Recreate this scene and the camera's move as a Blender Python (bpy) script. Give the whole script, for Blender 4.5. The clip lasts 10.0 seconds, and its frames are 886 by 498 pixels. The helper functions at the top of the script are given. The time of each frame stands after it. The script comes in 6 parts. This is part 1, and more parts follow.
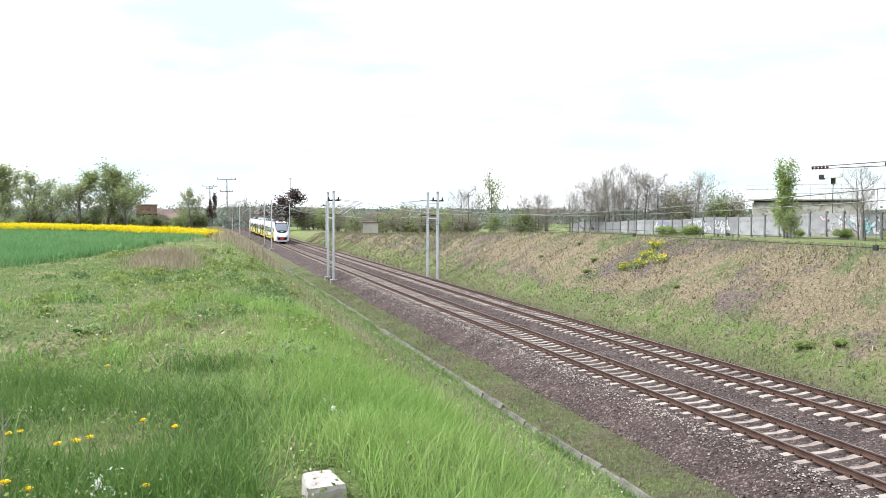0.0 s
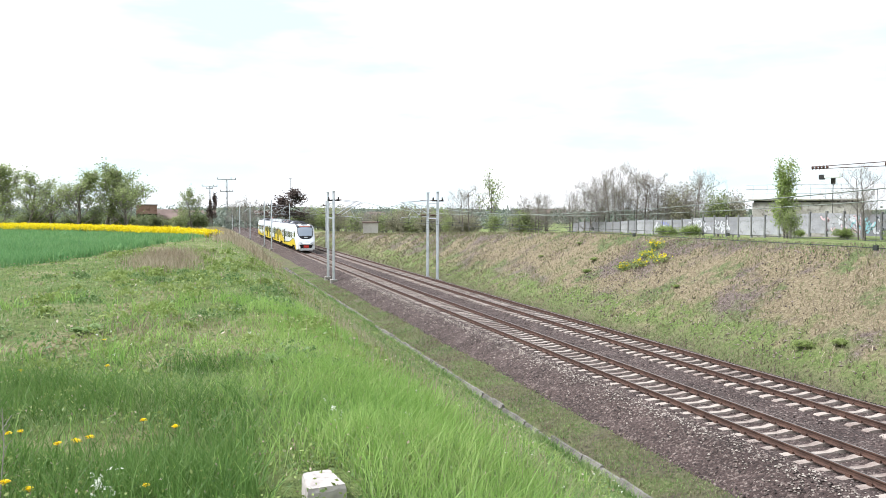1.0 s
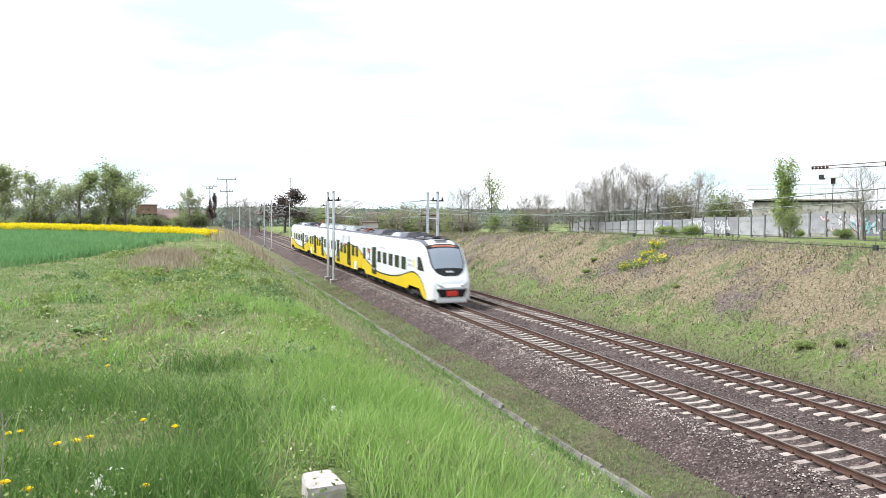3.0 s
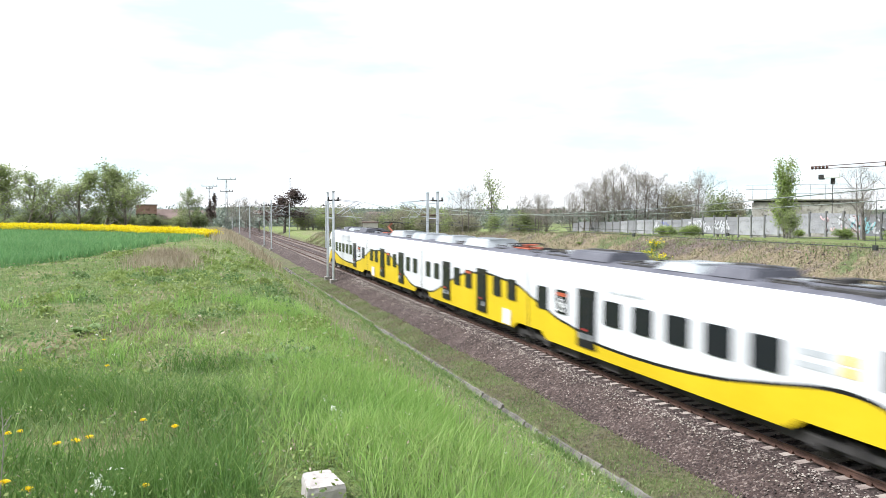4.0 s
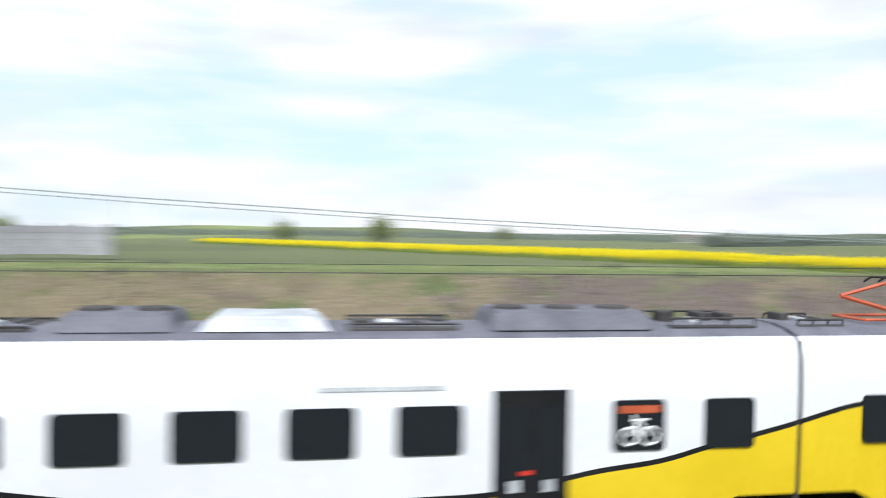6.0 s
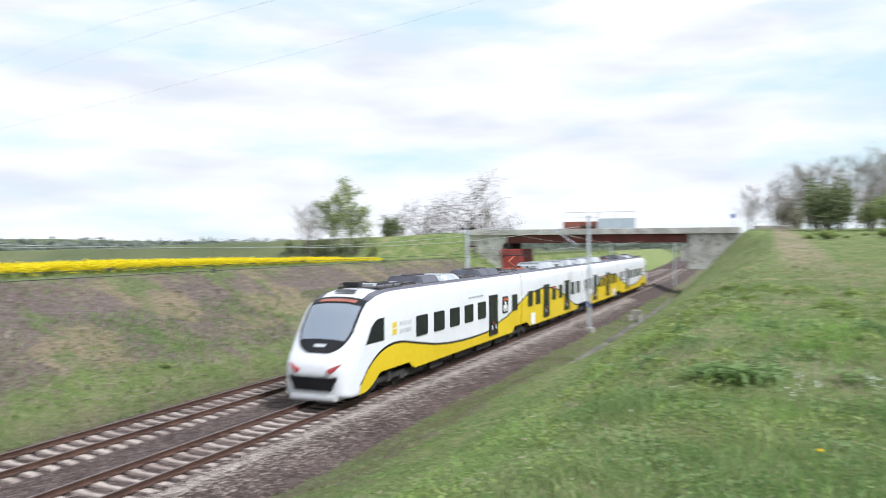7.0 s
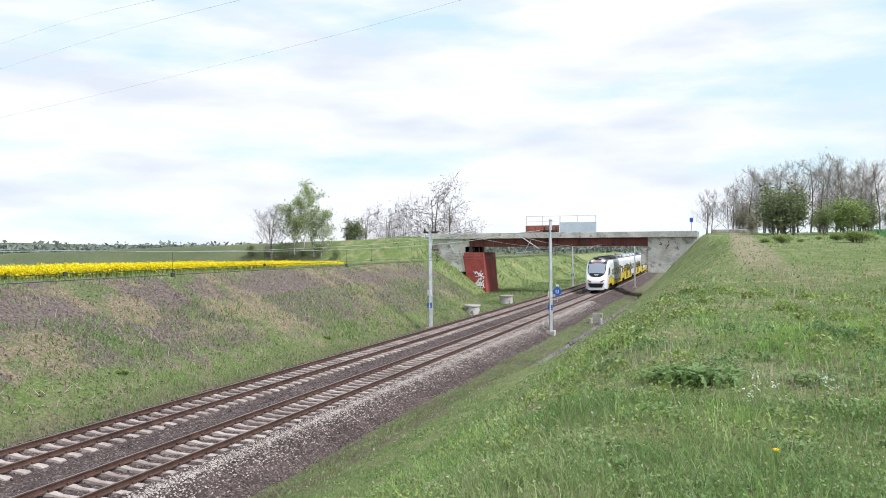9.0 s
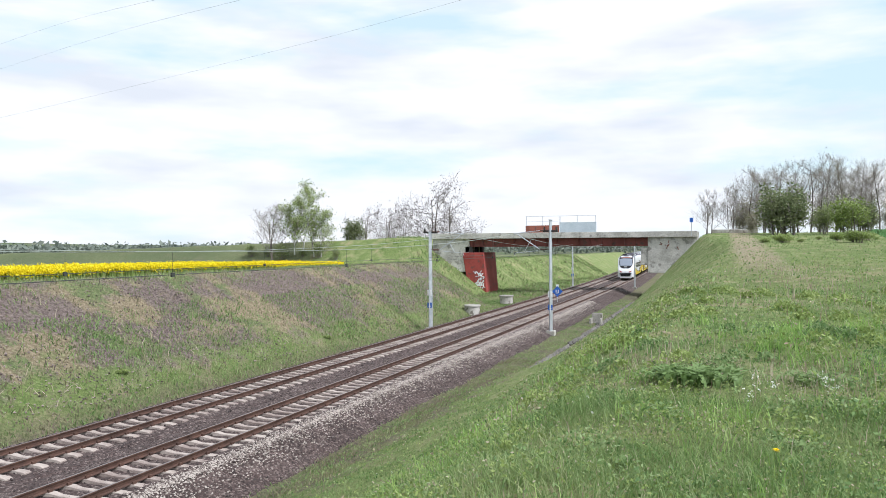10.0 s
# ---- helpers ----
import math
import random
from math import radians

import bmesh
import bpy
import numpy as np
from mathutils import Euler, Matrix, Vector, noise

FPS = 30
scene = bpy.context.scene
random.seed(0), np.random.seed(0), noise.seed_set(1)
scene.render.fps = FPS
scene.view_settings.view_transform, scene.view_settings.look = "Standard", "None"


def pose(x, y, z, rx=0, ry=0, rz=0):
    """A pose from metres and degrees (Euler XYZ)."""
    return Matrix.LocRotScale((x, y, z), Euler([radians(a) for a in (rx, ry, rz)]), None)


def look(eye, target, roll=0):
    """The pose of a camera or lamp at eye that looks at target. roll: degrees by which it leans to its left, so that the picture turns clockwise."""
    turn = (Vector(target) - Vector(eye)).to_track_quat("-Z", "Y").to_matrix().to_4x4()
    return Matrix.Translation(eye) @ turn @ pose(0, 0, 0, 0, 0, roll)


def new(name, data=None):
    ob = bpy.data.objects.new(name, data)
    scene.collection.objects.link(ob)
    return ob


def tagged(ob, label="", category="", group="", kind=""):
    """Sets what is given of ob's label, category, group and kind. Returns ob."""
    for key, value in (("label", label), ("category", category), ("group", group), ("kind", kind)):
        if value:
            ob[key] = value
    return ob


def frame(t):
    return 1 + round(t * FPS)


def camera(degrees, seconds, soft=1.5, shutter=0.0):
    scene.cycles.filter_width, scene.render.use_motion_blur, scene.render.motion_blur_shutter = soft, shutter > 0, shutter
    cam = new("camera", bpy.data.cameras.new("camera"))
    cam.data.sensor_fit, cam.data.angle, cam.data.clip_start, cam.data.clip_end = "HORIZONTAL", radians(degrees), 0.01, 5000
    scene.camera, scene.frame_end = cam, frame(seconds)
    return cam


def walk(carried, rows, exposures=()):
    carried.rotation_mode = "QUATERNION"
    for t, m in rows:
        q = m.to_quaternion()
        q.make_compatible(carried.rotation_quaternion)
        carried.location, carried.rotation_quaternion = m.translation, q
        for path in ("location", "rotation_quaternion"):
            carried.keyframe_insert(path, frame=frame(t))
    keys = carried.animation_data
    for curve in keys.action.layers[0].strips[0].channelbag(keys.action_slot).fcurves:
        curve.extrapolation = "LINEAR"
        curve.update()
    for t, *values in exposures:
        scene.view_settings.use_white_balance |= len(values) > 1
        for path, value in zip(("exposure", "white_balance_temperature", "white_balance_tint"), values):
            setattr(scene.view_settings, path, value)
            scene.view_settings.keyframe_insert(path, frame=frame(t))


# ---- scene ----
# ---- camera ----
EYE = Vector((0.0, 0.0, 5.82))


def aim(bearing, pitch, roll):
    """Bearing clockwise from +y."""
    b, p = radians(bearing), radians(pitch)
    d = Vector((math.sin(b) * math.cos(p), math.cos(b) * math.cos(p), math.sin(p)))
    return look(EYE, EYE + d * 10, roll)


cam = camera(59.06, 10.0, soft=0.85, shutter=0.5)
PATH = [
    (0.0, 17.44, -2.68, 0.23), (2.5, 17.44, -2.68, 0.23), (4.4, 17.46, -2.68, 0.23), (4.7, 17.55, -2.68, 0.22),
    (4.9, 17.80, -2.72, 0.2), (5.0, 18.4, -2.78, 0.2), (5.1, 21.2, -2.85, 0.1), (5.2, 24.9, -2.95, 0.0),
    (5.48, 45.0, -2.5, 0.2), (5.75, 74.0, -1.7, 0.6), (6.02, 102.4, -1.1, 0.9),
    (6.3, 123.4, -0.70, 0.85), (6.4, 130.12, -0.54, 0.45), (6.5, 136.1, -0.43, 0.2), (6.6, 141.6, -0.41, 0.05), (6.8, 151.0, -0.45, -0.15),
    (7.0, 157.5, -0.45, -0.3), (7.2, 159.9, -0.25, -0.31), (7.35, 160.22, -0.2, -0.31), (7.6, 160.22, -0.2, -0.31), (10.0, 160.22, -0.2, -0.31),
]
walk(cam, [(t, aim(b, p, r)) for t, b, p, r in PATH], [(0.0, 1.16, 6250, 10), (4.9, 1.16, 6250, 10), (6.3, 0.81, 6100, 11), (7.2, 0.82, 6100, 11), (10.0, 0.82, 6100, 11)])

# ---- light ----
SUN_AZ, SUN_EL = 285.0, 50.0  # bearing and height of the veiled sun
world = bpy.data.worlds.new("sky")
scene.world = world
world.use_nodes = True
wn, wl = world.node_tree.nodes, world.node_tree.links
wn.clear()
w_out = wn.new("ShaderNodeOutputWorld")
w_bg = wn.new("ShaderNodeBackground")
w_sky = wn.new("ShaderNodeTexSky")
w_sky.sky_type = "NISHITA"
w_sky.sun_disc = False
w_sky.sun_elevation = radians(SUN_EL)
w_sky.sun_rotation = radians(SUN_AZ)
w_co = wn.new("ShaderNodeTexCoord")
w_map = wn.new("ShaderNodeMapping")
w_map.inputs["Scale"].default_value = (1.6, 1.6, 7.0)
w_n = wn.new("ShaderNodeTexNoise")
w_n.inputs["Scale"].default_value = 1.7
w_n.inputs["Detail"].default_value = 5
w_n.inputs["Roughness"].default_value = 0.55
w_r = wn.new("ShaderNodeValToRGB")
w_r.color_ramp.elements[0].position, w_r.color_ramp.elements[1].position = 0.36, 0.53
w_n2 = wn.new("ShaderNodeTexNoise")
w_n2.inputs["Scale"].default_value = 2.6
w_n2.inputs["Detail"].default_value = 4
w_r2 = wn.new("ShaderNodeValToRGB")
w_r2.color_ramp.elements[0].position, w_r2.color_ramp.elements[1].position = 0.31, 0.50
w_r2.color_ramp.elements[0].color, w_r2.color_ramp.elements[1].color = (5.9, 6.12, 6.45, 1), (7.35, 7.35, 7.35, 1)
w_blue = wn.new("ShaderNodeMix")
w_blue.data_type = "RGBA"
w_blue.inputs["Factor"].default_value = 0.8
w_blue.inputs[7].default_value = (5.7, 7.0, 7.4, 1)
w_mix = wn.new("ShaderNodeMix")
w_mix.data_type = "RGBA"
wl.new(w_co.outputs["Generated"], w_map.inputs["Vector"])
wl.new(w_map.outputs[0], w_n.inputs["Vector"])
wl.new(w_map.outputs[0], w_n2.inputs["Vector"])
wl.new(w_n.outputs["Fac"], w_r.inputs[0])
wl.new(w_n2.outputs["Fac"], w_r2.inputs[0])
wl.new(w_sky.outputs[0], w_blue.inputs[6])
wl.new(w_r.outputs[0], w_mix.inputs["Factor"])
wl.new(w_blue.outputs[2], w_mix.inputs[6])
wl.new(w_r2.outputs[0], w_mix.inputs[7])
wl.new(w_mix.outputs[2], w_bg.inputs["Color"])
w_bg.inputs["Strength"].default_value = 0.08
wl.new(w_bg.outputs[0], w_out.inputs[0])
sun = new("sun", bpy.data.lights.new("sun", "SUN"))
sun.data.energy, sun.data.angle, sun.data.color = 2.95, radians(10), (1.0, 0.985, 0.965)
sun.matrix_world = look((0, 0, 0), (-math.sin(radians(SUN_AZ)) * math.cos(radians(SUN_EL)), -math.cos(radians(SUN_AZ)) * math.cos(radians(SUN_EL)), -math.sin(radians(SUN_EL))))


# ---- materials ----
def material(name, rough=0.8, metal=0.0):
    m = bpy.data.materials.new(name)
    m.use_nodes = True
    b = m.node_tree.nodes["Principled BSDF"]
    b.inputs["Roughness"].default_value = rough
    b.inputs["Metallic"].default_value = metal
    return m, m.node_tree.nodes, m.node_tree.links, b


def mottled(name, c1, c2, scale=1.0, rough=0.8, metal=0.0, bump=0.3, fine=12.0, spots=None, rand=0.0, island=0.0, spec=0.5):
    """Two tones at two scales, a third in spots, fine relief; rand, island: spread from piece to piece."""
    m, n, l, b = material(name, rough, metal)
    b.inputs["Specular IOR Level"].default_value = spec
    co = n.new("ShaderNodeTexCoord")
    n1 = n.new("ShaderNodeTexNoise")
    n1.inputs["Scale"].default_value, n1.inputs["Detail"].default_value = scale, 5
    n2 = n.new("ShaderNodeTexNoise")
    n2.inputs["Scale"].default_value, n2.inputs["Detail"].default_value = scale * fine, 6
    geo = n.new("ShaderNodeNewGeometry")
    for q in (n1, n2):
        l.new(geo.outputs["Position"] if not rand else co.outputs["Object"], q.inputs["Vector"])
    add = n.new("ShaderNodeMath")
    add.operation = "MULTIPLY_ADD"
    l.new(n2.outputs["Fac"], add.inputs[0])
    add.inputs[1].default_value = 0.6
    l.new(n1.outputs["Fac"], add.inputs[2])
    last = add.outputs[0]
    if rand or island:
        r = n.new("ShaderNodeObjectInfo").outputs["Random"] if rand else geo.outputs["Random Per Island"]
        a2 = n.new("ShaderNodeMath")
        a2.operation = "MULTIPLY_ADD"
        l.new(r, a2.inputs[0])
        a2.inputs[1].default_value = rand or island
        l.new(last, a2.inputs[2])
        a3 = n.new("ShaderNodeMath")
        a3.operation = "SUBTRACT"
        l.new(a2.outputs[0], a3.inputs[0])
        a3.inputs[1].default_value = (rand or island) / 2
        last = a3.outputs[0]
    ramp = n.new("ShaderNodeValToRGB")
    e = ramp.color_ramp.elements
    e[0].position, e[0].color = 0.62, (*c1, 1)
    e[1].position, e[1].color = 0.98, (*c2, 1)
    l.new(last, ramp.inputs[0])
    out = ramp.outputs[0]
    if spots:
        n3 = n.new("ShaderNodeTexNoise")
        n3.inputs["Scale"].default_value, n3.inputs["Detail"].default_value = scale * 2.7, 7
        l.new(geo.outputs["Position"] if not rand else co.outputs["Object"], n3.inputs["Vector"])
        r3 = n.new("ShaderNodeValToRGB")
        r3.color_ramp.elements[0].position, r3.color_ramp.elements[1].position = 0.56, 0.66
        l.new(n3.outputs["Fac"], r3.inputs[0])
        mx = n.new("ShaderNodeMix")
        mx.data_type = "RGBA"
        l.new(r3.outputs[0], mx.inputs["Factor"])
        l.new(out, mx.inputs[6])
        mx.inputs[7].default_value = (*spots, 1)
        out = mx.outputs[2]
    l.new(out, b.inputs["Base Color"])
    if bump:
        bp = n.new("ShaderNodeBump")
        bp.inputs["Strength"].default_value, bp.inputs["Distance"].default_value = bump, 0.03
        l.new(n2.outputs["Fac"], bp.inputs["Height"])
        l.new(bp.outputs[0], b.inputs["Normal"])
    return m


def ground_material():
    """Grass, dry slopes and fields, told apart by where they lie."""
    m, n, l, b = material("grass_ground", 0.95)
    b.inputs["Specular IOR Level"].default_value = 0.15
    geo = n.new("ShaderNodeNewGeometry")
    sep = n.new("ShaderNodeSeparateXYZ")
    l.new(geo.outputs["Position"], sep.inputs[0])

    def noise_(scale, detail=6):
        q = n.new("ShaderNodeTexNoise")
        q.inputs["Scale"].default_value, q.inputs["Detail"].default_value = scale, detail
        q.inputs["Roughness"].default_value = 0.65
        l.new(geo.outputs["Position"], q.inputs["Vector"])
        return q.outputs["Fac"]

    def ramp_(src, a, z):
        r = n.new("ShaderNodeMapRange")
        r.interpolation_type = "SMOOTHSTEP"
        r.inputs["From Min"].default_value, r.inputs["From Max"].default_value = a, z
        l.new(src, r.inputs["Value"])
        return r.outputs[0]

    def math_(op, a, c):
        q = n.new("ShaderNodeMath")
        q.operation = op
        for i, s in enumerate((a, c)):
            if isinstance(s, (int, float)):
                q.inputs[i].default_value = s
            else:
                l.new(s, q.inputs[i])
        return q.outputs[0]

    def mix_(fac, a, c):
        q = n.new("ShaderNodeMix")
        q.data_type = "RGBA"
        l.new(fac, q.inputs["Factor"]) if not isinstance(fac, float) else None
        for i, s in ((6, a), (7, c)):
            if isinstance(s, tuple):
                q.inputs[i].default_value = (*s, 1)
            else:
                l.new(s, q.inputs[i])
        return q.outputs[2]

    X, Y = sep.outputs[0], sep.outputs[1]
    big, mid, small = noise_(0.12), noise_(0.7), noise_(7.0)
    tiny = noise_(38.0, 3)
    green = mix_(ramp_(small, 0.35, 0.68), (0.11, 0.155, 0.048), (0.20, 0.255, 0.09))
    green = mix_(ramp_(mid, 0.42, 0.68), green, (0.26, 0.28, 0.13))
    tan = mix_(ramp_(small, 0.35, 0.65), (0.175, 0.14, 0.09), (0.33, 0.275, 0.185))
    mauve = mix_(ramp_(small, 0.33, 0.66), (0.090, 0.066, 0.059), (0.24, 0.195, 0.178))
    weedy = mix_(ramp_(small, 0.35, 0.65), (0.095, 0.125, 0.052), (0.185, 0.215, 0.10))
    dryg = mix_(ramp_(math_("ADD", noise_(0.17, 5), math_("MULTIPLY", math_("SUBTRACT", 1.0, ramp_(Y, -12.0, 6.0)), 0.07)), 0.48, 0.57), tan, mauve)
    dryg = mix_(ramp_(noise_(0.31, 5), 0.53, 0.63), dryg, weedy)
    # dry matter on the plateau in patches
    patch = ramp_(math_("ADD", math_("MULTIPLY", mid, 0.6), math_("MULTIPLY", big, 0.5)), 0.57, 0.68)
    col = mix_(patch, green, mix_(ramp_(small, 0.35, 0.65), (0.19, 0.19, 0.085), (0.36, 0.31, 0.19)))
    # far slope of the cutting: bare and dry towards the top
    wob = math_("MULTIPLY", math_("SUBTRACT", mid, 0.5), 9.0)
    xs = math_("ADD", X, wob)
    slope = math_("MULTIPLY", ramp_(xs, 23.5, 26.0), math_("SUBTRACT", 1.0, ramp_(xs, 30.6, 33.2)))
    far_y = math_("SUBTRACT", 1.0, ramp_(Y, 150.0, 230.0))
    far_y = math_("MULTIPLY", far_y, ramp_(Y, -100.0, -70.0))
    col = mix_(math_("MULTIPLY", slope, far_y), col, dryg)
    # strip beside the ballast: moss and stone dust
    strip = math_("MULTIPLY", ramp_(xs, 8.2, 10.8), math_("SUBTRACT", 1.0, ramp_(X, 22.2, 24.0)))
    col = mix_(strip, col, mix_(ramp_(small, 0.36, 0.62), mix_(ramp_(mid, 0.40, 0.60), (0.105, 0.13, 0.05), (0.10, 0.082, 0.066)), (0.175, 0.165, 0.10)))
    # ploughed and green fields behind the far brink
    plain = math_("MULTIPLY", ramp_(X, 52.0, 60.0), math_("SUBTRACT", 1.0, ramp_(Y, 40.0, 70.0)))
    col = mix_(math_("MULTIPLY", plain, 0.85), col, mix_(ramp_(noise_(0.02, 2), 0.42, 0.58), (0.10, 0.118, 0.066), (0.135, 0.15, 0.08)))
    # earth path over the hill
    px = math_("MULTIPLY", ramp_(math_("ADD", X, math_("MULTIPLY", wob, 0.12)), -3.2, -2.2), math_("SUBTRACT", 1.0, ramp_(math_("ADD", X, math_("MULTIPLY", wob, 0.12)), -1.0, -0.2)))
    px = math_("MULTIPLY", px, math_("SUBTRACT", 1.0, ramp_(Y, -45.0, -22.0)))
    col = mix_(math_("MULTIPLY", px, 0.75), col, mix_(ramp_(small, 0.35, 0.65), (0.26, 0.20, 0.14), (0.40, 0.33, 0.25)))
    # earth showing through
    col = mix_(ramp_(tiny, 0.62, 0.72), col, (0.06, 0.05, 0.03))
    # distance: plain fields
    far = ramp_(math_("ABSOLUTE", Y, 0.0), 260.0, 600.0)
    col = mix_(far, col, mix_(ramp_(noise_(0.006, 2), 0.45, 0.55), (0.085, 0.112, 0.055), (0.105, 0.115, 0.07)))
    l.new(col, b.inputs["Base Color"])
    bp = n.new("ShaderNodeBump")
    bp.inputs["Strength"].default_value, bp.inputs["Distance"].default_value = 1.0, 0.14
    l.new(math_("ADD", small, math_("MULTIPLY", tiny, 0.5)), bp.inputs["Height"])
    l.new(bp.outputs[0], b.inputs["Normal"])
    return m


def blades_material(name, stops, patch=0.5, trans=0.35):
    """Leaves and blades: tone by blade and by patch, light coming through."""
    m, n, l, b = material(name, 0.55)
    b.inputs["Specular IOR Level"].default_value = 0.25
    geo = n.new("ShaderNodeNewGeometry")
    q = n.new("ShaderNodeTexNoise")
    q.inputs["Scale"].default_value, q.inputs["Detail"].default_value = 0.45, 4
    l.new(geo.outputs["Position"], q.inputs["Vector"])
    a = n.new("ShaderNodeMath")
    a.operation = "MULTIPLY_ADD"
    l.new(geo.outputs["Random Per Island"], a.inputs[0])
    a.inputs[1].default_value = 1 - patch
    s = n.new("ShaderNodeMath")
    s.operation = "MULTIPLY_ADD"
    l.new(q.outputs["Fac"], s.inputs[0])
    s.inputs[1].default_value, s.inputs[2].default_value = patch * 2.2, -patch * 0.6
    l.new(s.outputs[0], a.inputs[2])
    r = n.new("ShaderNodeValToRGB")
    e = r.color_ramp.elements
    while len(e) < len(stops):
        e.new(0.5)
    for i, (p, c) in enumerate(stops):
        e[i].position, e[i].color = p, (*c, 1)
    l.new(a.outputs[0], r.inputs[0])
    l.new(r.outputs[0], b.inputs["Base Color"])
    t = n.new("ShaderNodeBsdfTranslucent")
    l.new(r.outputs[0], t.inputs["Color"])
    mx = n.new("ShaderNodeMixShader")
    mx.inputs[0].default_value = trans
    l.new(b.outputs[0], mx.inputs[1])
    l.new(t.outputs[0], mx.inputs[2])
    l.new(mx.outputs[0], n["Material Output"].inputs[0])
    return m


def crushed_stone():
    """Broken stones packed together: a tone of its own for each stone, dark gaps, dusty patches."""
    m, n, l, b = material("ballast", 0.95)
    co = n.new("ShaderNodeTexCoord")
    cells = n.new("ShaderNodeTexVoronoi")
    cells.inputs["Scale"].default_value = 17.0
    l.new(co.outputs["Object"], cells.inputs["Vector"])
    sep = n.new("ShaderNodeSeparateColor")
    l.new(cells.outputs["Color"], sep.inputs[0])
    ra = n.new("ShaderNodeValToRGB")
    e = ra.color_ramp.elements
    e[0].position, e[0].color = 0.0, (0.040, 0.026, 0.024, 1)
    e[1].position, e[1].color = 1.0, (0.27, 0.235, 0.215, 1)
    for p, c in ((0.45, (0.066, 0.045, 0.042, 1)), (0.75, (0.10, 0.073, 0.068, 1)), (0.9, (0.165, 0.13, 0.12, 1))):
        k = e.new(p)
        k.color = c
    l.new(sep.outputs[0], ra.inputs[0])
    big = n.new("ShaderNodeTexNoise")
    big.inputs["Scale"].default_value, big.inputs["Detail"].default_value = 0.8, 5
    l.new(co.outputs["Object"], big.inputs["Vector"])
    rb = n.new("ShaderNodeValToRGB")
    rb.color_ramp.elements[0].position, rb.color_ramp.elements[0].color = 0.3, (0.55, 0.49, 0.48, 1)
    rb.color_ramp.elements[1].position, rb.color_ramp.elements[1].color = 0.7, (1.0, 0.95, 0.94, 1)
    l.new(big.outputs[0], rb.inputs[0])
    mx = n.new("ShaderNodeMix")
    mx.data_type, mx.blend_type = 'RGBA', 'MULTIPLY'
    mx.inputs[0].default_value = 1.0
    l.new(ra.outputs[0], mx.inputs[6])
    l.new(rb.outputs[0], mx.inputs[7])
    l.new(mx.outputs[2], b.inputs["Base Color"])
    bp = n.new("ShaderNodeBump")
    bp.invert = True
    bp.inputs["Strength"].default_value, bp.inputs["Distance"].default_value = 1.0, 0.05
    l.new(cells.outputs["Distance"], bp.inputs["Height"])
    l.new(bp.outputs[0], b.inputs["Normal"])
    return m


M_GROUND = ground_material()
M_BALLAST = crushed_stone()
M_STONE = mottled("ballast_stone", (0.030, 0.021, 0.020), (0.165, 0.13, 0.12), 0.8, 0.9, bump=0.2, island=1.0)
M_STONE_P = mottled("pale_ballast_stone", (0.17, 0.14, 0.125), (0.39, 0.345, 0.31), 0.8, 0.9, bump=0.2, island=0.9)
M_RAIL = mottled("rusty_rail", (0.045, 0.022, 0.016), (0.095, 0.048, 0.034), 3.0, 0.75, bump=0.2)
M_RAILTOP = mottled("worn_rail_head", (0.16, 0.13, 0.12), (0.26, 0.22, 0.21), 2.0, 0.38, 0.7, bump=0.05)
M_SLEEPER = mottled("sleeper_concrete", (0.20, 0.155, 0.138), (0.38, 0.325, 0.29), 2.5, 0.9, bump=0.3, rand=0.35)
M_CONC = mottled("concrete", (0.24, 0.225, 0.20), (0.44, 0.42, 0.385), 0.9, 0.9, bump=0.35, spots=(0.17, 0.155, 0.13))
M_CONC_L = mottled("pale_concrete", (0.36, 0.325, 0.31), (0.50, 0.455, 0.435), 2.0, 0.9, bump=0.4, spots=(0.28, 0.25, 0.235))
M_CHANNEL = mottled("channel_concrete", (0.085, 0.078, 0.07), (0.185, 0.172, 0.158), 1.5, 0.92, bump=0.4, rand=0.4, spots=(0.11, 0.12, 0.06))
M_GALV = mottled("galvanised_steel", (0.42, 0.45, 0.49), (0.58, 0.60, 0.64), 1.5, 0.5, 0.6, bump=0.05)
M_WIRE = mottled("copper_wire", (0.035, 0.04, 0.035), (0.07, 0.075, 0.065), 2.0, 0.6, 0.4, bump=0.0)
M_WIRE_P = mottled("weathered_wire", (0.20, 0.23, 0.20), (0.32, 0.35, 0.31), 2.0, 0.6, 0.3, bump=0.0)
M_INS = mottled("brown_insulator", (0.06, 0.025, 0.018), (0.11, 0.05, 0.035), 6.0, 0.3, bump=0.0)
M_REDSTEEL = mottled("red_painted_steel", (0.115, 0.028, 0.022), (0.19, 0.055, 0.045), 0.7, 0.75, bump=0.15, spots=(0.09, 0.045, 0.035))
M_REDPIER = mottled("red_pier_paint", (0.23, 0.035, 0.03), (0.34, 0.06, 0.05), 0.6, 0.8, bump=0.2, spots=(0.16, 0.05, 0.045))
M_RUSTPANEL = mottled("rust_red_panel", (0.15, 0.045, 0.028), (0.26, 0.085, 0.055), 0.8, 0.8, bump=0.1, spots=(0.12, 0.06, 0.05))
M_GREYPANEL = mottled("grey_panel", (0.36, 0.42, 0.46), (0.48, 0.54, 0.58), 0.6, 0.7, bump=0.1)
M_WHITE = mottled("white_train_paint", (0.62, 0.63, 0.66), (0.68, 0.69, 0.72), 0.5, 0.28, bump=0.0, rand=0.01)
M_YELLOW = mottled("yellow_train_paint", (0.61, 0.435, 0.012), (0.68, 0.49, 0.018), 0.5, 0.3, bump=0.0, rand=0.01)
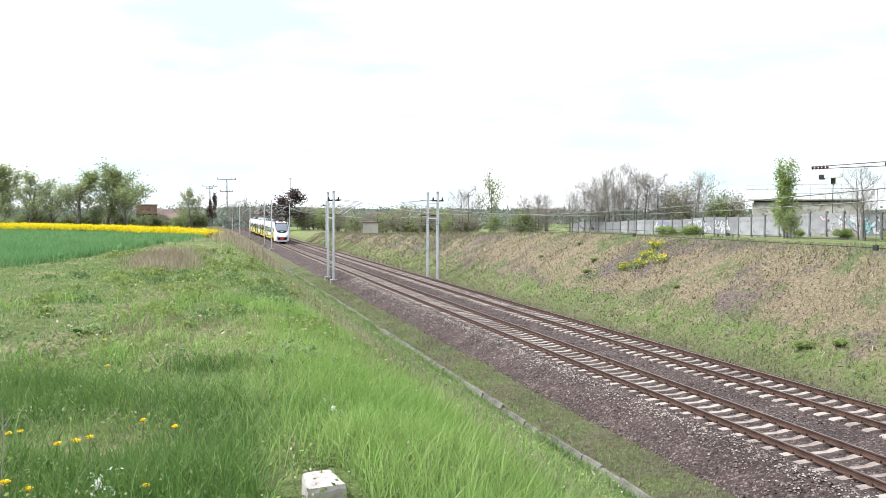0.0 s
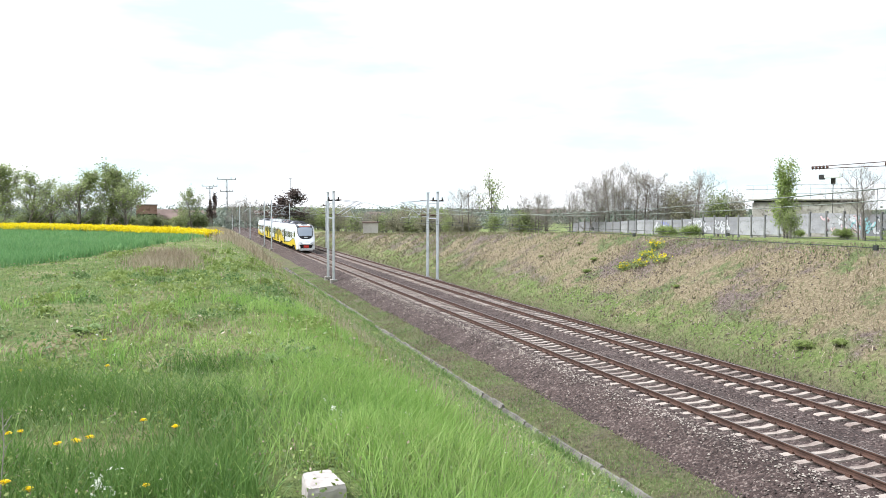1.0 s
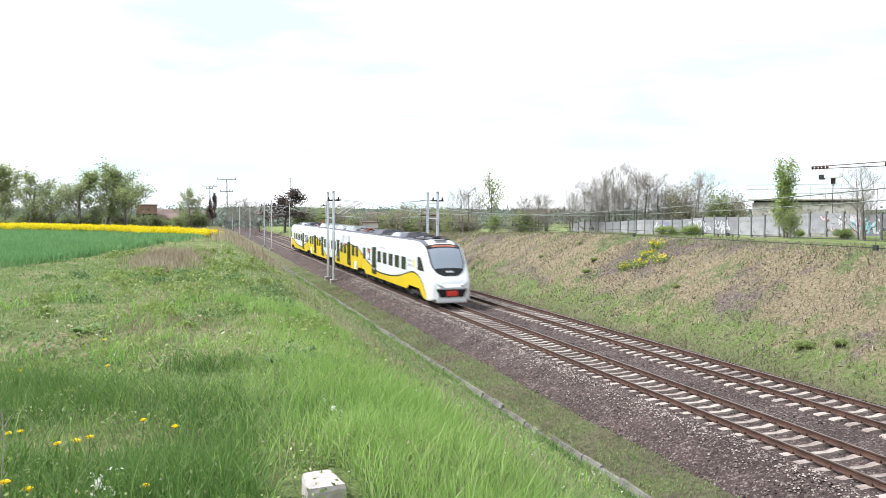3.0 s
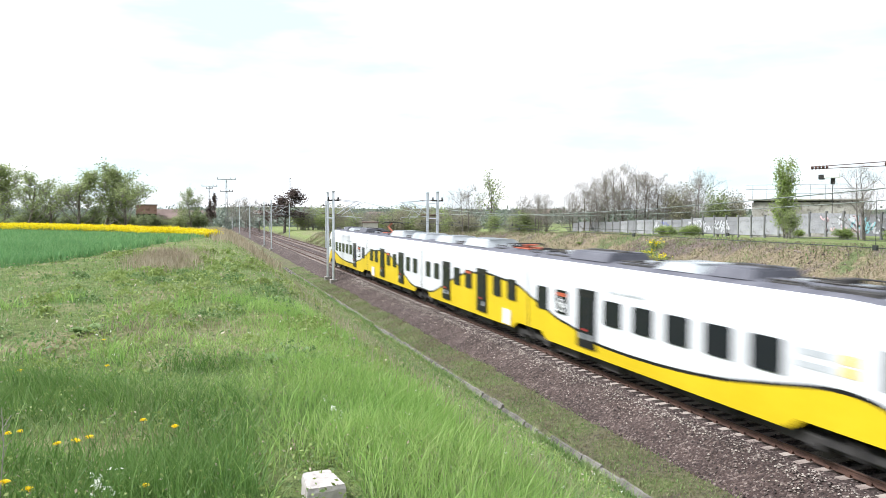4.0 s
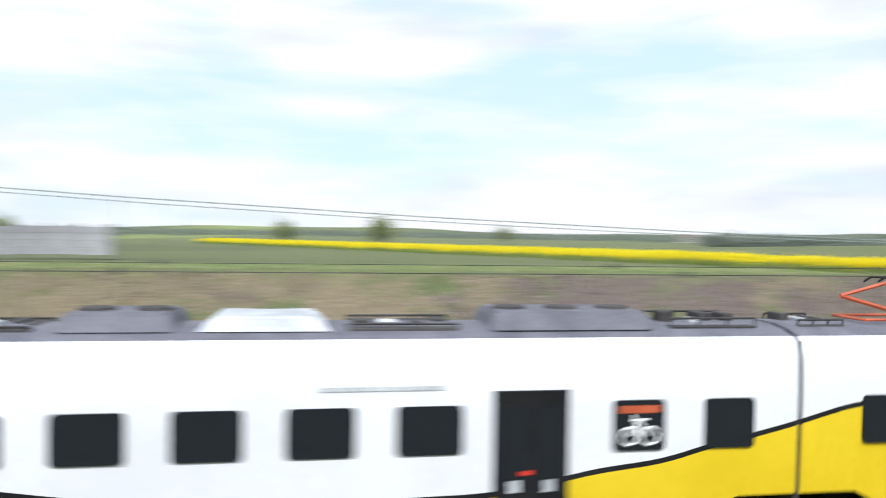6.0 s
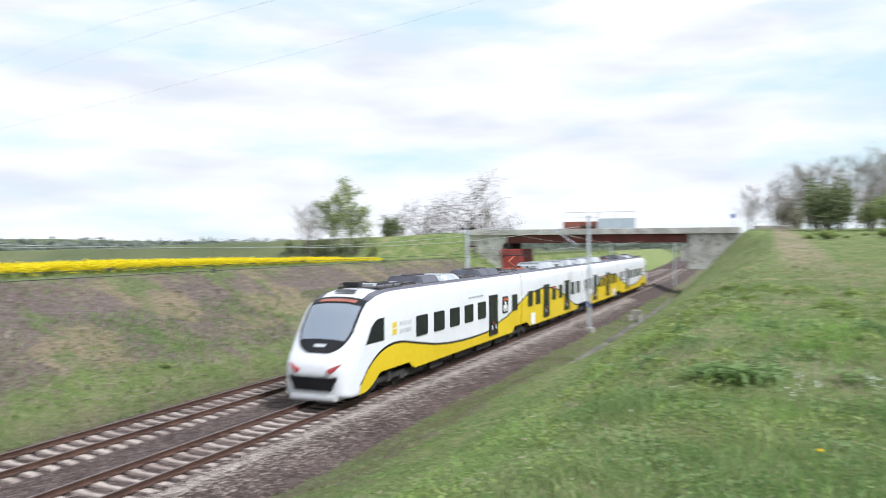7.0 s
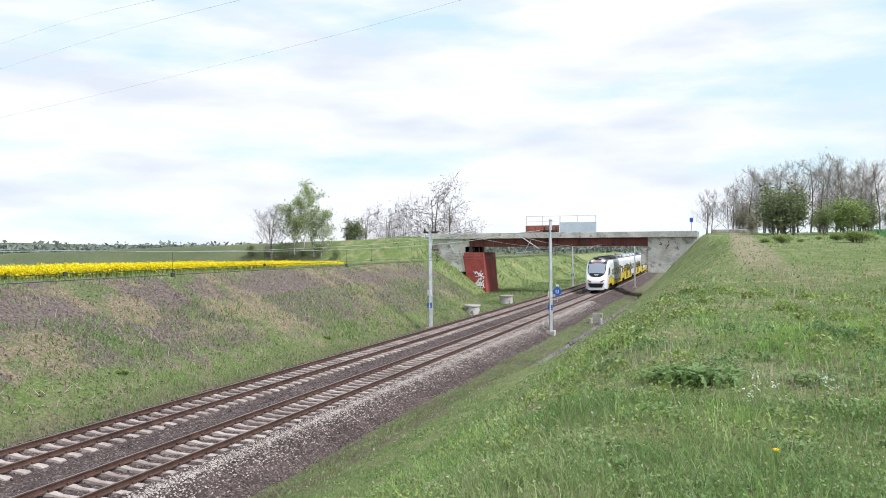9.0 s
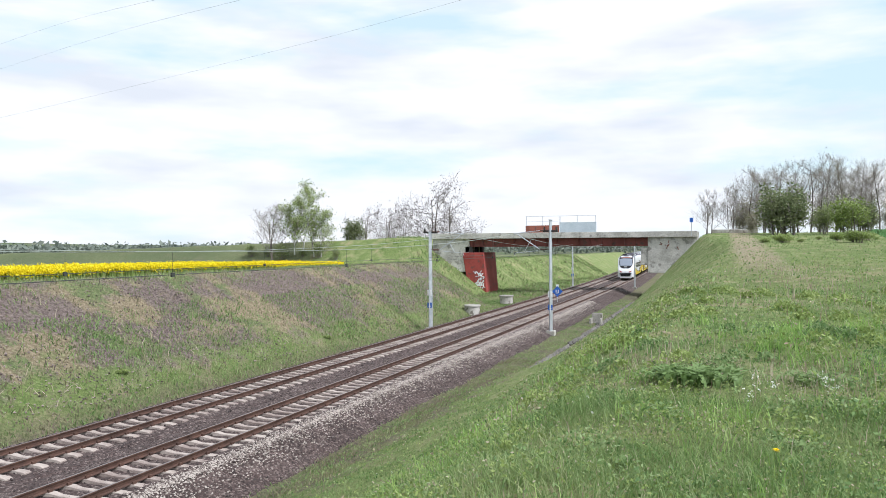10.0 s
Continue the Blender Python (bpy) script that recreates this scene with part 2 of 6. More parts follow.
M_BLACKP = mottled("black_train_paint", (0.010, 0.010, 0.012), (0.018, 0.018, 0.020), 1.0, 0.3, bump=0.0, rand=0.01, spec=0.22)
M_ROOF = mottled("grey_train_roof", (0.075, 0.075, 0.095), (0.13, 0.13, 0.155), 1.2, 0.7, bump=0.05, rand=0.01)
M_EQUIP = mottled("roof_equipment", (0.30, 0.32, 0.34), (0.50, 0.52, 0.54), 1.0, 0.6, bump=0.1, rand=0.2)
M_EQUIP_D = mottled("dark_equipment", (0.018, 0.017, 0.018), (0.055, 0.05, 0.048), 1.5, 0.8, bump=0.2, rand=0.2)
M_ORANGE = mottled("orange_frame_paint", (0.34, 0.06, 0.025), (0.46, 0.10, 0.04), 2.0, 0.5, bump=0.0, rand=0.01)
M_DISPLAY = mottled("display_glass", (0.30, 0.10, 0.07), (0.38, 0.14, 0.10), 2.0, 0.3, bump=0.0, rand=0.01)
M_RED = mottled("red_panel", (0.55, 0.03, 0.02), (0.70, 0.05, 0.03), 1.0, 0.4, bump=0.0, rand=0.01)
M_GLASS, _n, _l, _b = material("dark_glass", 0.06)
_b.inputs["Base Color"].default_value = (0.014, 0.016, 0.020, 1)
_b.inputs["Specular IOR Level"].default_value = 0.22
M_SCREEN, _n, _l, _b = material("windscreen_glass", 0.08)
_b.inputs["Base Color"].default_value = (0.20, 0.23, 0.28, 1)
_b.inputs["Coat Weight"].default_value = 0.6
M_LAMP, _n, _l, _b = material("lamp_lens", 0.2)
_b.inputs["Base Color"].default_value = (0.55, 0.58, 0.62, 1)
M_TAIL, _n, _l, _b = material("tail_lamp_lens", 0.2)
_b.inputs["Base Color"].default_value = (0.16, 0.04, 0.045, 1)
_b.inputs["Emission Color"].default_value, _b.inputs["Emission Strength"].default_value = (1, 0.1, 0.08, 1), 0.12
M_BLUE = mottled("blue_sign_enamel", (0.02, 0.10, 0.42), (0.03, 0.13, 0.50), 3.0, 0.4, bump=0.0)
M_WHITEP = mottled("white_enamel", (0.70, 0.71, 0.72), (0.80, 0.80, 0.80), 3.0, 0.5, bump=0.0)
M_BARK = mottled("bark", (0.085, 0.072, 0.062), (0.19, 0.165, 0.145), 2.0, 0.95, bump=0.6)
M_TWIG = mottled("twigs", (0.165, 0.145, 0.135), (0.31, 0.28, 0.265), 0.6, 0.95, bump=0.0)
M_BRIDGE = mottled("bridge_concrete", (0.34, 0.325, 0.30), (0.60, 0.58, 0.545), 0.6, 0.9, bump=0.35, spots=(0.27, 0.255, 0.235))
M_BIRCH = mottled("birch_bark", (0.45, 0.44, 0.41), (0.72, 0.71, 0.68), 3.0, 0.8, bump=0.2, spots=(0.06, 0.055, 0.05))


# ---- mesh tools ----
def from_arrays(name, verts, faces, mat_list, mat_index=None, smooth=False):
    me = bpy.data.meshes.new(name)
    verts = np.asarray(verts, dtype=np.float32).reshape(-1, 3)
    faces = np.asarray(faces, dtype=np.int32)
    k = faces.shape[1]
    me.vertices.add(len(verts))
    me.vertices.foreach_set("co", verts.ravel())
    me.loops.add(faces.size)
    me.loops.foreach_set("vertex_index", faces.ravel())
    me.polygons.add(len(faces))
    me.polygons.foreach_set("loop_start", np.arange(0, faces.size, k, dtype=np.int32))
    me.polygons.foreach_set("loop_total", np.full(len(faces), k, dtype=np.int32))
    for m in mat_list:
        me.materials.append(m)
    if mat_index is not None:
        me.polygons.foreach_set("material_index", np.asarray(mat_index, dtype=np.int32))
    me.polygons.foreach_set("use_smooth", np.full(len(faces), smooth, dtype=bool))
    me.update()
    me.validate()
    return me


def thing(name, label, category, group="", kind="", x=0, y=0, z=0, rz=0):
    ob = new(name)
    ob.empty_display_size = 0.3
    ob.matrix_basis = pose(x, y, z, 0, 0, rz)
    return tagged(ob, label, category, group, kind)


def mesh_of(bm, mat, name="part", smooth=False):
    me = bpy.data.meshes.new(name)
    bm.to_mesh(me)
    bm.free()
    for m in (mat if isinstance(mat, (list, tuple)) else [mat]):
        me.materials.append(m)
    if smooth:
        me.polygons.foreach_set("use_smooth", np.ones(len(me.polygons), dtype=bool))
    return me


def part(name, bm, mat, parent, label="", kind="", smooth=False, m=None):
    """Links a bmesh (or a mesh) as one object under a thing or a part."""
    me = mesh_of(bm, mat, name, smooth) if isinstance(bm, bmesh.types.BMesh) else bm
    ob = new(name, me)
    ob.parent = parent
    if m is not None:
        ob.matrix_basis = m
    return tagged(ob, label, "", "", kind)


def box(bm, x0, x1, y0, y1, z0, z1, bevel=0.0, m=None):
    r = bmesh.ops.create_cube(bm, size=1.0)
    vs = r["verts"]
    for v in vs:
        v.co = Vector(((x0 + x1) / 2 + v.co.x * (x1 - x0), (y0 + y1) / 2 + v.co.y * (y1 - y0), (z0 + z1) / 2 + v.co.z * (z1 - z0)))
    if bevel:
        es = list({e for v in vs for e in v.link_edges})
        r = bmesh.ops.bevel(bm, geom=es, offset=bevel, segments=2, affect="EDGES", profile=0.5)
        vs = list({v for f in r["faces"] for v in f.verts} | {v for v in vs if v.is_valid})
    if m is not None:
        bmesh.ops.transform(bm, matrix=m, verts=vs)
    return bm


def rod(bm, a, b, r0, r1=None, sides=6):
    a, b = Vector(a), Vector(b)
    d = b - a
    r1 = r0 if r1 is None else r1
    q = d.to_track_quat("Z", "Y").to_matrix()
    rings = []
    for c, r in ((a, r0), (b, r1)):
        rings.append([bm.verts.new(c + q @ Vector((r * math.cos(2 * math.pi * i / sides), r * math.sin(2 * math.pi * i / sides), 0))) for i in range(sides)])
    for i in range(sides):
        j = (i + 1) % sides
        bm.faces.new((rings[0][i], rings[0][j], rings[1][j], rings[1][i]))
    bm.faces.new(list(reversed(rings[0])))
    bm.faces.new(rings[1])
    return bm


def bars(*specs, bevel=0.0):
    bm = bmesh.new()
    for s in specs:
        box(bm, *s, bevel=bevel)
    return bm


# ---- ground ----
TN, TF = 14.972, 18.962  # middles of the near and the far track


def curve_shift(y):
    """The line bends gently away beyond the bridge."""
    d = np.maximum(0.0, -np.asarray(y, dtype=float) - 62.0)
    return d * d / 5800.0


def smin(a, b, k):
    h = np.clip(0.5 + 0.5 * (b - a) / k, 0, 1)
    return b * (1 - h) + a * h - k * h * (1 - h)


def lumps(x, y):
    fine = np.clip((105 - np.abs(y)) / 20, 0, 1) * np.clip((40 - x) / 6, 0, 1) * np.clip((x + 14) / 4, 0, 1)
    return (fine * 0.05 * np.sin(x * 1.9 + 1.3 * np.sin(y * 0.83)) * np.sin(y * 1.53 + 0.7 * np.sin(x * 1.1))
            + 0.07 * np.sin(x * 0.53 + 2.0) * np.sin(y * 0.41 + 1.0) + fine * 0.03 * np.sin(x * 4.1 + y * 2.3) * np.sin(y * 3.7 - x))


def near_top(y):
    return np.interp(y, [-3500, -700, -300, -125, -114, -104, -95, -75, -50, -25, -8, 22, 60, 110, 180, 300, 700, 3500],
                     [-4, 2, 4.0, 6.3, 7.25, 7.25, 7.0, 6.3, 5.35, 4.55, 4.22, 4.2, 3.75, 3.1, 1.3, 0.2, -6, -10])


def far_top(y):
    return np.interp(y, [-3500, -700, -300, -70, 60, 90, 130, 200, 400, 800, 3500], [-2, 0.0, 3.0, 4.15, 4.15, 3.2, 2.0, 0.8, -0.5, -5, -10])


def toe(u, y):
    """Earth washed down over the drain between its two open stretches."""
    w = np.clip((y + 40) / 6, 0, 1) * np.clip((10 - y) / 9, 0, 1)
    return np.where((u > 7.0) & (u < 11.7), w, 0.0), 0.62 - (u - 7.5) * 0.36


def to_bridge(y, a, b):
    t = np.clip((a - y) / (a - b), 0, 1)
    return t * t * (3 - 2 * t) * np.clip((y + 170) / 40, 0, 1)


def height(x, y):
    x, y = np.asarray(x, dtype=float), np.asarray(y, dtype=float)
    u = x - curve_shift(y)
    # near side
    n = smin(near_top(y) + np.where(u < -8, (u + 8) * 0.002, 0), -1.0 + (9.75 - u) / (1.57 - 0.62 * to_bridge(y, -55.0, -98.0)), 0.5)
    # far side, falling away behind the edge
    f = far_top(y) - 0.045 * np.clip(u - 32, 0, 12) - 0.004 * np.clip(u - 44, 0, 400)
    emb_top = np.interp(u, [30, 36, 70, 110, 170, 260], [7.35, 7.3, 6.3, 5.2, 3.8, 1.0])
    emb = emb_top - np.maximum(0, np.abs(y + 108.0) - 3.6) / 1.7
    f = np.maximum(f, emb)
    wd = to_bridge(y, -74.0, -101.0)
    f = smin(f, -0.75 + (u - 22.4 - 8.6 * wd) / (1.78 - 0.42 * wd), 0.5)
    base = np.where(u < 9.75, np.maximum(n, -1.0), np.where(u > 22.4, np.maximum(f, -0.75), -0.9))
    base = np.where((u >= 9.75) & (u < 10.45), -1.22, base)
    base = np.where((u >= 10.45) & (u < 12.3), -1.0 + (u - 10.45) * 0.10, base)
    tw, tz = toe(u, y)
    base = base + tw * np.maximum(0, tz - base)
    rough_ = np.where((u > 10.0) & (u < 22.4), 0.3, 1.0)
    r = np.hypot(x, y)
    hills = np.clip((r - 1500) / 1300, 0, 1) ** 2 * (16 + 7 * np.sin(np.arctan2(x, y) * 9) + 4 * np.sin(np.arctan2(x, y) * 23))
    return base + lumps(x, y) * rough_ + hills


def grid_lines(marks):
    out = []
    for a, b, s in marks:
        out += list(np.arange(a, b, s))
    return np.array(sorted(set(np.round(out + [marks[-1][1]], 4))))


def build_ground():
    gx = grid_lines([(-3600, -600, 250), (-600, -120, 40), (-120, -40, 8), (-40, -12, 2), (-12, -4, 0.8), (-4, 9.5, 0.32), (9.5, 12.4, 0.117), (12.4, 22.4, 1.0), (22.4, 34, 0.4), (34, 50, 1.5), (50, 130, 5), (130, 600, 40), (600, 3600, 250)])
    gy = grid_lines([(-3600, -600, 250), (-600, -170, 30), (-170, -90, 1.5), (-90, -30, 1.0), (-30, 40, 0.4), (40, 120, 1.2), (120, 240, 5), (240, 600, 30), (600, 3600, 250)])
    X, Y = np.meshgrid(gx, gy)
    Z = height(X + curve_shift(np.clip(Y, -260, 0)) * (np.abs(X) < 60), Y)
    X = X + curve_shift(np.clip(Y, -260, 0)) * (np.abs(X) < 60)
    n, k = X.shape
    idx = np.arange(n * k).reshape(n, k)
    f = np.stack([idx[:-1, :-1], idx[:-1, 1:], idx[1:, 1:], idx[1:, :-1]], -1).reshape(-1, 4)
    ob = new("ground", from_arrays("ground", np.stack([X, Y, Z], -1), f, [M_GROUND], smooth=True))
    tagged(ob, "grassy railway cutting with green plateaus and dry slopes", "ground", kind="structure")


build_ground()


# ---- track ----
def track_point(mid, y):
    return float(mid + curve_shift(y))


def loft_along(ys, mid, profile, mats, mat_of, closed=True):
    """Sweeps a cross-section (x, z) along the line."""
    pr = np.array(profile)
    k = len(pr)
    v = np.concatenate([np.stack([pr[:, 0] + mid + curve_shift(y), np.full(k, y), pr[:, 1]], -1) for y in ys])
    f, mi = [], []
    for i in range(len(ys) - 1):
        for j in range(k if closed else k - 1):
            j2 = (j + 1) % k
            f.append((i * k + j, i * k + j2, (i + 1) * k + j2, (i + 1) * k + j))
            mi.append(mat_of[j])
    return from_arrays("sweep", v, f, mats, mi)


LINE_Y = list(np.arange(-330, -60, 6.0)) + [-60.0, 0.0, 60.0, 120.0, 200.0, 320.0]


def build_ballast():
    prof = [(-3.25, -1.0), (-3.0, -0.84), (-2.5, -0.62), (-1.75, -0.25), (-1.3, -0.180), (-1.0, -0.205), (-0.6, -0.262), (0.6, -0.262), (1.0, -0.235), (1.6, -0.25), (2.0, -0.30), (2.4, -0.25), (3.0, -0.235), (3.4, -0.262), (4.6, -0.262), (5.0, -0.235), (5.75, -0.27), (7.2, -0.72), (7.5, -0.95)]
    ys = sorted(set(list(np.arange(-330, -60, 6.0)) + list(np.arange(-60, 100, 0.5)) + [120, 160, 200, 320]))
    pr = np.array(prof)
    # finer across
    t = np.linspace(0, len(pr) - 1, 60)
    pr = np.stack([np.interp(t, range(len(pr)), pr[:, 0]), np.interp(t, range(len(pr)), pr[:, 1])], -1)
    k = len(pr)
    rng = np.random.default_rng(3)
    v = np.concatenate([np.stack([pr[:, 0] + TN + curve_shift(y), np.full(k, y), pr[:, 1] + rng.normal(0, 0.014, k)], -1) for y in ys])
    idx = np.arange(len(ys) * k).reshape(len(ys), k)
    f = np.stack([idx[:-1, :-1], idx[:-1, 1:], idx[1:, 1:], idx[1:, :-1]], -1).reshape(-1, 4)
    ob = new("ballast_bed", from_arrays("ballast_bed", v, f, [M_BALLAST]))
    tagged(ob, "brown and grey crushed stone ballast under two tracks", "ballast", kind="structure")
    # loose stones on it
    n = 52000
    y = np.where(rng.random(n) < 0.5, rng.uniform(-80, 4, n), rng.uniform(4, 80, n))
    x = rng.uniform(-3.3, 7.0, n)
    keep = rng.random(n) < np.where(x < -1.2, 1.0, 0.5)
    x, y = x[keep], y[keep]
    n = len(x)
    z = np.interp(x, pr[:, 0], pr[:, 1]) + 0.012
    s = rng.uniform(0.022, 0.055, n)
    octa = np.array([(1, 0, 0), (0, 1, 0), (-1, 0, 0), (0, -1, 0), (0, 0, 0.8), (0, 0, -0.6)])
    fa = np.array([(0, 1, 4), (1, 2, 4), (2, 3, 4), (3, 0, 4), (1, 0, 5), (2, 1, 5), (3, 2, 5), (0, 3, 5)])
    a = rng.uniform(0, 6.28, n)
    V = octa[None] * s[:, None, None] * rng.uniform(0.6, 1.2, (n, 6, 1))
    V = np.stack([V[..., 0] * np.cos(a)[:, None] - V[..., 1] * np.sin(a)[:, None], V[..., 0] * np.sin(a)[:, None] + V[..., 1] * np.cos(a)[:, None], V[..., 2]], -1)
    V += np.stack([x + TN + curve_shift(y), y, z], -1)[:, None]
    F = fa[None] + (np.arange(n) * 6)[:, None, None]
    ob = new("ballast_stones", from_arrays("ballast_stones", V, F.reshape(-1, 3), [M_STONE]))
    tagged(ob, "loose broken ballast stones, brown with pale ones", "stones", kind="stuff")
    n = 27000
    y = np.where(rng.random(n) < 0.80, rng.uniform(-85, -6, n), rng.uniform(-10, 70, n))
    x = -1.55 + rng.normal(0, 0.15, n) - 0.9 * rng.random(n) ** 5
    s = rng.uniform(0.02, 0.05, n)
    V = octa[None] * s[:, None, None] * rng.uniform(0.6, 1.2, (n, 6, 1)) + np.stack([x + TN + curve_shift(y), y, np.interp(x, pr[:, 0], pr[:, 1]) + 0.014], -1)[:, None]
    F = fa[None] + (np.arange(n) * 6)[:, None, None]
    ob = new("pale_ballast_stones", from_arrays("pale_ballast_stones", V, F.reshape(-1, 3), [M_STONE_P]))
    tagged(ob, "band of pale fresh ballast beside the sleeper ends", "stones", kind="stuff")


def sleeper_mesh():
    """Concrete sleeper: broad ends, waisted and lower middle."""
    st = [(-1.3, 0.13, -0.03), (-1.22, 0.14, 0.0), (-0.95, 0.135, 0.015), (-0.55, 0.125, 0.01), (-0.3, 0.105, -0.035), (0.3, 0.105, -0.035), (0.55, 0.125, 0.01), (0.95, 0.135, 0.015), (1.22, 0.14, 0.0), (1.3, 0.13, -0.03)]
    bm = bmesh.new()
    rings = [[bm.verts.new((x, s * w, z)) for s, w, z in ((-1, w + 0.02, -0.2), (-1, w * 0.86, zt), (1, w * 0.86, zt), (1, w + 0.02, -0.2))] for x, w, zt in st]
    for a, b in zip(rings, rings[1:]):
        for j in range(3):
            bm.faces.new((a[j], a[j + 1], b[j + 1], b[j]))
    bm.faces.new(rings[0])
    bm.faces.new(list(reversed(rings[-1])))
    bmesh.ops.recalc_face_normals(bm, faces=bm.faces)
    return mesh_of(bm, M_SLEEPER, "sleeper")


SLEEPER = sleeper_mesh()


def build_track(mid, label):
    tr = thing("railway_track", label, "railway track", "railway tracks", "structure")
    head = [(-0.075, -0.17), (0.075, -0.17), (0.075, -0.155), (0.012, -0.13), (0.010, -0.05), (0.036, -0.035), (0.036, -0.008), (0.028, 0.0), (-0.028, 0.0), (-0.036, -0.008), (-0.036, -0.035), (-0.010, -0.05), (-0.012, -0.13), (-0.075, -0.155)]
    mats = [0] * 14
    mats[7] = 1
    for side in (-0.7525, 0.7525):
        part("rail", loft_along(LINE_Y, mid + side, head, [M_RAIL, M_RAILTOP], mats), None, tr, "rust-brown steel rail")
    n = 0
    rest_v, rest_f = [], []
    sv = np.array([v.co for v in SLEEPER.vertices])
    for i in range(-300, 330):
        y = i * 0.6 + 0.2
        x = track_point(mid, y)
        if -66 <= y <= 113:
            ob = new("sleeper", SLEEPER)
            ob.parent = tr
            ob.matrix_basis = pose(x, y, -0.185 + random.uniform(-0.006, 0.006), 0, 0, random.uniform(-0.5, 0.5))
        else:
            for p in SLEEPER.polygons:
                vs = list(p.vertices)
                quads = [vs] if len(vs) == 4 else []
                rest_f += [[len(rest_v) * len(sv) + q for q in f] for f in quads]
            rest_v.append(sv + np.array((x, y, -0.185)))
    part("sleepers_beyond", from_arrays("sleepers_beyond", np.concatenate(rest_v), rest_f, [M_SLEEPER]), None, tr, kind="stuff")
    clip = bars((-0.13, -0.08, -0.07, 0.07, -0.17, -0.10), (0.08, 0.13, -0.07, 0.07, -0.17, -0.10))
    cv = mesh_of(clip, M_RAIL, "clip")
    pts = np.array([v.co for v in cv.vertices])
    fs = np.array([list(p.vertices) for p in cv.polygons])
    V, F = [], []
    for i in range(-95, 110):
        for s in (-0.7525, 0.7525):
            y = i * 0.6 + 0.2
            F.append(fs + len(V) * len(pts))
            V.append(pts + np.array((track_point(mid, y) + s, y, 0)))
    part("rail_fastenings", from_arrays("rail_fastenings", np.concatenate(V), np.concatenate(F), [M_RAIL]), None, tr, kind="stuff")
    return tr


build_ballast()
build_track(TN, "railway track of rusty rails on pale concrete sleepers in ballast")
build_track(TF, "second railway track of rusty rails beside the slope")


def build_channel():
    ch = thing("drain_channel", "shallow concrete drain channel along the foot of the grass slope", "drain channel", kind="structure")
    bm = bmesh.new()
    prof = [(-0.23, -0.30), (-0.23, 0.05), (-0.15, 0.05), (-0.10, -0.08), (0.10, -0.08), (0.15, 0.05), (0.23, 0.05), (0.23, -0.30)]
    rings = [[bm.verts.new((x, y, z)) for x, z in prof] for y in (-0.49, 0.49)]
    for j in range(7):
        bm.faces.new((rings[0][j], rings[0][j + 1], rings[1][j + 1], rings[1][j]))
    bm.faces.new(rings[0])
    bm.faces.new(list(reversed(rings[1])))
    bmesh.ops.recalc_face_normals(bm, faces=bm.faces)
    me = mesh_of(bm, M_CHANNEL, "channel_stone")
    for i in range(-98, 98):
        ob = new("channel_stone", me)
        ob.parent = ch
        y = i * 1.0
        ob.matrix_basis = pose(10.1 + float(curve_shift(y)) + random.uniform(-0.03, 0.03), y, -1.04 + random.uniform(-0.04, 0.03) - 0.09 * (math.sin(i * 0.31) + math.sin(i * 0.83 + 1) > 0.9), random.uniform(-1.2, 1.2), random.uniform(-2, 2), random.uniform(-1.2, 1.2))
    # outlet head where the channel meets the slope
    head = thing("outlet_head", "small concrete outlet head at the end of a drain", "drain outlet", x=10.5, y=-69, z=-1.0)
    part("headwall", bars((-0.45, 0.45, -0.15, 0.15, -0.2, 0.9), bevel=0.03), M_CONC, head)
    part("side_wall", bars((-0.5, -0.35, 0.15, 1.2, -0.2, 0.5), bevel=0.02), M_CONC, head)
    part("side_wall", bars((0.35, 0.5, 0.15, 1.2, -0.2, 0.5), bevel=0.02), M_CONC, head)


build_channel()


# ---- train ----
HALF = 37.9  # half its length
WAVE_D = [0, 0.9, 1.3, 1.8, 2.4, 3.0, 3.7, 4.55, 6.0, 8.0, 9.6, 11.1, 13.0, 15.0, 15.9, 17.0, 18.4, 19.4, 20.5, 21.3, 22.3, 26.3, 29.3, 31.3, 33.3, 35.3, 37.9]
WAVE_Z = [0.36, 0.50, 1.05, 1.42, 1.72, 1.88, 1.96, 1.92, 1.68, 1.38, 1.25, 1.18, 1.15, 1.18, 1.3, 1.55, 1.7, 1.98, 2.2, 2.4, 2.68, 2.9, 2.7, 2.25, 1.65, 1.1, 0.9]
WAVE = np.convolve(np.pad(np.interp(np.arange(0, 37.91, 0.1), WAVE_D, WAVE_Z), 4, mode="edge"), np.ones(9) / 9, "valid")


def wave(d):
    return float(np.interp(abs(d), np.arange(len(WAVE)) * 0.1, WAVE))


def nose_top(d):
    return float(np.interp(d, [0, 0.05, 0.2, 0.45, 0.8, 1.2, 1.6, 2.0, 2.6, 3.3, 4.2], [1.2, 1.45, 1.72, 2.0, 2.42, 2.95, 3.43, 3.76, 3.97, 4.06, 4.10]))


def nose_half(d):
    return float(np.interp(d, [0, 0.06, 0.2, 0.5, 1.0, 1.8, 3.0], [0.92, 1.10, 1.22, 1.31, 1.37, 1.40, 1.42]))


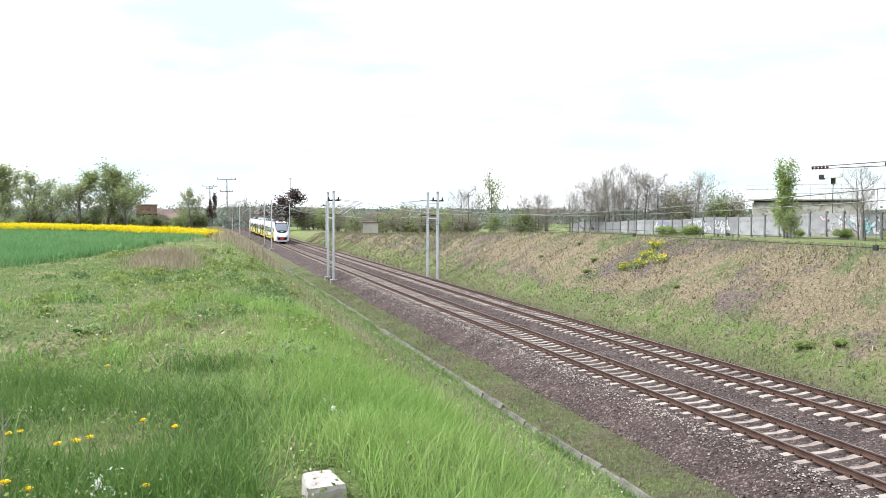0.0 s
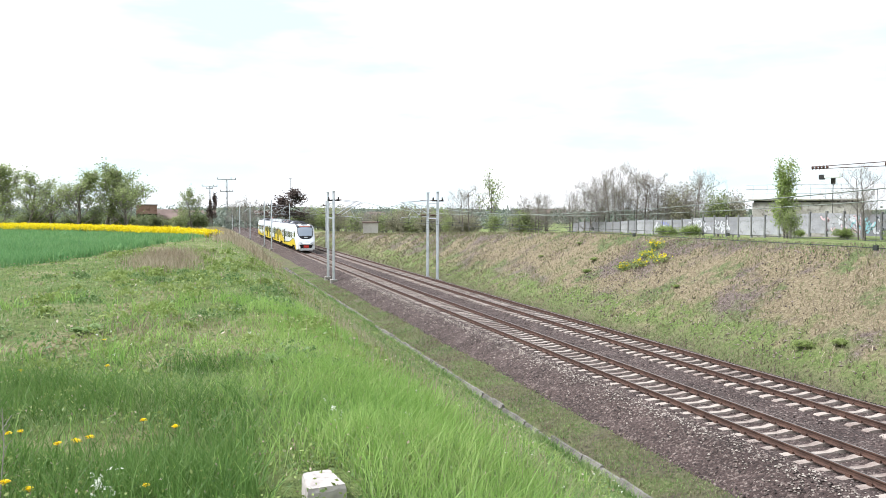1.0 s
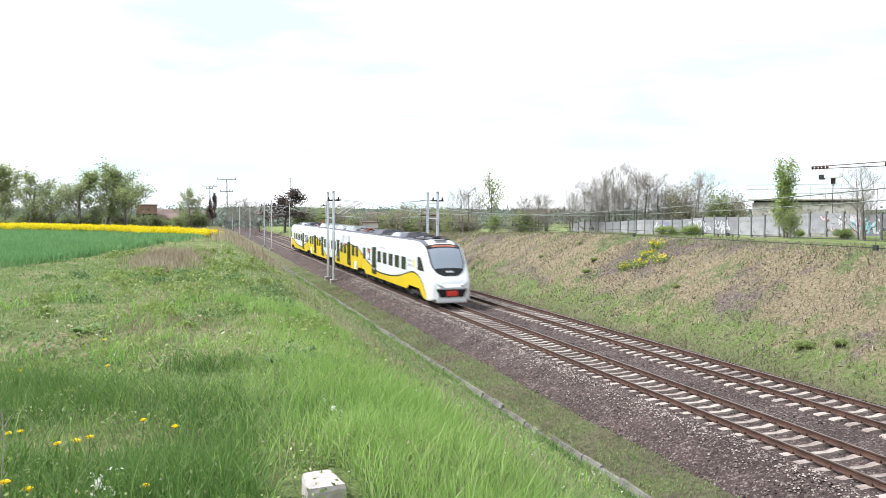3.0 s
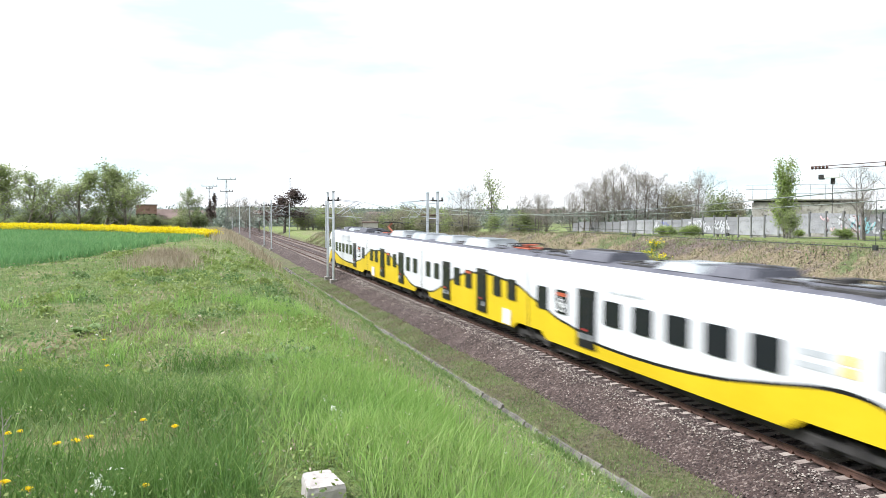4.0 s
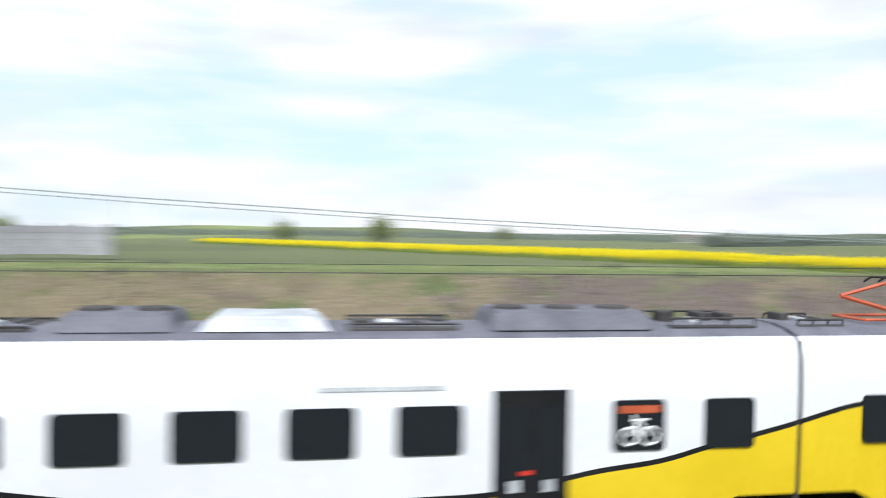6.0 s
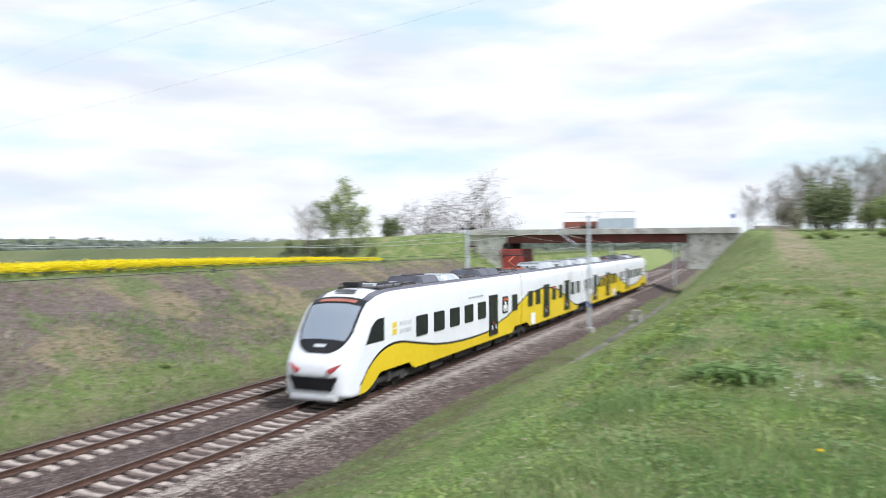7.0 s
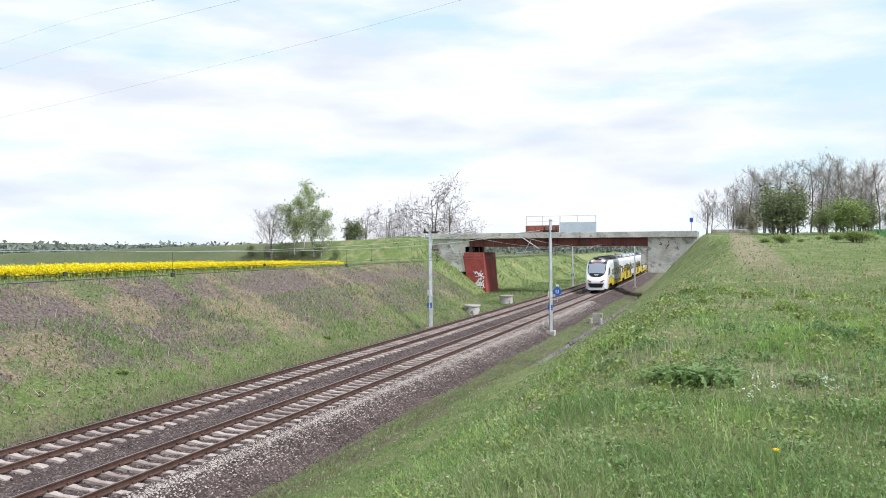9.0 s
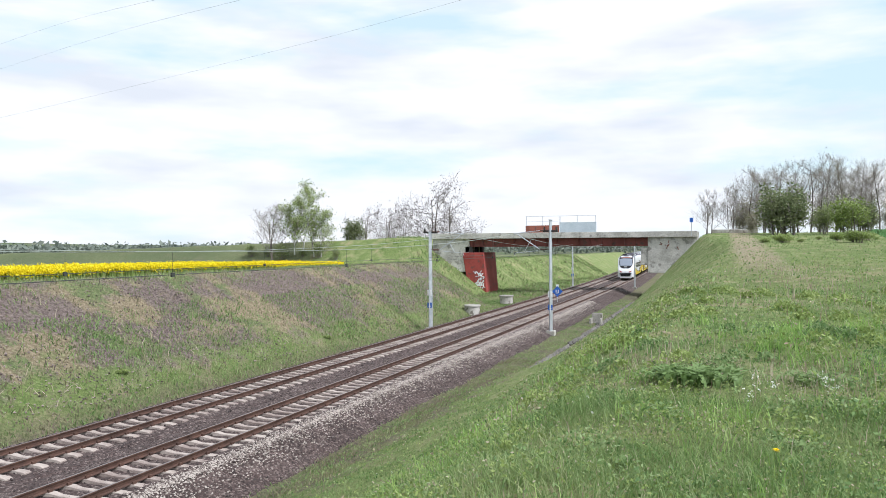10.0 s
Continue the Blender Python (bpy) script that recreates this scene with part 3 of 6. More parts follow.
def section(d):
    """Half a cross-section at d from the end: (x, z) from the sill to the ridge, and the faces' material."""
    w, top = nose_half(d), nose_top(d)
    bot = float(np.interp(d, [0, 0.5, 1.5, 2.2], [0.42, 0.33, 0.36, 0.63]))
    # the skirt is cut away over the bogies
    bot += 0.30 * max(float(np.clip((1.75 - abs(d - c)) / 0.45, 0, 1)) for c in (3.9, 21.16, 37.9))
    h = max(wave(d), bot + 0.11) if d > 0.9 else bot + 0.11
    k = top / 4.10
    sh = 3.50 * k if d < 5.2 else 3.50
    h = min(h, sh - 0.3)
    pts = [(w * 0.97, bot), (w * 0.995, h - 0.10), (w * 0.995, h), (w, h + (sh - h) * 0.5), (w * 0.985, sh)]
    pts += [(w * 0.94, sh + (top - sh) * 0.52), (w * 0.84, sh + (top - sh) * 0.72), (w * 0.62, sh + (top - sh) * 0.88), (w * 0.32, sh + (top - sh) * 0.98), (0.0, top)]
    return pts


def body_mesh(d0, d1, flip):
    """A car's shell between two distances from the train's end; flip: the other end of the train."""
    ds = sorted(set([d0, d1] + ([0, 0.05, 0.1, 0.2, 0.32, 0.45, 0.62, 0.8, 1.0, 1.2, 1.4, 1.6, 1.8, 2.0, 2.3, 2.6, 2.9, 3.2, 3.7, 4.2, 4.7, 5.2] if d0 == 0 else []) + list(np.arange(max(d0, 5.5), d1, 0.3))))
    V, F, MI = [], [], []
    rows = []
    for d in ds:
        s = section(d)
        ring = [(-x, z) for x, z in s] + [(x, z) for x, z in reversed(s[:-1])]
        y = HALF - d
        rows.append(len(V))
        V += [(x, y if not flip else -y, z) for x, z in ring]
        k = len(ring)
    half = [1, 2, 0, 0, 0, 0, 3, 3, 3]
    mats = half + list(reversed(half))
    for i, (a, b) in enumerate(zip(rows, rows[1:])):
        for j in range(k - 1):
            q = (a + j, b + j, b + j + 1, a + j + 1)
            F.append(q if not flip else tuple(reversed(q)))
            mi = mats[j]
            if mi == 3 and (ds[i] < 1.9 or (ds[i] < 3.2 and 6 < j < k - 8)):
                mi = 0
            if ds[i] < 0.9 and mi in (1, 2):
                mi = 0
            MI.append(mi)
    me = bpy.data.meshes.new("car_body")
    F2 = [tuple(q) for q in F]
    for a in (rows[0], rows[-1]):
        F2.append(tuple(range(a, a + k)))
        MI.append(0 if (a == rows[0] and d0 == 0) else 2)
    me.from_pydata(V, [], F2)
    for m in (M_WHITE, M_YELLOW, M_BLACKP, M_ROOF):
        me.materials.append(m)
    me.polygons.foreach_set("material_index", np.array(MI, dtype=np.int32))
    sm = np.ones(len(MI), dtype=bool)
    sm[-2:] = False
    me.polygons.foreach_set("use_smooth", sm)
    me.update()
    return me


def pane_mesh(w, h, mat, depth=0.03, r=0.09):
    """A rounded window that stands a little proud of the side (faces -x)."""
    bm = bmesh.new()
    pts = []
    for cx, cz, a0 in ((w / 2 - r, h / 2 - r, 0), (-w / 2 + r, h / 2 - r, 90), (-w / 2 + r, -h / 2 + r, 180), (w / 2 - r, -h / 2 + r, 270)):
        for a in (0, 30, 60, 90):
            pts.append((cx + r * math.cos(radians(a0 + a)), cz + r * math.sin(radians(a0 + a))))
    a = [bm.verts.new((0.03, y, z)) for y, z in pts]
    b = [bm.verts.new((-depth, y * 0.99, z * 0.99)) for y, z in pts]
    bm.faces.new(b)
    for i in range(len(pts)):
        j = (i + 1) % len(pts)
        bm.faces.new((a[i], a[j], b[j], b[i]))
    bmesh.ops.recalc_face_normals(bm, faces=bm.faces)
    return mesh_of(bm, mat, "window")


def nose_patch(d_list, j0, j1, off, mat, flip):
    """A sheet that follows the nose between two lines of its section."""
    V, F = [], []
    k = 13
    for d in d_list:
        s = section(d)
        ring = [(-x, z) for x, z in s] + [(x, z) for x, z in reversed(s[:-1])]
        # narrower towards the bumper
        mid, span = (j0 + j1) / 2, (j1 - j0) / 2 * float(np.interp(d, [0.34, 0.45, 0.7, 1.0], [0.35, 0.62, 0.88, 1.0]))
        for j in np.linspace(mid - span, mid + span, k):
            x = float(np.interp(j, range(len(ring)), [q[0] for q in ring]))
            z = float(np.interp(j, range(len(ring)), [q[1] for q in ring]))
            y = HALF - d + off
            V.append((x, y if not flip else -y, z + off * 0.7))
    for i in range(len(d_list) - 1):
        for j in range(k - 1):
            q = (i * k + j, (i + 1) * k + j, (i + 1) * k + j + 1, i * k + j + 1)
            F.append(q if not flip else tuple(reversed(q)))
    return from_arrays("sheet", V, F, [mat], smooth=True)


def roof_gear(body, end, units):
    """Air coolers, pale hoods with sloping ends, and open racks of dark gear along the roof."""
    rng = random.Random(17 + end)
    for d0, d1, w, h, kind in units:
        y0, y1 = sorted((end * (HALF - d0), end * (HALF - d1)))
        z0 = 3.99
        if kind == "rack":
            u = part("equipment_rack", bars((-w, w, y0, y1, z0, z0 + 0.09), bevel=0.01), M_EQUIP_D, body)
            for k in range(4):
                a = y0 + (y1 - y0) * (k + 0.12) / 4
                b = a + (y1 - y0) * rng.uniform(0.12, 0.2)
                x = rng.uniform(-0.5, 0.2) * w
                part("gear_box", bars((x, x + rng.uniform(0.4, 0.8) * w, a, b, z0 + 0.09, z0 + h * rng.uniform(0.6, 1.1)), bevel=0.025), M_EQUIP if k == 2 else M_EQUIP_D, u)
            for x in (-w * 0.9, w * 0.85):
                tube = bmesh.new()
                rod(tube, (x, y0, z0 + h * 0.8), (x, y1, z0 + h * 0.8), 0.025)
                for k in range(4):
                    yy = y0 + (y1 - y0) * k / 3
                    rod(tube, (x, yy, z0), (x, yy, z0 + h * 0.8), 0.02)
                part("cable_rail", tube, M_EQUIP_D, u)
        else:
            bm = bmesh.new()
            box(bm, -w, w, y0, y1, z0, z0 + h)
            top = [v for v in bm.verts if v.co.z > z0 + h / 2]
            for v in top:
                v.co.x *= 0.80
                v.co.y += (0.32 if v.co.y < (y0 + y1) / 2 else -0.32) * (1.0 if kind == "pale" else 0.3)
            bmesh.ops.bevel(bm, geom=list(bm.edges), offset=0.06, segments=2, affect="EDGES")
            u = part("roof_hood", bm, M_EQUIP if kind == "pale" else M_ROOF, body)
            n = max(2, int((y1 - y0) / 0.9))
            for k in range(n):
                yy = y0 + (y1 - y0) * (k + 0.5) / n
                fan = bmesh.new()
                if kind == "cooler":
                    rod(fan, (0, yy, z0 + h), (0, yy, z0 + h + 0.05), 0.34, 0.31, sides=16)
                else:
                    for q in range(5):
                        box(fan, -w * 0.7, w * 0.7, yy - 0.25 + q * 0.11, yy - 0.20 + q * 0.11, z0 + h - 0.005, z0 + h + 0.02)
                part("fan" if kind == "cooler" else "louvre", fan, M_EQUIP_D if kind == "cooler" else M_EQUIP, u)


def build_train():
    tr = thing("train", "white and yellow four-car electric passenger train with a black wavy line", "train")
    win = pane_mesh(1.20, 0.87, M_GLASS)
    win_n = pane_mesh(1.02, 0.94, M_GLASS)
    door = bmesh.new()
    box(door, -0.035, 0.05, -0.70, 0.70, -1.04, 1.10, bevel=0.015)
    door = mesh_of(door, M_BLACKP, "door")
    leaf = pane_mesh(0.50, 1.55, M_GLASS, 0.012, 0.06)
    band = mesh_of(bars((-0.008, 0.0, -0.10, 0.10, -0.11, 0.11)), M_EQUIP, "sticker")
    red_s = mesh_of(bars((-0.008, 0.0, -0.10, 0.10, -0.04, 0.04)), M_RED, "sticker")
    or_s = mesh_of(bars((-0.008, 0.0, -0.40, 0.40, -0.07, 0.07)), M_ORANGE, "display")
    sides = ((-1, 0.0), (1, 180.0))
    for end in (1, -1):
        flip = end < 0
        for d0, d1, seats, doors in ((0.0, 21.12, (6.4, 8.3, 10.2, 12.1, 14.0, 17.9, 19.7), (15.85,)), (21.20, 37.86, (23.0, 24.8, 28.9, 30.8, 34.6, 36.4), (26.9, 32.7))):
            body = part("car_body", body_mesh(d0, d1, flip), None, tr)
            for sx, turn in sides:
                for i, d in enumerate(seats):
                    x = nose_half(d) * 0.998
                    w = part("window", win if i < 5 and d0 == 0 else win_n, None, body, m=pose(sx * x, end * (HALF - d), 2.34, 0, 0, turn))
                    if d0 == 0 and d == 17.9:
                        part("display", or_s, None, w, "orange destination display", m=pose(-0.034, 0, 0.3))
                        bm = bmesh.new()
                        for cy in (-0.2, 0.2):
                            pts = [(0.17 * math.cos(t * 0.7854), 0.17 * math.sin(t * 0.7854)) for t in range(9)]
                            for (a0, b0), (a1, b1) in zip(pts, pts[1:]):
                                rod(bm, (0, cy + a0, b0 - 0.2), (0, cy + a1, b1 - 0.2), 0.025, sides=4)
                        for a0, b0, a1, b1 in ((-0.2, -0.2, 0, 0.1), (0, 0.1, 0.2, -0.2), (-0.15, 0.1, 0.15, 0.1), (0.0, -0.2, 0.12, 0.2)):
                            rod(bm, (0, a0, b0), (0, a1, b1), 0.025, sides=4)
                        part("bicycle_sign", bm, M_WHITEP, w, "white bicycle sign", m=pose(-0.035, 0, 0))
                    if d == 28.9:
                        part("display", or_s, None, w, "orange destination display", m=pose(-0.034, 0, 0.36))
                for d in doors:
                    dr = part("door", door, None, body, "black double sliding door", m=pose(sx * 1.42, end * (HALF - d), 1.92, 0, 0, turn))
                    for o in (-0.32, 0.32):
                        part("door_glass", leaf, None, dr, m=pose(-0.035, o, 0.05))
                        if random.random() < 0.75:
                            part("sticker", band, None, dr, "pale sticker", m=pose(-0.050, o, -0.62))
                    part("sticker", red_s, None, dr, "red sticker", m=pose(-0.050, 0.1, -0.38))
                if d0 > 0:
                    part("notice_panel", bars((-0.006, 0.006, -0.45, 0.45, -0.35, 0.35)), M_WHITEP, body, "white panel", m=pose(sx * 1.425, end * (HALF - 23.6), 1.05, 0, 0, turn))
            # skirts and roof gear
            if d0 == 0:
                roof_gear(body, end, ((3.4, 5.6, 0.92, 0.26, "rack"), (5.9, 7.2, 0.80, 0.16, "rack"), (7.6, 9.6, 0.95, 0.36, "cooler"), (9.9, 12.3, 0.95, 0.30, "pale"), (12.6, 14.6, 0.85, 0.20, "rack"), (15.2, 18.4, 0.98, 0.38, "cooler"), (18.8, 20.6, 0.80, 0.30, "rack")))
                # windscreen, display, grille, lamps
                part("windscreen_frame", nose_patch([0.34, 0.42, 0.52, 0.66, 0.8, 1.0, 1.2, 1.4, 1.6, 1.8, 2.0, 2.08], 6.1, 11.9, 0.024, M_BLACKP, flip), None, body, "black windscreen surround")
                part("windscreen", nose_patch([0.72, 0.8, 1.0, 1.2, 1.4, 1.6, 1.74], 6.4, 11.6, 0.040, M_SCREEN, flip), None, body, "large raked windscreen")
                part("destination_display", nose_patch([1.83, 1.88, 1.94], 7.2, 10.8, 0.040, M_DISPLAY, flip), None, body, "orange lit destination display")
                part("roof_lamp", nose_patch([2.40, 2.55, 2.7], 8, 10, 0.10, M_GLASS, flip), None, body, "small dark roof lamp")
                part("emblem", nose_patch([0.50, 0.54, 0.58], 8.2, 9.8, 0.040, M_EQUIP, flip), None, body, "grey emblem under the windscreen")
                gr = bmesh.new()
                ys = (end * (HALF - 0.3), end * (HALF + 0.05))
                ring = [[gr.verts.new((x, y, z)) for x, z in ((-0.78, 0.56), (0.78, 0.56), (1.02, 1.12), (-1.02, 1.12))] for y in ys]
                for q in range(4):
                    gr.faces.new((ring[0][q], ring[0][(q + 1) % 4], ring[1][(q + 1) % 4], ring[1][q]))
                gr.faces.new(ring[0])
                gr.faces.new(ring[1])
                bmesh.ops.recalc_face_normals(gr, faces=gr.faces)
                bmesh.ops.bevel(gr, geom=list(gr.edges), offset=0.05, segments=2, affect="EDGES")
                part("grille", gr, M_BLACKP, body, "black front grille")
                if end < 0:
                    part("coupler_cover", bars((-0.36, 0.36, *sorted((end * HALF, end * (HALF + 0.08))), 0.66, 0.98), bevel=0.02), M_RED, body, "red coupler cover")
                for sx in (-1, 1):
                    part("headlamp", bars((-0.34, 0.34, -0.13, 0.13, -0.085, 0.085), bevel=0.05), M_TAIL if end > 0 else M_LAMP, body, "slanted tail lamp" if end > 0 else "slanted headlamp", m=pose(sx * 0.86, end * (HALF - 0.16), 1.40, 0, -sx * 22, -sx * end * 32))
                    # cab side window, a swept triangle
                    bm = bmesh.new()
                    pts = [(1.42, 2.10), (2.82, 2.12), (2.84, 2.98), (2.40, 2.97), (2.15, 2.90), (1.85, 2.70)]
                    vs = [bm.verts.new((sx * (nose_half(d) + 0.020), end * (HALF - d), z)) for d, z in pts]
                    f = bm.faces.new(vs)
                    r = bmesh.ops.extrude_face_region(bm, geom=[f])
                    bmesh.ops.translate(bm, verts=[v for v in r["geom"] if isinstance(v, bmesh.types.BMVert)], vec=(-sx * 0.05, 0, 0))
                    bmesh.ops.recalc_face_normals(bm, faces=bm.faces)
                    part("cab_window", bm, M_GLASS, body, "swept black cab side window")
                    # crest and lettering of the operator as plain shapes
                    for cy, cz in ((3.56, 2.49), (3.78, 2.49), (3.56, 2.22), (3.78, 2.22)):
                        part("crest_panel", bars((sx * 1.418 - 0.012, sx * 1.418 + 0.012, *sorted((end * (HALF - cy), end * (HALF - cy - 0.18))), cz, cz + 0.23), bevel=0.008), M_YELLOW, body, "yellow crest panel")
                    for q in range(9):
                        y0 = 12.1 + q * 0.24
                        part("letter_bar", bars((sx * 1.42 - 0.010, sx * 1.42 + 0.010, *sorted((end * (HALF - y0), end * (HALF - y0 - 0.17))), 3.06, 3.13)), M_EQUIP, body)
                    for row, z in enumerate((2.60, 2.30)):
                        for q in range(6):
                            y0 = 4.25 + q * 0.19
                            part("letter_bar", bars((sx * 1.418 - 0.010, sx * 1.418 + 0.010, *sorted((end * (HALF - y0), end * (HALF - y0 - 0.13))), z - 0.08, z + 0.08)), M_EQUIP, body)
                part("front_skirt", bars((-0.98, 0.98, *sorted((end * (HALF - 1.3), end * (HALF + 0.02))), 0.22, 0.50), bevel=0.09), M_WHITE, body, "white front apron")
            else:
                roof_gear(body, end, ((21.6, 22.6, 0.7, 0.24, "rack"), (25.6, 26.8, 0.75, 0.28, "rack"), (27.4, 31.2, 0.98, 0.44, "pale"), (31.6, 33.0, 0.80, 0.24, "rack"), (33.4, 36.8, 0.95, 0.42, "pale")))
            part("underframe", bars((-0.95, 0.95, *sorted((end * (HALF - max(d0, 1.6)), end * (HALF - d1))), 0.30, 0.64)), M_EQUIP_D, body)
            for k in range(int(d0 + 5), int(d1 - 3), 3):
                part("underfloor_box", bars((-1.12, 1.12, *sorted((end * (HALF - k), end * (HALF - k - random.uniform(1.2, 2.3)))), random.uniform(0.20, 0.34), 0.62), bevel=0.03), M_EQUIP_D, body)
        bellows = bmesh.new()
        for i in range(5):
            y = end * (HALF - 21.125 - i * 0.017)
            box(bellows, -1.36, 1.36, y - 0.006, y + 0.006, 0.6, 3.85, bevel=0.002)
        part("gangway_bellows", bellows, M_EQUIP_D, tr)
        # pantograph
        raised = end > 0
        pan = bmesh.new()
        y0 = end * (HALF - 24.0)
        for sx in (-0.5, 0.5):
            rod(pan, (sx, y0 - 0.8, 4.16), (sx, y0 + 0.8, 4.16), 0.035)
        for yy in (-0.8, 0.8):
            rod(pan, (-0.5, y0 + yy, 4.16), (0.5, y0 + yy, 4.16), 0.035)
        pg = part("pantograph", pan, M_ORANGE, tr, "orange pantograph, raised" if raised else "orange pantograph, folded", "stuff")
        knee = (0, y0 + 1.0 * end, 4.62) if raised else (0, y0 + 0.9, 4.26)
        tip = (0, y0 - 0.4 * end, 4.98) if raised else (0, y0 - 0.6, 4.34)
        part("lower_arm", rod(bmesh.new(), (0, y0 - 0.7 * end, 4.18), knee, 0.05), M_ORANGE, pg)
        part("upper_arm", rod(bmesh.new(), knee, tip, 0.04), M_ORANGE, pg)
        shoe = bmesh.new()
        zt = 5.0 if raised else 4.36
        for o in (-0.18, 0.18):
            yy = y0 - 0.4 * end + o
            rod(shoe, (-0.62, yy, zt), (0.62, yy, zt), 0.03)
            rod(shoe, (0.62, yy, zt), (0.85, yy, zt - 0.12), 0.025)
            rod(shoe, (-0.62, yy, zt), (-0.85, yy, zt - 0.12), 0.025)
        part("contact_strip", shoe, M_EQUIP_D, pg)
    mid = bmesh.new()
    for i in range(3):
        box(mid, -1.36, 1.36, -0.03 + i * 0.025, -0.02 + i * 0.025, 0.6, 3.85, bevel=0.002)
    part("gangway_bellows", mid, M_EQUIP_D, tr)
    # bogies
    wheel = bmesh.new()
    for a, b, r in ((-0.065, 0.065, 0.42), (-0.09, -0.06, 0.44)):
        rod(wheel, (a, 0, 0), (b, 0, 0), r, sides=24)
    wheel = mesh_of(wheel, M_EQUIP_D, "wheel")
    for y in (HALF - 3.7, HALF - 21.15, 0.0, -(HALF - 21.15), -(HALF - 3.7)):
        fr = bmesh.new()
        for sx in (-1, 1):
            box(fr, sx * 1.0 - 0.12, sx * 1.0 + 0.12, y - 1.75, y + 1.75, 0.42, 0.66, bevel=0.04)
            for o in (-1.3, 1.3):
                box(fr, sx * 1.06 - 0.1, sx * 1.06 + 0.1, y + o - 0.2, y + o + 0.2, 0.28, 0.62, bevel=0.04)
            rod(fr, (sx * 1.1, y, 0.4), (sx * 1.1, y, 0.8), 0.16, sides=10)
        box(fr, -1.0, 1.0, y - 0.35, y + 0.35, 0.4, 0.62, bevel=0.04)
        bg = part("bogie", fr, M_EQUIP_D, tr)
        for o in (-1.3, 1.3):
            for sx in (-0.76, 0.76):
                part("wheel", wheel, None, bg, m=pose(sx, y + o, 0.425, 0, 0, 0 if sx < 0 else 180))
    return tr


TRAIN = build_train()
NOSE_Y = ([0.0, 1.0, 2.5, 3.8, 4.5, 5.2, 6.3, 6.5, 7.0, 7.5, 10.0], [147.0, 113.5, 63.4, 16.9, -8.1, -33.2, -74.7, -81.5, -99.7, -118.2, -211.0])


def train_pose(t):
    y = float(np.interp(t, *NOSE_Y)) + HALF
    a, b = float(curve_shift(y + 27)), float(curve_shift(y - 27))
    return pose(TN + (a + b) / 2, y, 0.0, 0, 0, math.degrees(math.atan2(b - a, 54)))


# ---- overhead line ----
def build_mast(x, y, side, arm=True, twin=False, top=7.7, signs=False, foot=-1.0):
    """side: +1 when the track lies towards +x."""
    x = x + float(curve_shift(y))
    ma = thing("catenary_mast", "grey galvanised lattice catenary mast beside the track" if not twin else "pair of galvanised lattice catenary masts tied together", "catenary mast", "catenary masts", x=x, y=y, z=0)
    posts = (0.0, 3.3) if twin else (0.0,)
    for o in posts:
        bm = bmesh.new()
        for s in (-1, 1):
            w0, w1 = 0.21, 0.13
            rod(bm, (0.0, o + s * w0, foot), (0.0, o + s * w1, top), 0.10, 0.085, sides=4)
        for i in range(18):
            z0 = foot + 0.4 + i * (top - foot - 0.6) / 18
            z1 = z0 + (top - foot - 0.6) / 18
            w = 0.20 - 0.09 * (i / 18)
            s = 1 if i % 2 else -1
            rod(bm, (0, o - s * w, z0), (0, o + s * w, z1), 0.022, sides=4)
        part("post", bm, M_GALV, ma)
        part("footing", bars((-0.32, 0.32, o - 0.32, o + 0.32, foot - 0.1, foot + 0.5), bevel=0.03), M_CONC, ma, "concrete footing")
        part("cap", bars((-0.12, 0.12, o - 0.2, o + 0.2, top, top + 0.06)), M_GALV, ma)
    if twin:
        part("tie", bars((-0.04, 0.04, 0, 3.3, 6.6, 6.7), (-0.04, 0.04, 0, 3.3, 5.2, 5.3)), M_GALV, ma)
    if arm:
        reach = side * 2.75
        for o in posts:
            bm = bmesh.new()
            rod(bm, (side * 0.8, o, 6.95), (reach, o, 6.75), 0.03)
            rod(bm, (side * 0.8, o, 5.55), (reach * 0.93, o, 6.72), 0.035)
            rod(bm, (reach * 0.55, o, 6.2), (reach * 0.72, o, 5.4), 0.022)
            rod(bm, (reach * 0.35, o, 5.45), (reach * 0.98, o, 5.28), 0.022)
            rod(bm, (reach * 0.98, o, 5.28), (reach, o, 5.08), 0.018)
            a = part("cantilever_arm", bm, M_GALV, ma)
            for z in (6.95, 5.55):
                ins = bmesh.new()
                rod(ins, (side * 0.1, o, z), (side * 0.8, o, z), 0.03)
                for q in range(6):
                    rod(ins, (side * (0.25 + q * 0.08), o, z), (side * (0.29 + q * 0.08), o, z), 0.075, 0.06, sides=8)
                part("insulator", ins, M_INS, a, "brown ribbed insulator")
    br = bmesh.new()
    box(br, -0.55, 0.55, -0.06, 0.06, 6.84, 6.97)
    rod(br, (-0.45, 0, 6.95), (-0.45, 0, 7.22), 0.08, 0.06, sides=6)
    rod(br, (0.45, 0, 6.95), (0.45, 0, 7.22), 0.08, 0.06, sides=6)
    part("bracket", br, M_EQUIP_D, ma)
    if signs:
        sg = bmesh.new()
        box(sg, -0.18, 0.18, 0.20, 0.23, 1.05, 1.45, bevel=0.005)
        part("mast_sign", sg, M_BLUE, ma, "blue enamel sign with white bars", m=None)
        part("sign_bars", bars((-0.09, 0.09, 0.23, 0.238, 1.15, 1.20), (-0.02, 0.02, 0.23, 0.238, 1.15, 1.36)), M_WHITEP, ma)
        part("mast_plate", bars((-0.17, 0.17, 0.20, 0.23, 2.0, 2.45), bevel=0.005), M_WHITEP, ma, "white enamel plate")
    return ma


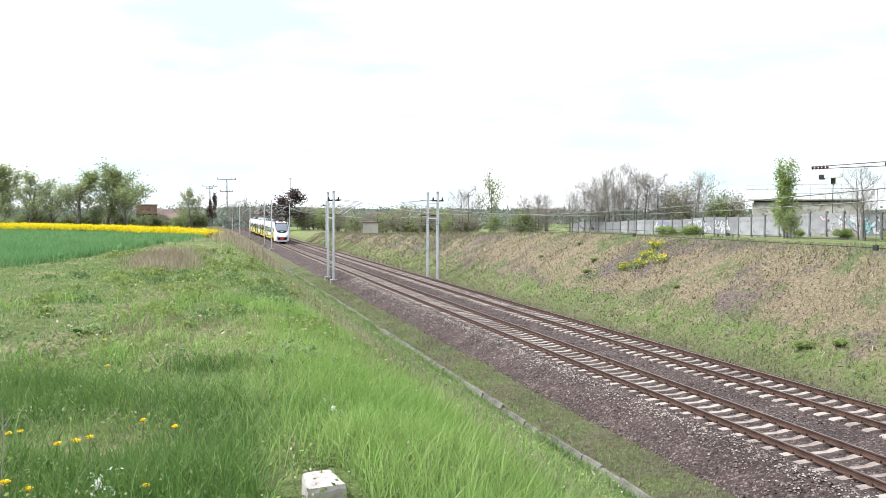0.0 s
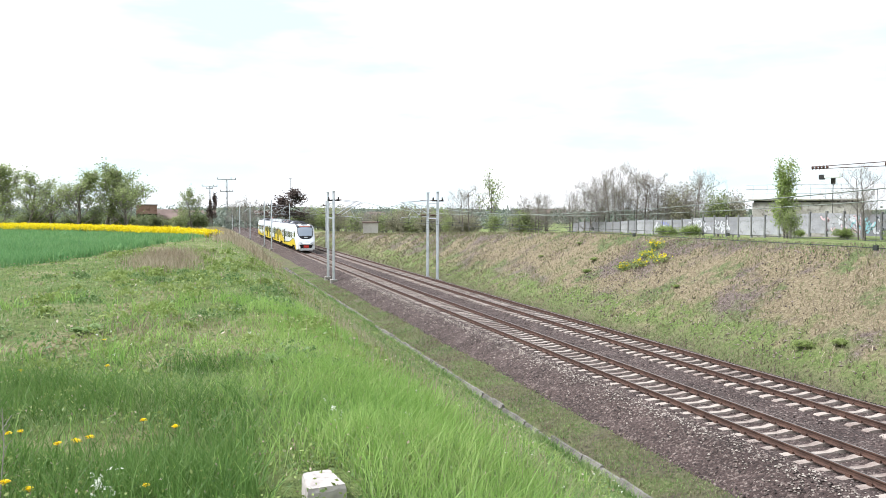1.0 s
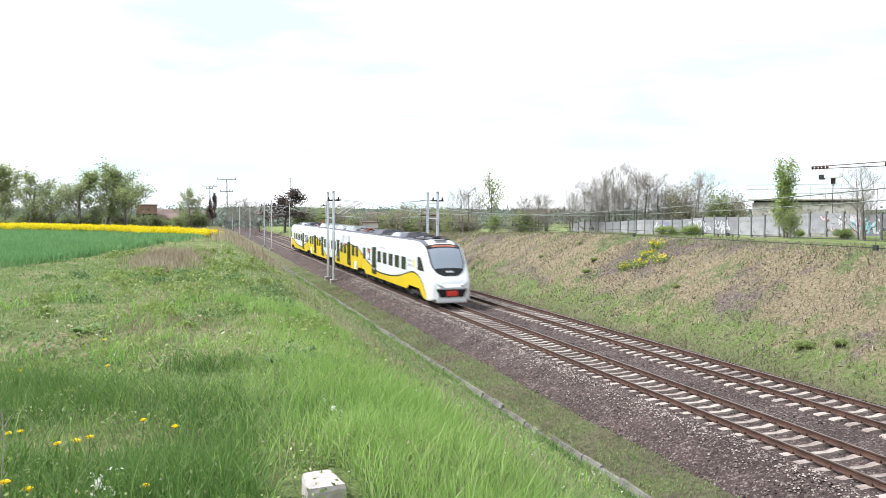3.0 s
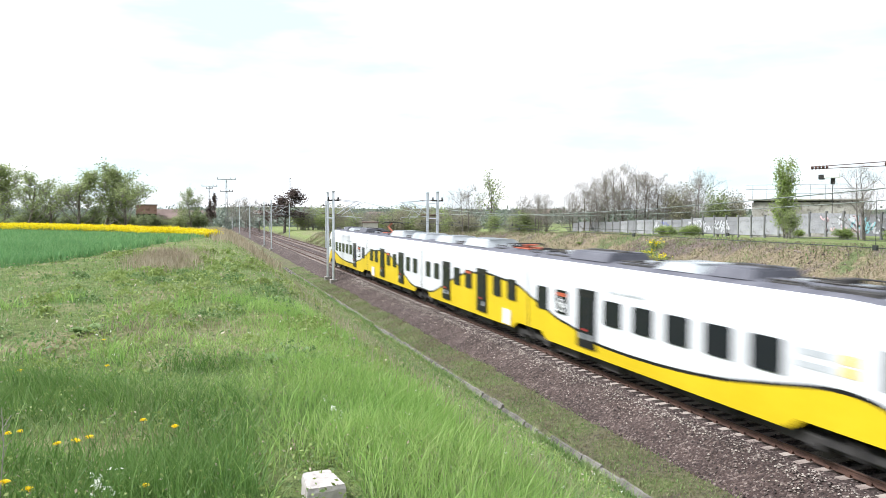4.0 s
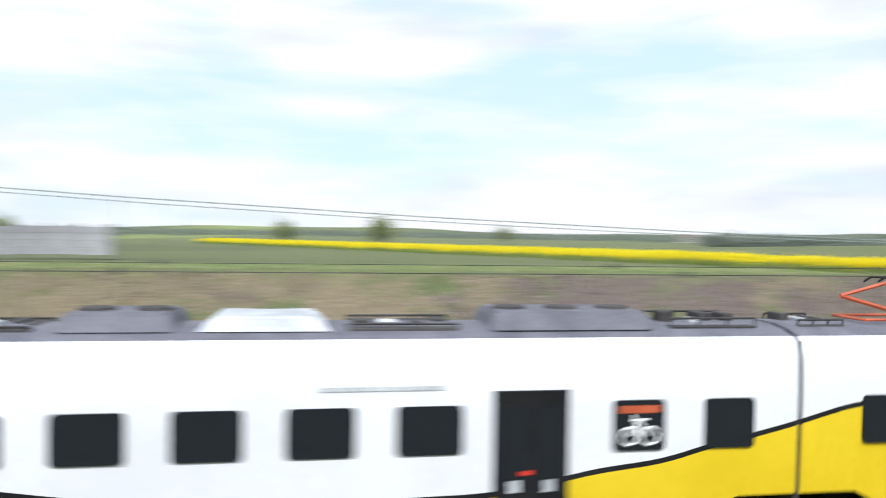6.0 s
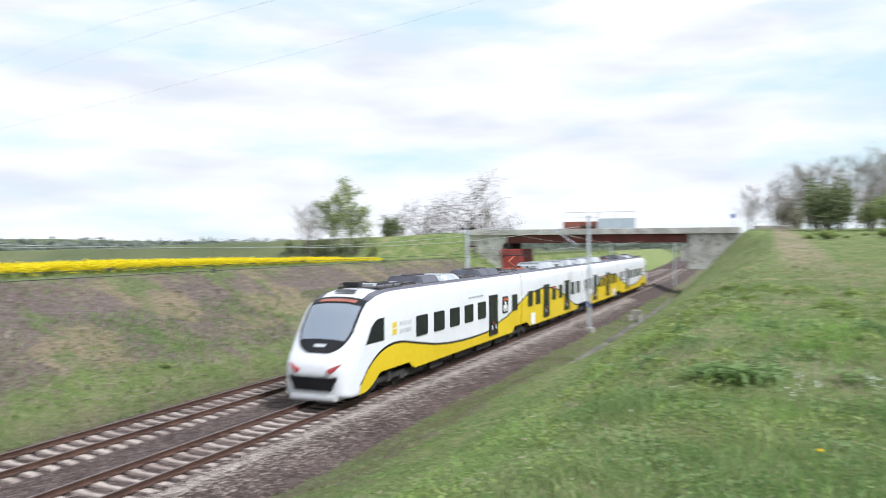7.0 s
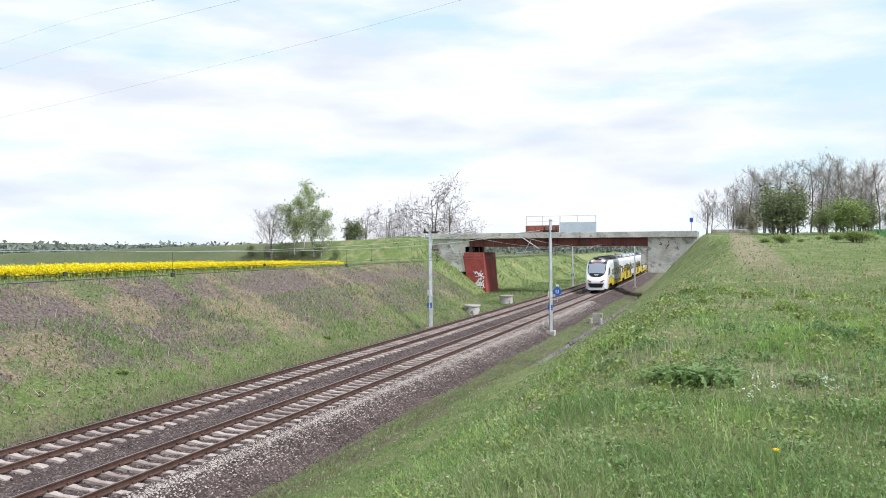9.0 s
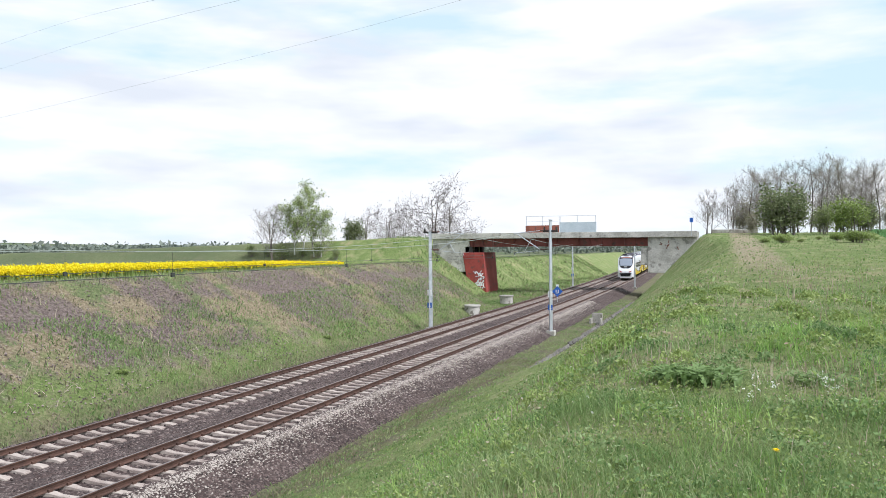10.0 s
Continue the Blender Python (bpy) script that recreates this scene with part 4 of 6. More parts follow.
MN, MF = 12.15, 21.55
build_mast(MN, 72.8, 1, twin=True)
build_mast(MF, 70.3, -1, twin=True)
build_mast(MN, 9.0, 1, twin=False)
build_mast(MF, 9.0, -1)
build_mast(MN, -57.4, 1, signs=True)
build_mast(MF, -57.0, -1, signs=True, top=6.9)
build_mast(MN, -121, 1)
build_mast(MF, -121, -1, signs=True)
for yy in (137, 152, 194, 242, 293):
    build_mast(MN, yy, 1)
for yy in (137, 194, 250):
    build_mast(MF, yy, -1)


def build_wires(mid, label):
    w = thing("overhead_wire", label, "overhead wire", "overhead wires")
    sup = [-330, -255, -186, -121, -57.2, 9, 72.0, 137, 194, 250, 320]
    con, mes = bmesh.new(), bmesh.new()
    sag = lambda y, a, b: ((y - a) * (b - y)) / ((b - a) / 2) ** 2
    for a, b in zip(sup, sup[1:]):
        n = 12
        ys = [a + (b - a) * i / n for i in range(n + 1)]
        for y0, y1 in zip(ys, ys[1:]):
            x0, x1 = track_point(mid, y0), track_point(mid, y1)
            for o in (-0.02, 0.02):
                rod(con, (x0 + o, y0, 5.04), (x1 + o, y1, 5.04), 0.009, sides=4)
            for o in (-0.04, 0.04):
                rod(mes, (x0 + o, y0, 6.72 - 1.05 * sag(y0, a, b)), (x1 + o, y1, 6.72 - 1.05 * sag(y1, a, b)), 0.010, sides=4)
        for i in range(1, n, 2):
            y, drop = ys[i], bmesh.new()
            rod(drop, (track_point(mid, y), y, 5.04), (track_point(mid, y), y, 6.72 - 1.05 * sag(y, a, b)), 0.006, sides=3)
            box(drop, track_point(mid, y) - 0.03, track_point(mid, y) + 0.03, y - 0.06, y + 0.06, 4.98, 5.10)
            part("dropper", drop, M_WIRE, w)
    part("contact_wire", con, M_WIRE, w, "dark contact wire")
    part("messenger_wire", mes, M_WIRE_P, w, "pale messenger wire")


build_wires(TN, "overhead contact line of thin wires over the track")
build_wires(TF, "overhead contact line of thin wires over the second track")


# ---- bridge ----
def build_bridge():
    BY = -105.5
    br = thing("road_bridge", "old road bridge with stained concrete parapet and dark red girders", "bridge")
    for yy in (BY, BY - 2.6, BY - 5.2):
        g = bmesh.new()
        box(g, 8.6, 35.2, yy - 0.02, yy + 0.02, 5.75, 6.85)
        box(g, 8.6, 35.2, yy - 0.22, yy + 0.22, 5.70, 5.76)
        box(g, 8.6, 35.2, yy - 0.22, yy + 0.22, 6.85, 6.90)
        for i in range(18):
            x = 9.4 + i * 1.5
            box(g, x - 0.02, x + 0.02, yy - 0.2, yy + 0.2, 5.76, 6.85)
        part("girder", g, M_REDSTEEL, br, "dark red riveted steel girder")
    part("deck", bars((3.2, 39.4, BY - 5.8, BY + 0.45, 6.90, 7.15), bevel=0.03), M_BRIDGE, br)
    for yy in (BY + 0.55, BY - 5.9):
        for i in range(12):
            x = 3.2 + i * 3.02
            part("parapet_slab", bars((x, x + 2.99, yy - 0.11, yy + 0.11, 6.85, 7.62), bevel=0.025), M_BRIDGE, br)
    for x0, x1, tag in ((3.2, 9.4, 1), (33.9, 39.4, -1)):
        part("abutment", bars((x0, x1, BY - 5.6, BY + 0.3, 2.2, 6.88), bevel=0.05), M_BRIDGE, br, "stained concrete abutment")
    part("bearing_shelf", bars((8.9, 10.3, BY - 5.4, BY + 0.2, 3.2, 5.5), bevel=0.05), M_BRIDGE, br)
    # red pier with a battered foot at the far side
    bm = bmesh.new()
    q = [(31.75, BY + 0.42, 4.9), (31.3, BY + 0.42, -0.9), (33.9, BY + 0.42, -0.9), (34.9, BY + 0.42, 4.9)]
    a = [bm.verts.new(p) for p in q]
    b = [bm.verts.new((p[0], p[1] - 6.0, p[2])) for p in q]
    bm.faces.new(a)
    bm.faces.new(list(reversed(b)))
    for i in range(4):
        j = (i + 1) % 4
        bm.faces.new((a[i], b[i], b[j], a[j]))
    bmesh.ops.recalc_face_normals(bm, faces=bm.faces)
    bmesh.ops.bevel(bm, geom=list(bm.edges), offset=0.06, segments=1, affect="EDGES")
    pier = part("pier", bm, M_REDPIER, br, "bright red painted pier")
    for yy in (BY, BY - 2.6, BY - 5.2):
        part("bearing_block", bars((33.4, 34.5, yy - 0.3, yy + 0.3, 4.9, 5.72), bevel=0.03), M_EQUIP_D, br, "dark bearing block")
    rng = random.Random(9)
    for i in range(70):
        x, z = 31.75 + rng.random() * 1.3, 0.0 + rng.random() * 2.0
        bm = bmesh.new()
        rod(bm, (x, BY + 0.43, z), (x + rng.uniform(-0.4, 0.4), BY + 0.43, z + rng.uniform(-0.5, 0.5)), 0.045, sides=4)
        part("spray_stroke", bm, M_WHITEP if i % 3 else M_GREYPANEL, pier, "pale sprayed stroke")
    for i in range(9):
        x, z = 5.6 + rng.random() * 2.6, 5.5 + rng.random() * 0.7
        bm = bmesh.new()
        rod(bm, (x, BY + 0.31, z), (x + rng.uniform(-0.3, 0.3), BY + 0.31, z + rng.uniform(-0.5, 0.5)), 0.05, sides=4)
        part("spray_stroke", bm, M_RUSTPANEL, br, "red sprayed stroke")
    # screens against the wires on the parapet
    scr = thing("safety_screen", "rust-red sheet metal safety screen on the bridge parapet", "safety screen", "safety screens")
    part("sheet", bars((22.25, 27.15, BY - 5.55, BY - 5.5, 7.65, 8.75)), M_RUSTPANEL, scr)
    for x in (22.25, 24.65, 27.05):
        part("post", bars((x - 0.03, x + 0.03, BY - 5.65, BY - 5.58, 7.5, 10.1)), M_GALV, scr)
    part("rail", bars((22.25, 27.15, BY - 5.64, BY - 5.6, 10.05, 10.1), (22.25, 27.15, BY - 5.64, BY - 5.6, 9.3, 9.33)), M_GALV, scr)
    sc2 = thing("safety_screen", "pale grey sheet metal safety screen on the bridge parapet", "safety screen", "safety screens")
    part("sheet", bars((16.95, 22.15, BY - 5.55, BY - 5.5, 7.65, 9.15)), M_GREYPANEL, sc2)
    for x in (17.05, 19.65, 22.1):
        part("post", bars((x - 0.03, x + 0.03, BY - 5.65, BY - 5.58, 7.5, 10.1)), M_GALV, sc2)
    part("rail", bars((17.05, 22.15, BY - 5.64, BY - 5.6, 10.05, 10.1)), M_GALV, sc2)


build_bridge()


# ---- vegetation ----
M_GRASS = blades_material("grass_blades", [(0.12, (0.085, 0.165, 0.045)), (0.38, (0.165, 0.265, 0.085)), (0.60, (0.25, 0.335, 0.135)), (0.80, (0.31, 0.36, 0.165)), (0.97, (0.52, 0.48, 0.34))], trans=0.4)
M_GRASS_B = blades_material("bright_grass_blades", [(0.1, (0.14, 0.27, 0.055)), (0.5, (0.27, 0.42, 0.11)), (0.9, (0.42, 0.52, 0.20))], trans=0.5)
M_STAND = blades_material("deep_grass_blades", [(0.1, (0.060, 0.135, 0.032)), (0.5, (0.115, 0.215, 0.052)), (0.9, (0.20, 0.30, 0.09))], trans=0.4)
M_DRY = blades_material("dry_grass_blades", [(0.15, (0.231, 0.182, 0.122)), (0.5, (0.357, 0.298, 0.212)), (0.9, (0.493, 0.435, 0.335))], trans=0.2)
M_SLOPE = blades_material("slope_tufts", [(0.18, (0.13, 0.102, 0.088)), (0.34, (0.255, 0.208, 0.16)), (0.48, (0.225, 0.205, 0.115)), (0.62, (0.145, 0.185, 0.075)), (0.78, (0.265, 0.235, 0.15)), (0.95, (0.36, 0.31, 0.235))], patch=0.6, trans=0.35)
M_WHEAT = blades_material("wheat_blades", [(0.2, (0.115, 0.255, 0.095)), (0.6, (0.165, 0.32, 0.125)), (0.9, (0.24, 0.39, 0.165))], trans=0.4)
M_RAPE = blades_material("rapeseed_flowers", [(0.1, (0.70, 0.56, 0.008)), (0.6, (0.82, 0.70, 0.014)), (0.95, (0.86, 0.76, 0.03))], patch=0.2, trans=0.35)
M_LEAF = blades_material("spring_leaves", [(0.1, (0.17, 0.22, 0.085)), (0.5, (0.275, 0.33, 0.135)), (0.9, (0.39, 0.43, 0.21))], patch=0.3, trans=0.55)
M_LEAF_D = blades_material("dark_leaves", [(0.1, (0.115, 0.15, 0.07)), (0.5, (0.175, 0.21, 0.10)), (0.9, (0.25, 0.275, 0.145))], patch=0.3, trans=0.5)
M_LEAF_P = blades_material("purple_leaves", [(0.1, (0.065, 0.047, 0.043)), (0.5, (0.111, 0.081, 0.073)), (0.9, (0.169, 0.137, 0.124))], patch=0.3)
M_LEAF_N = blades_material("new_leaves", [(0.1, (0.165, 0.23, 0.060)), (0.5, (0.25, 0.325, 0.095)), (0.9, (0.35, 0.41, 0.16))], patch=0.3)
M_BUD = blades_material("buds", [(0.1, (0.19, 0.165, 0.125)), (0.5, (0.275, 0.255, 0.18)), (0.9, (0.33, 0.335, 0.21))], patch=0.3)
M_DOCK = blades_material("dock_leaves", [(0.1, (0.105, 0.185, 0.065)), (0.5, (0.175, 0.27, 0.095)), (0.9, (0.30, 0.37, 0.18))], patch=0.2, trans=0.4)
M_PETAL = blades_material("dandelion_petals", [(0.1, (0.780, 0.560, 0.006)), (0.9, (0.850, 0.680, 0.015))], trans=0.2)
M_WPETAL = blades_material("white_petals", [(0.1, (0.620, 0.640, 0.550)), (0.9, (0.800, 0.800, 0.740))], trans=0.3)
# distance haze is mixed into this leaf colour: paler and bluer
M_FARWOOD = blades_material("hazed_far_foliage", [(0.1, (0.135, 0.165, 0.14)), (0.5, (0.18, 0.21, 0.175)), (0.9, (0.235, 0.26, 0.215))], patch=0.4, trans=0.3)


def blade_mesh(name, rng, x, y, z, h, w, mat, lean=0.45):
    """Curved, tapering blades as one mesh: five corners each."""
    n = len(x)
    a = rng.uniform(0, 6.283, n)
    d = rng.uniform(0, 6.283, n)
    k = rng.uniform(0.1, 1.0, n) * lean * h
    base = np.stack([x, y, z], -1)
    side = np.stack([np.cos(a), np.sin(a), np.zeros(n)], -1) * (w / 2)[:, None]
    out = np.stack([np.cos(d), np.sin(d), np.zeros(n)], -1) * k[:, None]
    up = np.zeros((n, 3))
    up[:, 2] = h
    V = np.stack([base - side, base + side, base + up * 0.55 + out * 0.35 - side * 0.8, base + up * 0.55 + out * 0.35 + side * 0.8, base + up * 0.93 + out], 1)
    F = np.array([(0, 1, 3), (0, 3, 2), (2, 3, 4)])[None] + (np.arange(n) * 5)[:, None, None]
    return from_arrays(name, V, F.reshape(-1, 3), [mat], smooth=True)


def clump_noise(x, y, s):
    return 0.5 + 0.25 * np.sin(x * s + 1.7 * np.sin(y * s * 0.7)) + 0.25 * np.sin(y * s * 1.3 + 1.1 * np.sin(x * s * 0.9 + 2))


def ring_points(rng, n, r0, r1, b0=-16, b1=194):
    r = np.sqrt(rng.uniform(r0 * r0, r1 * r1, n))
    b = np.radians(rng.uniform(b0, b1, n))
    x, y = r * np.sin(b), r * np.cos(b)
    keep = (x - curve_shift(y)) < 9.6
    return x[keep], y[keep]


def in_wheat(x, y):
    return np.where(y > 0, x < -5.6 + (y - 20) * 0.13, x < -6.4 + (y + 15) * 0.11) & (np.abs(y) > 12)


def build_grass():
    rng = np.random.default_rng(11)
    # (count, from, to, height, width)
    for n, r0, r1, h0, h1, w0, w1, nm in ((200000, 2.0, 8.5, 0.04, 0.19, 0.0035, 0.0095, "grass"), (260000, 8.5, 26, 0.025, 0.105, 0.009, 0.024, "grass"), (130000, 26, 105, 0.05, 0.14, 0.03, 0.09, "grass")):
        x, y = ring_points(rng, n, r0, r1)
        ok = ~in_wheat(x, y)
        c = clump_noise(x, y, 2.3)
        ok &= rng.random(len(x)) < 0.45 + 0.55 * c
        ok &= ~((np.abs(x - 0.63) < 0.20) & (np.abs(y - 4.2) < 0.6))
        x, y = x[ok], y[ok]
        h = rng.uniform(h0, h1, len(x)) * (0.55 + 0.9 * clump_noise(x, y, 1.6))
        w = rng.uniform(w0, w1, len(x))
        ob = new(nm, blade_mesh(nm, rng, x, y, height(x, y) - 0.02, h, w, M_GRASS, 1.2))
        tagged(ob, "uneven green spring meadow grass with dry blades", "grass", kind="stuff")
    # lush tall grass along the brink
    n = 46000
    y = rng.uniform(3.0, 15, n)
    x = 1.55 + rng.normal(0, 0.55, n) + (y - 5) * 0.02
    ok = (rng.random(n) < 0.25 + 0.75 * clump_noise(x, y, 3.1)) & ~((np.abs(x - 0.63) < 0.22) & (y < 4.8))
    x, y = x[ok], y[ok]
    h = rng.uniform(0.12, 0.38, len(x)) * np.where(y < 8, 1.0, 0.5)
    ob = new("tall_grass", blade_mesh("tall_grass", rng, x, y, height(x, y) - 0.02, h, rng.uniform(0.004, 0.010, len(x)), M_GRASS_B, 1.0))
    tagged(ob, "lush bright green tall grass along the slope's edge", "grass", kind="stuff")
    # scattered bright tufts
    cx, cy = ring_points(rng, 260, 3.0, 15)
    ok = ~in_wheat(cx, cy)
    cx, cy = cx[ok], cy[ok]
    s = rng.uniform(0.10, 0.30, len(cx))
    x = (cx[:, None] + rng.normal(0, 1, (len(cx), 55)) * s[:, None]).ravel()
    y = (cy[:, None] + rng.normal(0, 1, (len(cx), 55)) * s[:, None]).ravel()
    ob = new("grass_tufts", blade_mesh("grass_tufts", rng, x, y, height(x, y) - 0.02, rng.uniform(0.10, 0.30, len(x)), 0.003 + 0.0009 * np.hypot(x, y), M_GRASS_B, 1.1))
    tagged(ob, "bright tufts of grass", "grass", kind="stuff")
    # dry stalks: brink, reed patches, loose ones
    px, py, ph, pw = [], [], [], []
    for n, cx, cy, sx, sy, h0, h1, w in ((1300, 2.6, 12, 0.5, 6.0, 0.2, 0.55, 0.005), (650, 3.1, 26, 0.6, 9.0, 0.15, 0.4, 0.011), (3000, -0.95, 27.5, 0.55, 2.4, 0.2, 0.5, 0.018), (1700, 3.4, 66, 1.0, 9, 0.25, 0.6, 0.04), (3400, 3.4, 84, 1.5, 12, 0.4, 1.0, 0.05),
                                         (900, -0.6, 11.5, 0.7, 0.8, 0.05, 0.15, 0.012), (500, 0.8, -10.5, 0.5, 0.9, 0.06, 0.22, 0.01), (600, -1.3, -9.6, 0.5, 0.9, 0.06, 0.3, 0.008), (500, 2.5, -18, 1.2, 6, 0.1, 0.3, 0.012), (700, -2.5, -26, 1.5, 6, 0.1, 0.35, 0.02), (500, 0.3, -6.0, 0.8, 1.6, 0.06, 0.25, 0.005)):
        px.append(rng.normal(cx, sx, n))
        py.append(rng.normal(cy, sy, n))
        ph.append(rng.uniform(h0, h1, n))
        pw.append(np.full(n, w))
    px, py = np.concatenate(px), np.concatenate(py)
    ob = new("dry_grass", blade_mesh("dry_grass", rng, px, py, height(px, py) - 0.02, np.concatenate(ph), np.concatenate(pw), M_DRY, 0.5))
    tagged(ob, "dry straw-coloured grass stalks from last year", "dry grass", kind="stuff")
    # thin grass on the gravelly strip beside the ballast
    n = 60000
    y = rng.uniform(-45, 75, n)
    x = rng.uniform(9.6, 12.1, n) + curve_shift(y)
    ok = rng.random(n) < np.clip(clump_noise(x, y, 1.3) * 1.7 - 0.35, 0.05, 1)
    x, y = x[ok], y[ok]
    ob = new("strip_grass", blade_mesh("strip_grass", rng, x, y, height(x, y) - 0.01, rng.uniform(0.03, 0.13, len(x)), rng.uniform(0.012, 0.03, len(x)), M_SLOPE, 1.0))
    tagged(ob, "thin dry and green grass on the gravelly strip", "grass", kind="stuff")
    # tufts on the far slope
    n = 210000
    y = np.where(rng.random(n) < 0.8, rng.uniform(-100, 90, n), rng.uniform(90, 170, n))
    u = np.where(rng.random(n) < 0.8, rng.uniform(22.2, 32.0, n), rng.uniform(30, 42, n))
    x = u + curve_shift(y)
    ok = rng.random(n) < (0.3 + 0.7 * clump_noise(x, y, 1.1)) * np.where(y < 0, 0.45, 0.9)
    x, y = x[ok], y[ok]
    ob = new("slope_grass", blade_mesh("slope_grass", rng, x, y, height(x, y) - 0.02, rng.uniform(0.06, 0.24, len(x)), rng.uniform(0.02, 0.06, len(x)), M_SLOPE, 1.0))
    tagged(ob, "dry brown and green tufts on the far slope", "grass", kind="stuff")
    # coarse grass where the cutting runs on beyond the bridge and towards the bend
    for n, y0, y1, u0, u1, mat, lab in ((34000, -180, -96, 22.4, 46, M_GRASS, "coarse green grass on the bank beyond the bridge"), (12000, -180, -96, 22.4, 40, M_SLOPE, "coarse dry grass on the bank beyond the bridge"), (22000, 80, 175, 22.4, 36, M_SLOPE, "coarse dry grass on the far bank"), (52000, -94, -4, 22.3, 28.5, M_GRASS, "green grass on the lower half of the dry slope"), (14000, -94, 80, 29.5, 36, M_GRASS, "green grass along the brink of the slope")):
        y = rng.uniform(y0, y1, n)
        x = rng.uniform(u0, u1, n) + curve_shift(y)
        ok = rng.random(n) < 0.1 + 0.9 * clump_noise(x, y, 0.5) ** 1.3
        x, y = x[ok], y[ok]
        far_ = 1.0 if abs(y0 + y1) > 200 else 0.45
        ob = new("coarse_grass", blade_mesh("coarse_grass", rng, x, y, height(x, y) - 0.02, rng.uniform(0.14, 0.42, len(x)) * (0.4 + 0.6 * far_), rng.uniform(0.05, 0.13, len(x)) * far_, mat, 1.1))
        tagged(ob, lab, "grass", kind="stuff")
    # tall grass over the drain's edge, and a dark stand before the camera
    n = 26000
    y = rng.uniform(4, 78, n)
    x = 9.45 + rng.normal(0, 0.22, n)
    ok = rng.random(n) < 0.2 + 0.8 * clump_noise(x, y, 0.9)
    x, y = x[ok], y[ok]
    ob = new("lip_grass", blade_mesh("lip_grass", rng, x, y, height(x, y) - 0.02, rng.uniform(0.10, 0.34, len(x)), 0.006 + 0.0008 * y, M_GRASS, 0.9))
    tagged(ob, "rough grass hanging over the edge of the drain", "grass", kind="stuff")
    n = 34000
    y = rng.uniform(3.6, 8.5, n)
    x = rng.uniform(-2.6, 0.35, n)
    ok = (rng.random(n) < np.clip(1.5 * clump_noise(x, y, 2.2) - 0.35, 0, 1)) & ~((np.abs(x - 0.63) < 0.3) & (y < 4.8))
    x, y = x[ok], y[ok]
    ob = new("meadow_stand", blade_mesh("meadow_stand", rng, x, y, height(x, y) - 0.02, rng.uniform(0.12, 0.34, len(x)), rng.uniform(0.004, 0.010, len(x)), M_STAND, 0.9))
    tagged(ob, "dense deep green meadow grass in tall clumps", "grass", kind="stuff")
    # green at the slope's foot and along the top edge, moss beside the ballast
    n = 190000
    y = np.where(rng.random(n) < 0.78, rng.uniform(-98, 95, n), rng.uniform(-175, -98, n))
    q = rng.random(n)
    u = np.where(q < 0.28, 22.3 + rng.exponential(1.6, n), np.where(q < 0.52, rng.normal(33.2, 2.2, n), rng.uniform(10.2, 12.2, n)))
    u = np.where(y < -98, rng.uniform(22.5, 44, n), u)
    x = u + curve_shift(y)
    ok = rng.random(n) < 0.15 + 0.85 * clump_noise(x, y, 1.4)
    x, y = x[ok], y[ok]
    ob = new("verge_grass", blade_mesh("verge_grass", rng, x, y, height(x, y) - 0.02, rng.uniform(0.03, 0.12, len(x)), rng.uniform(0.015, 0.04, len(x)), M_GRASS, 1.2))
    tagged(ob, "short green verge grass beside the tracks", "grass", kind="stuff")


def build_herbs():
    """Small leaves and straw litter between the blades."""
    rng = np.random.default_rng(71)
    for n, r0, r1, size, mat, nm, lab in ((95000, 2.2, 9.5, 0.014, M_LEAF_N, "low_herbs", "small pale green herb leaves in the grass"), (90000, 9.5, 45, 0.030, M_LEAF_N, "low_herbs", "small pale green herb leaves in the grass"), (26000, 2.2, 9.5, 0.013, M_DRY, "straw_litter", "bleached straw litter in the grass"), (45000, 9.5, 60, 0.034, M_DRY, "straw_litter", "bleached straw litter in the grass"), (40000, 2.2, 9.5, 0.016, M_DOCK, "dark_herbs", "small dark herb leaves in the grass"), (45000, 9.5, 30, 0.032, M_DOCK, "dark_herbs", "small dark herb leaves in the grass")):
        x, y = ring_points(rng, n, r0, r1)
        ok = ~in_wheat(x, y) & (clump_noise(x, y, 2.9 + size * 30) > rng.uniform(0.2, 0.8, len(x)))
        x, y = x[ok], y[ok]
        C = np.stack([x, y, height(x, y) + rng.uniform(0.02, 0.16, len(x))], -1)
        ob = new(nm, leaf_mesh(nm, rng, C, 1, size, 0.01, mat))
        tagged(ob, lab, "herbs", kind="stuff")


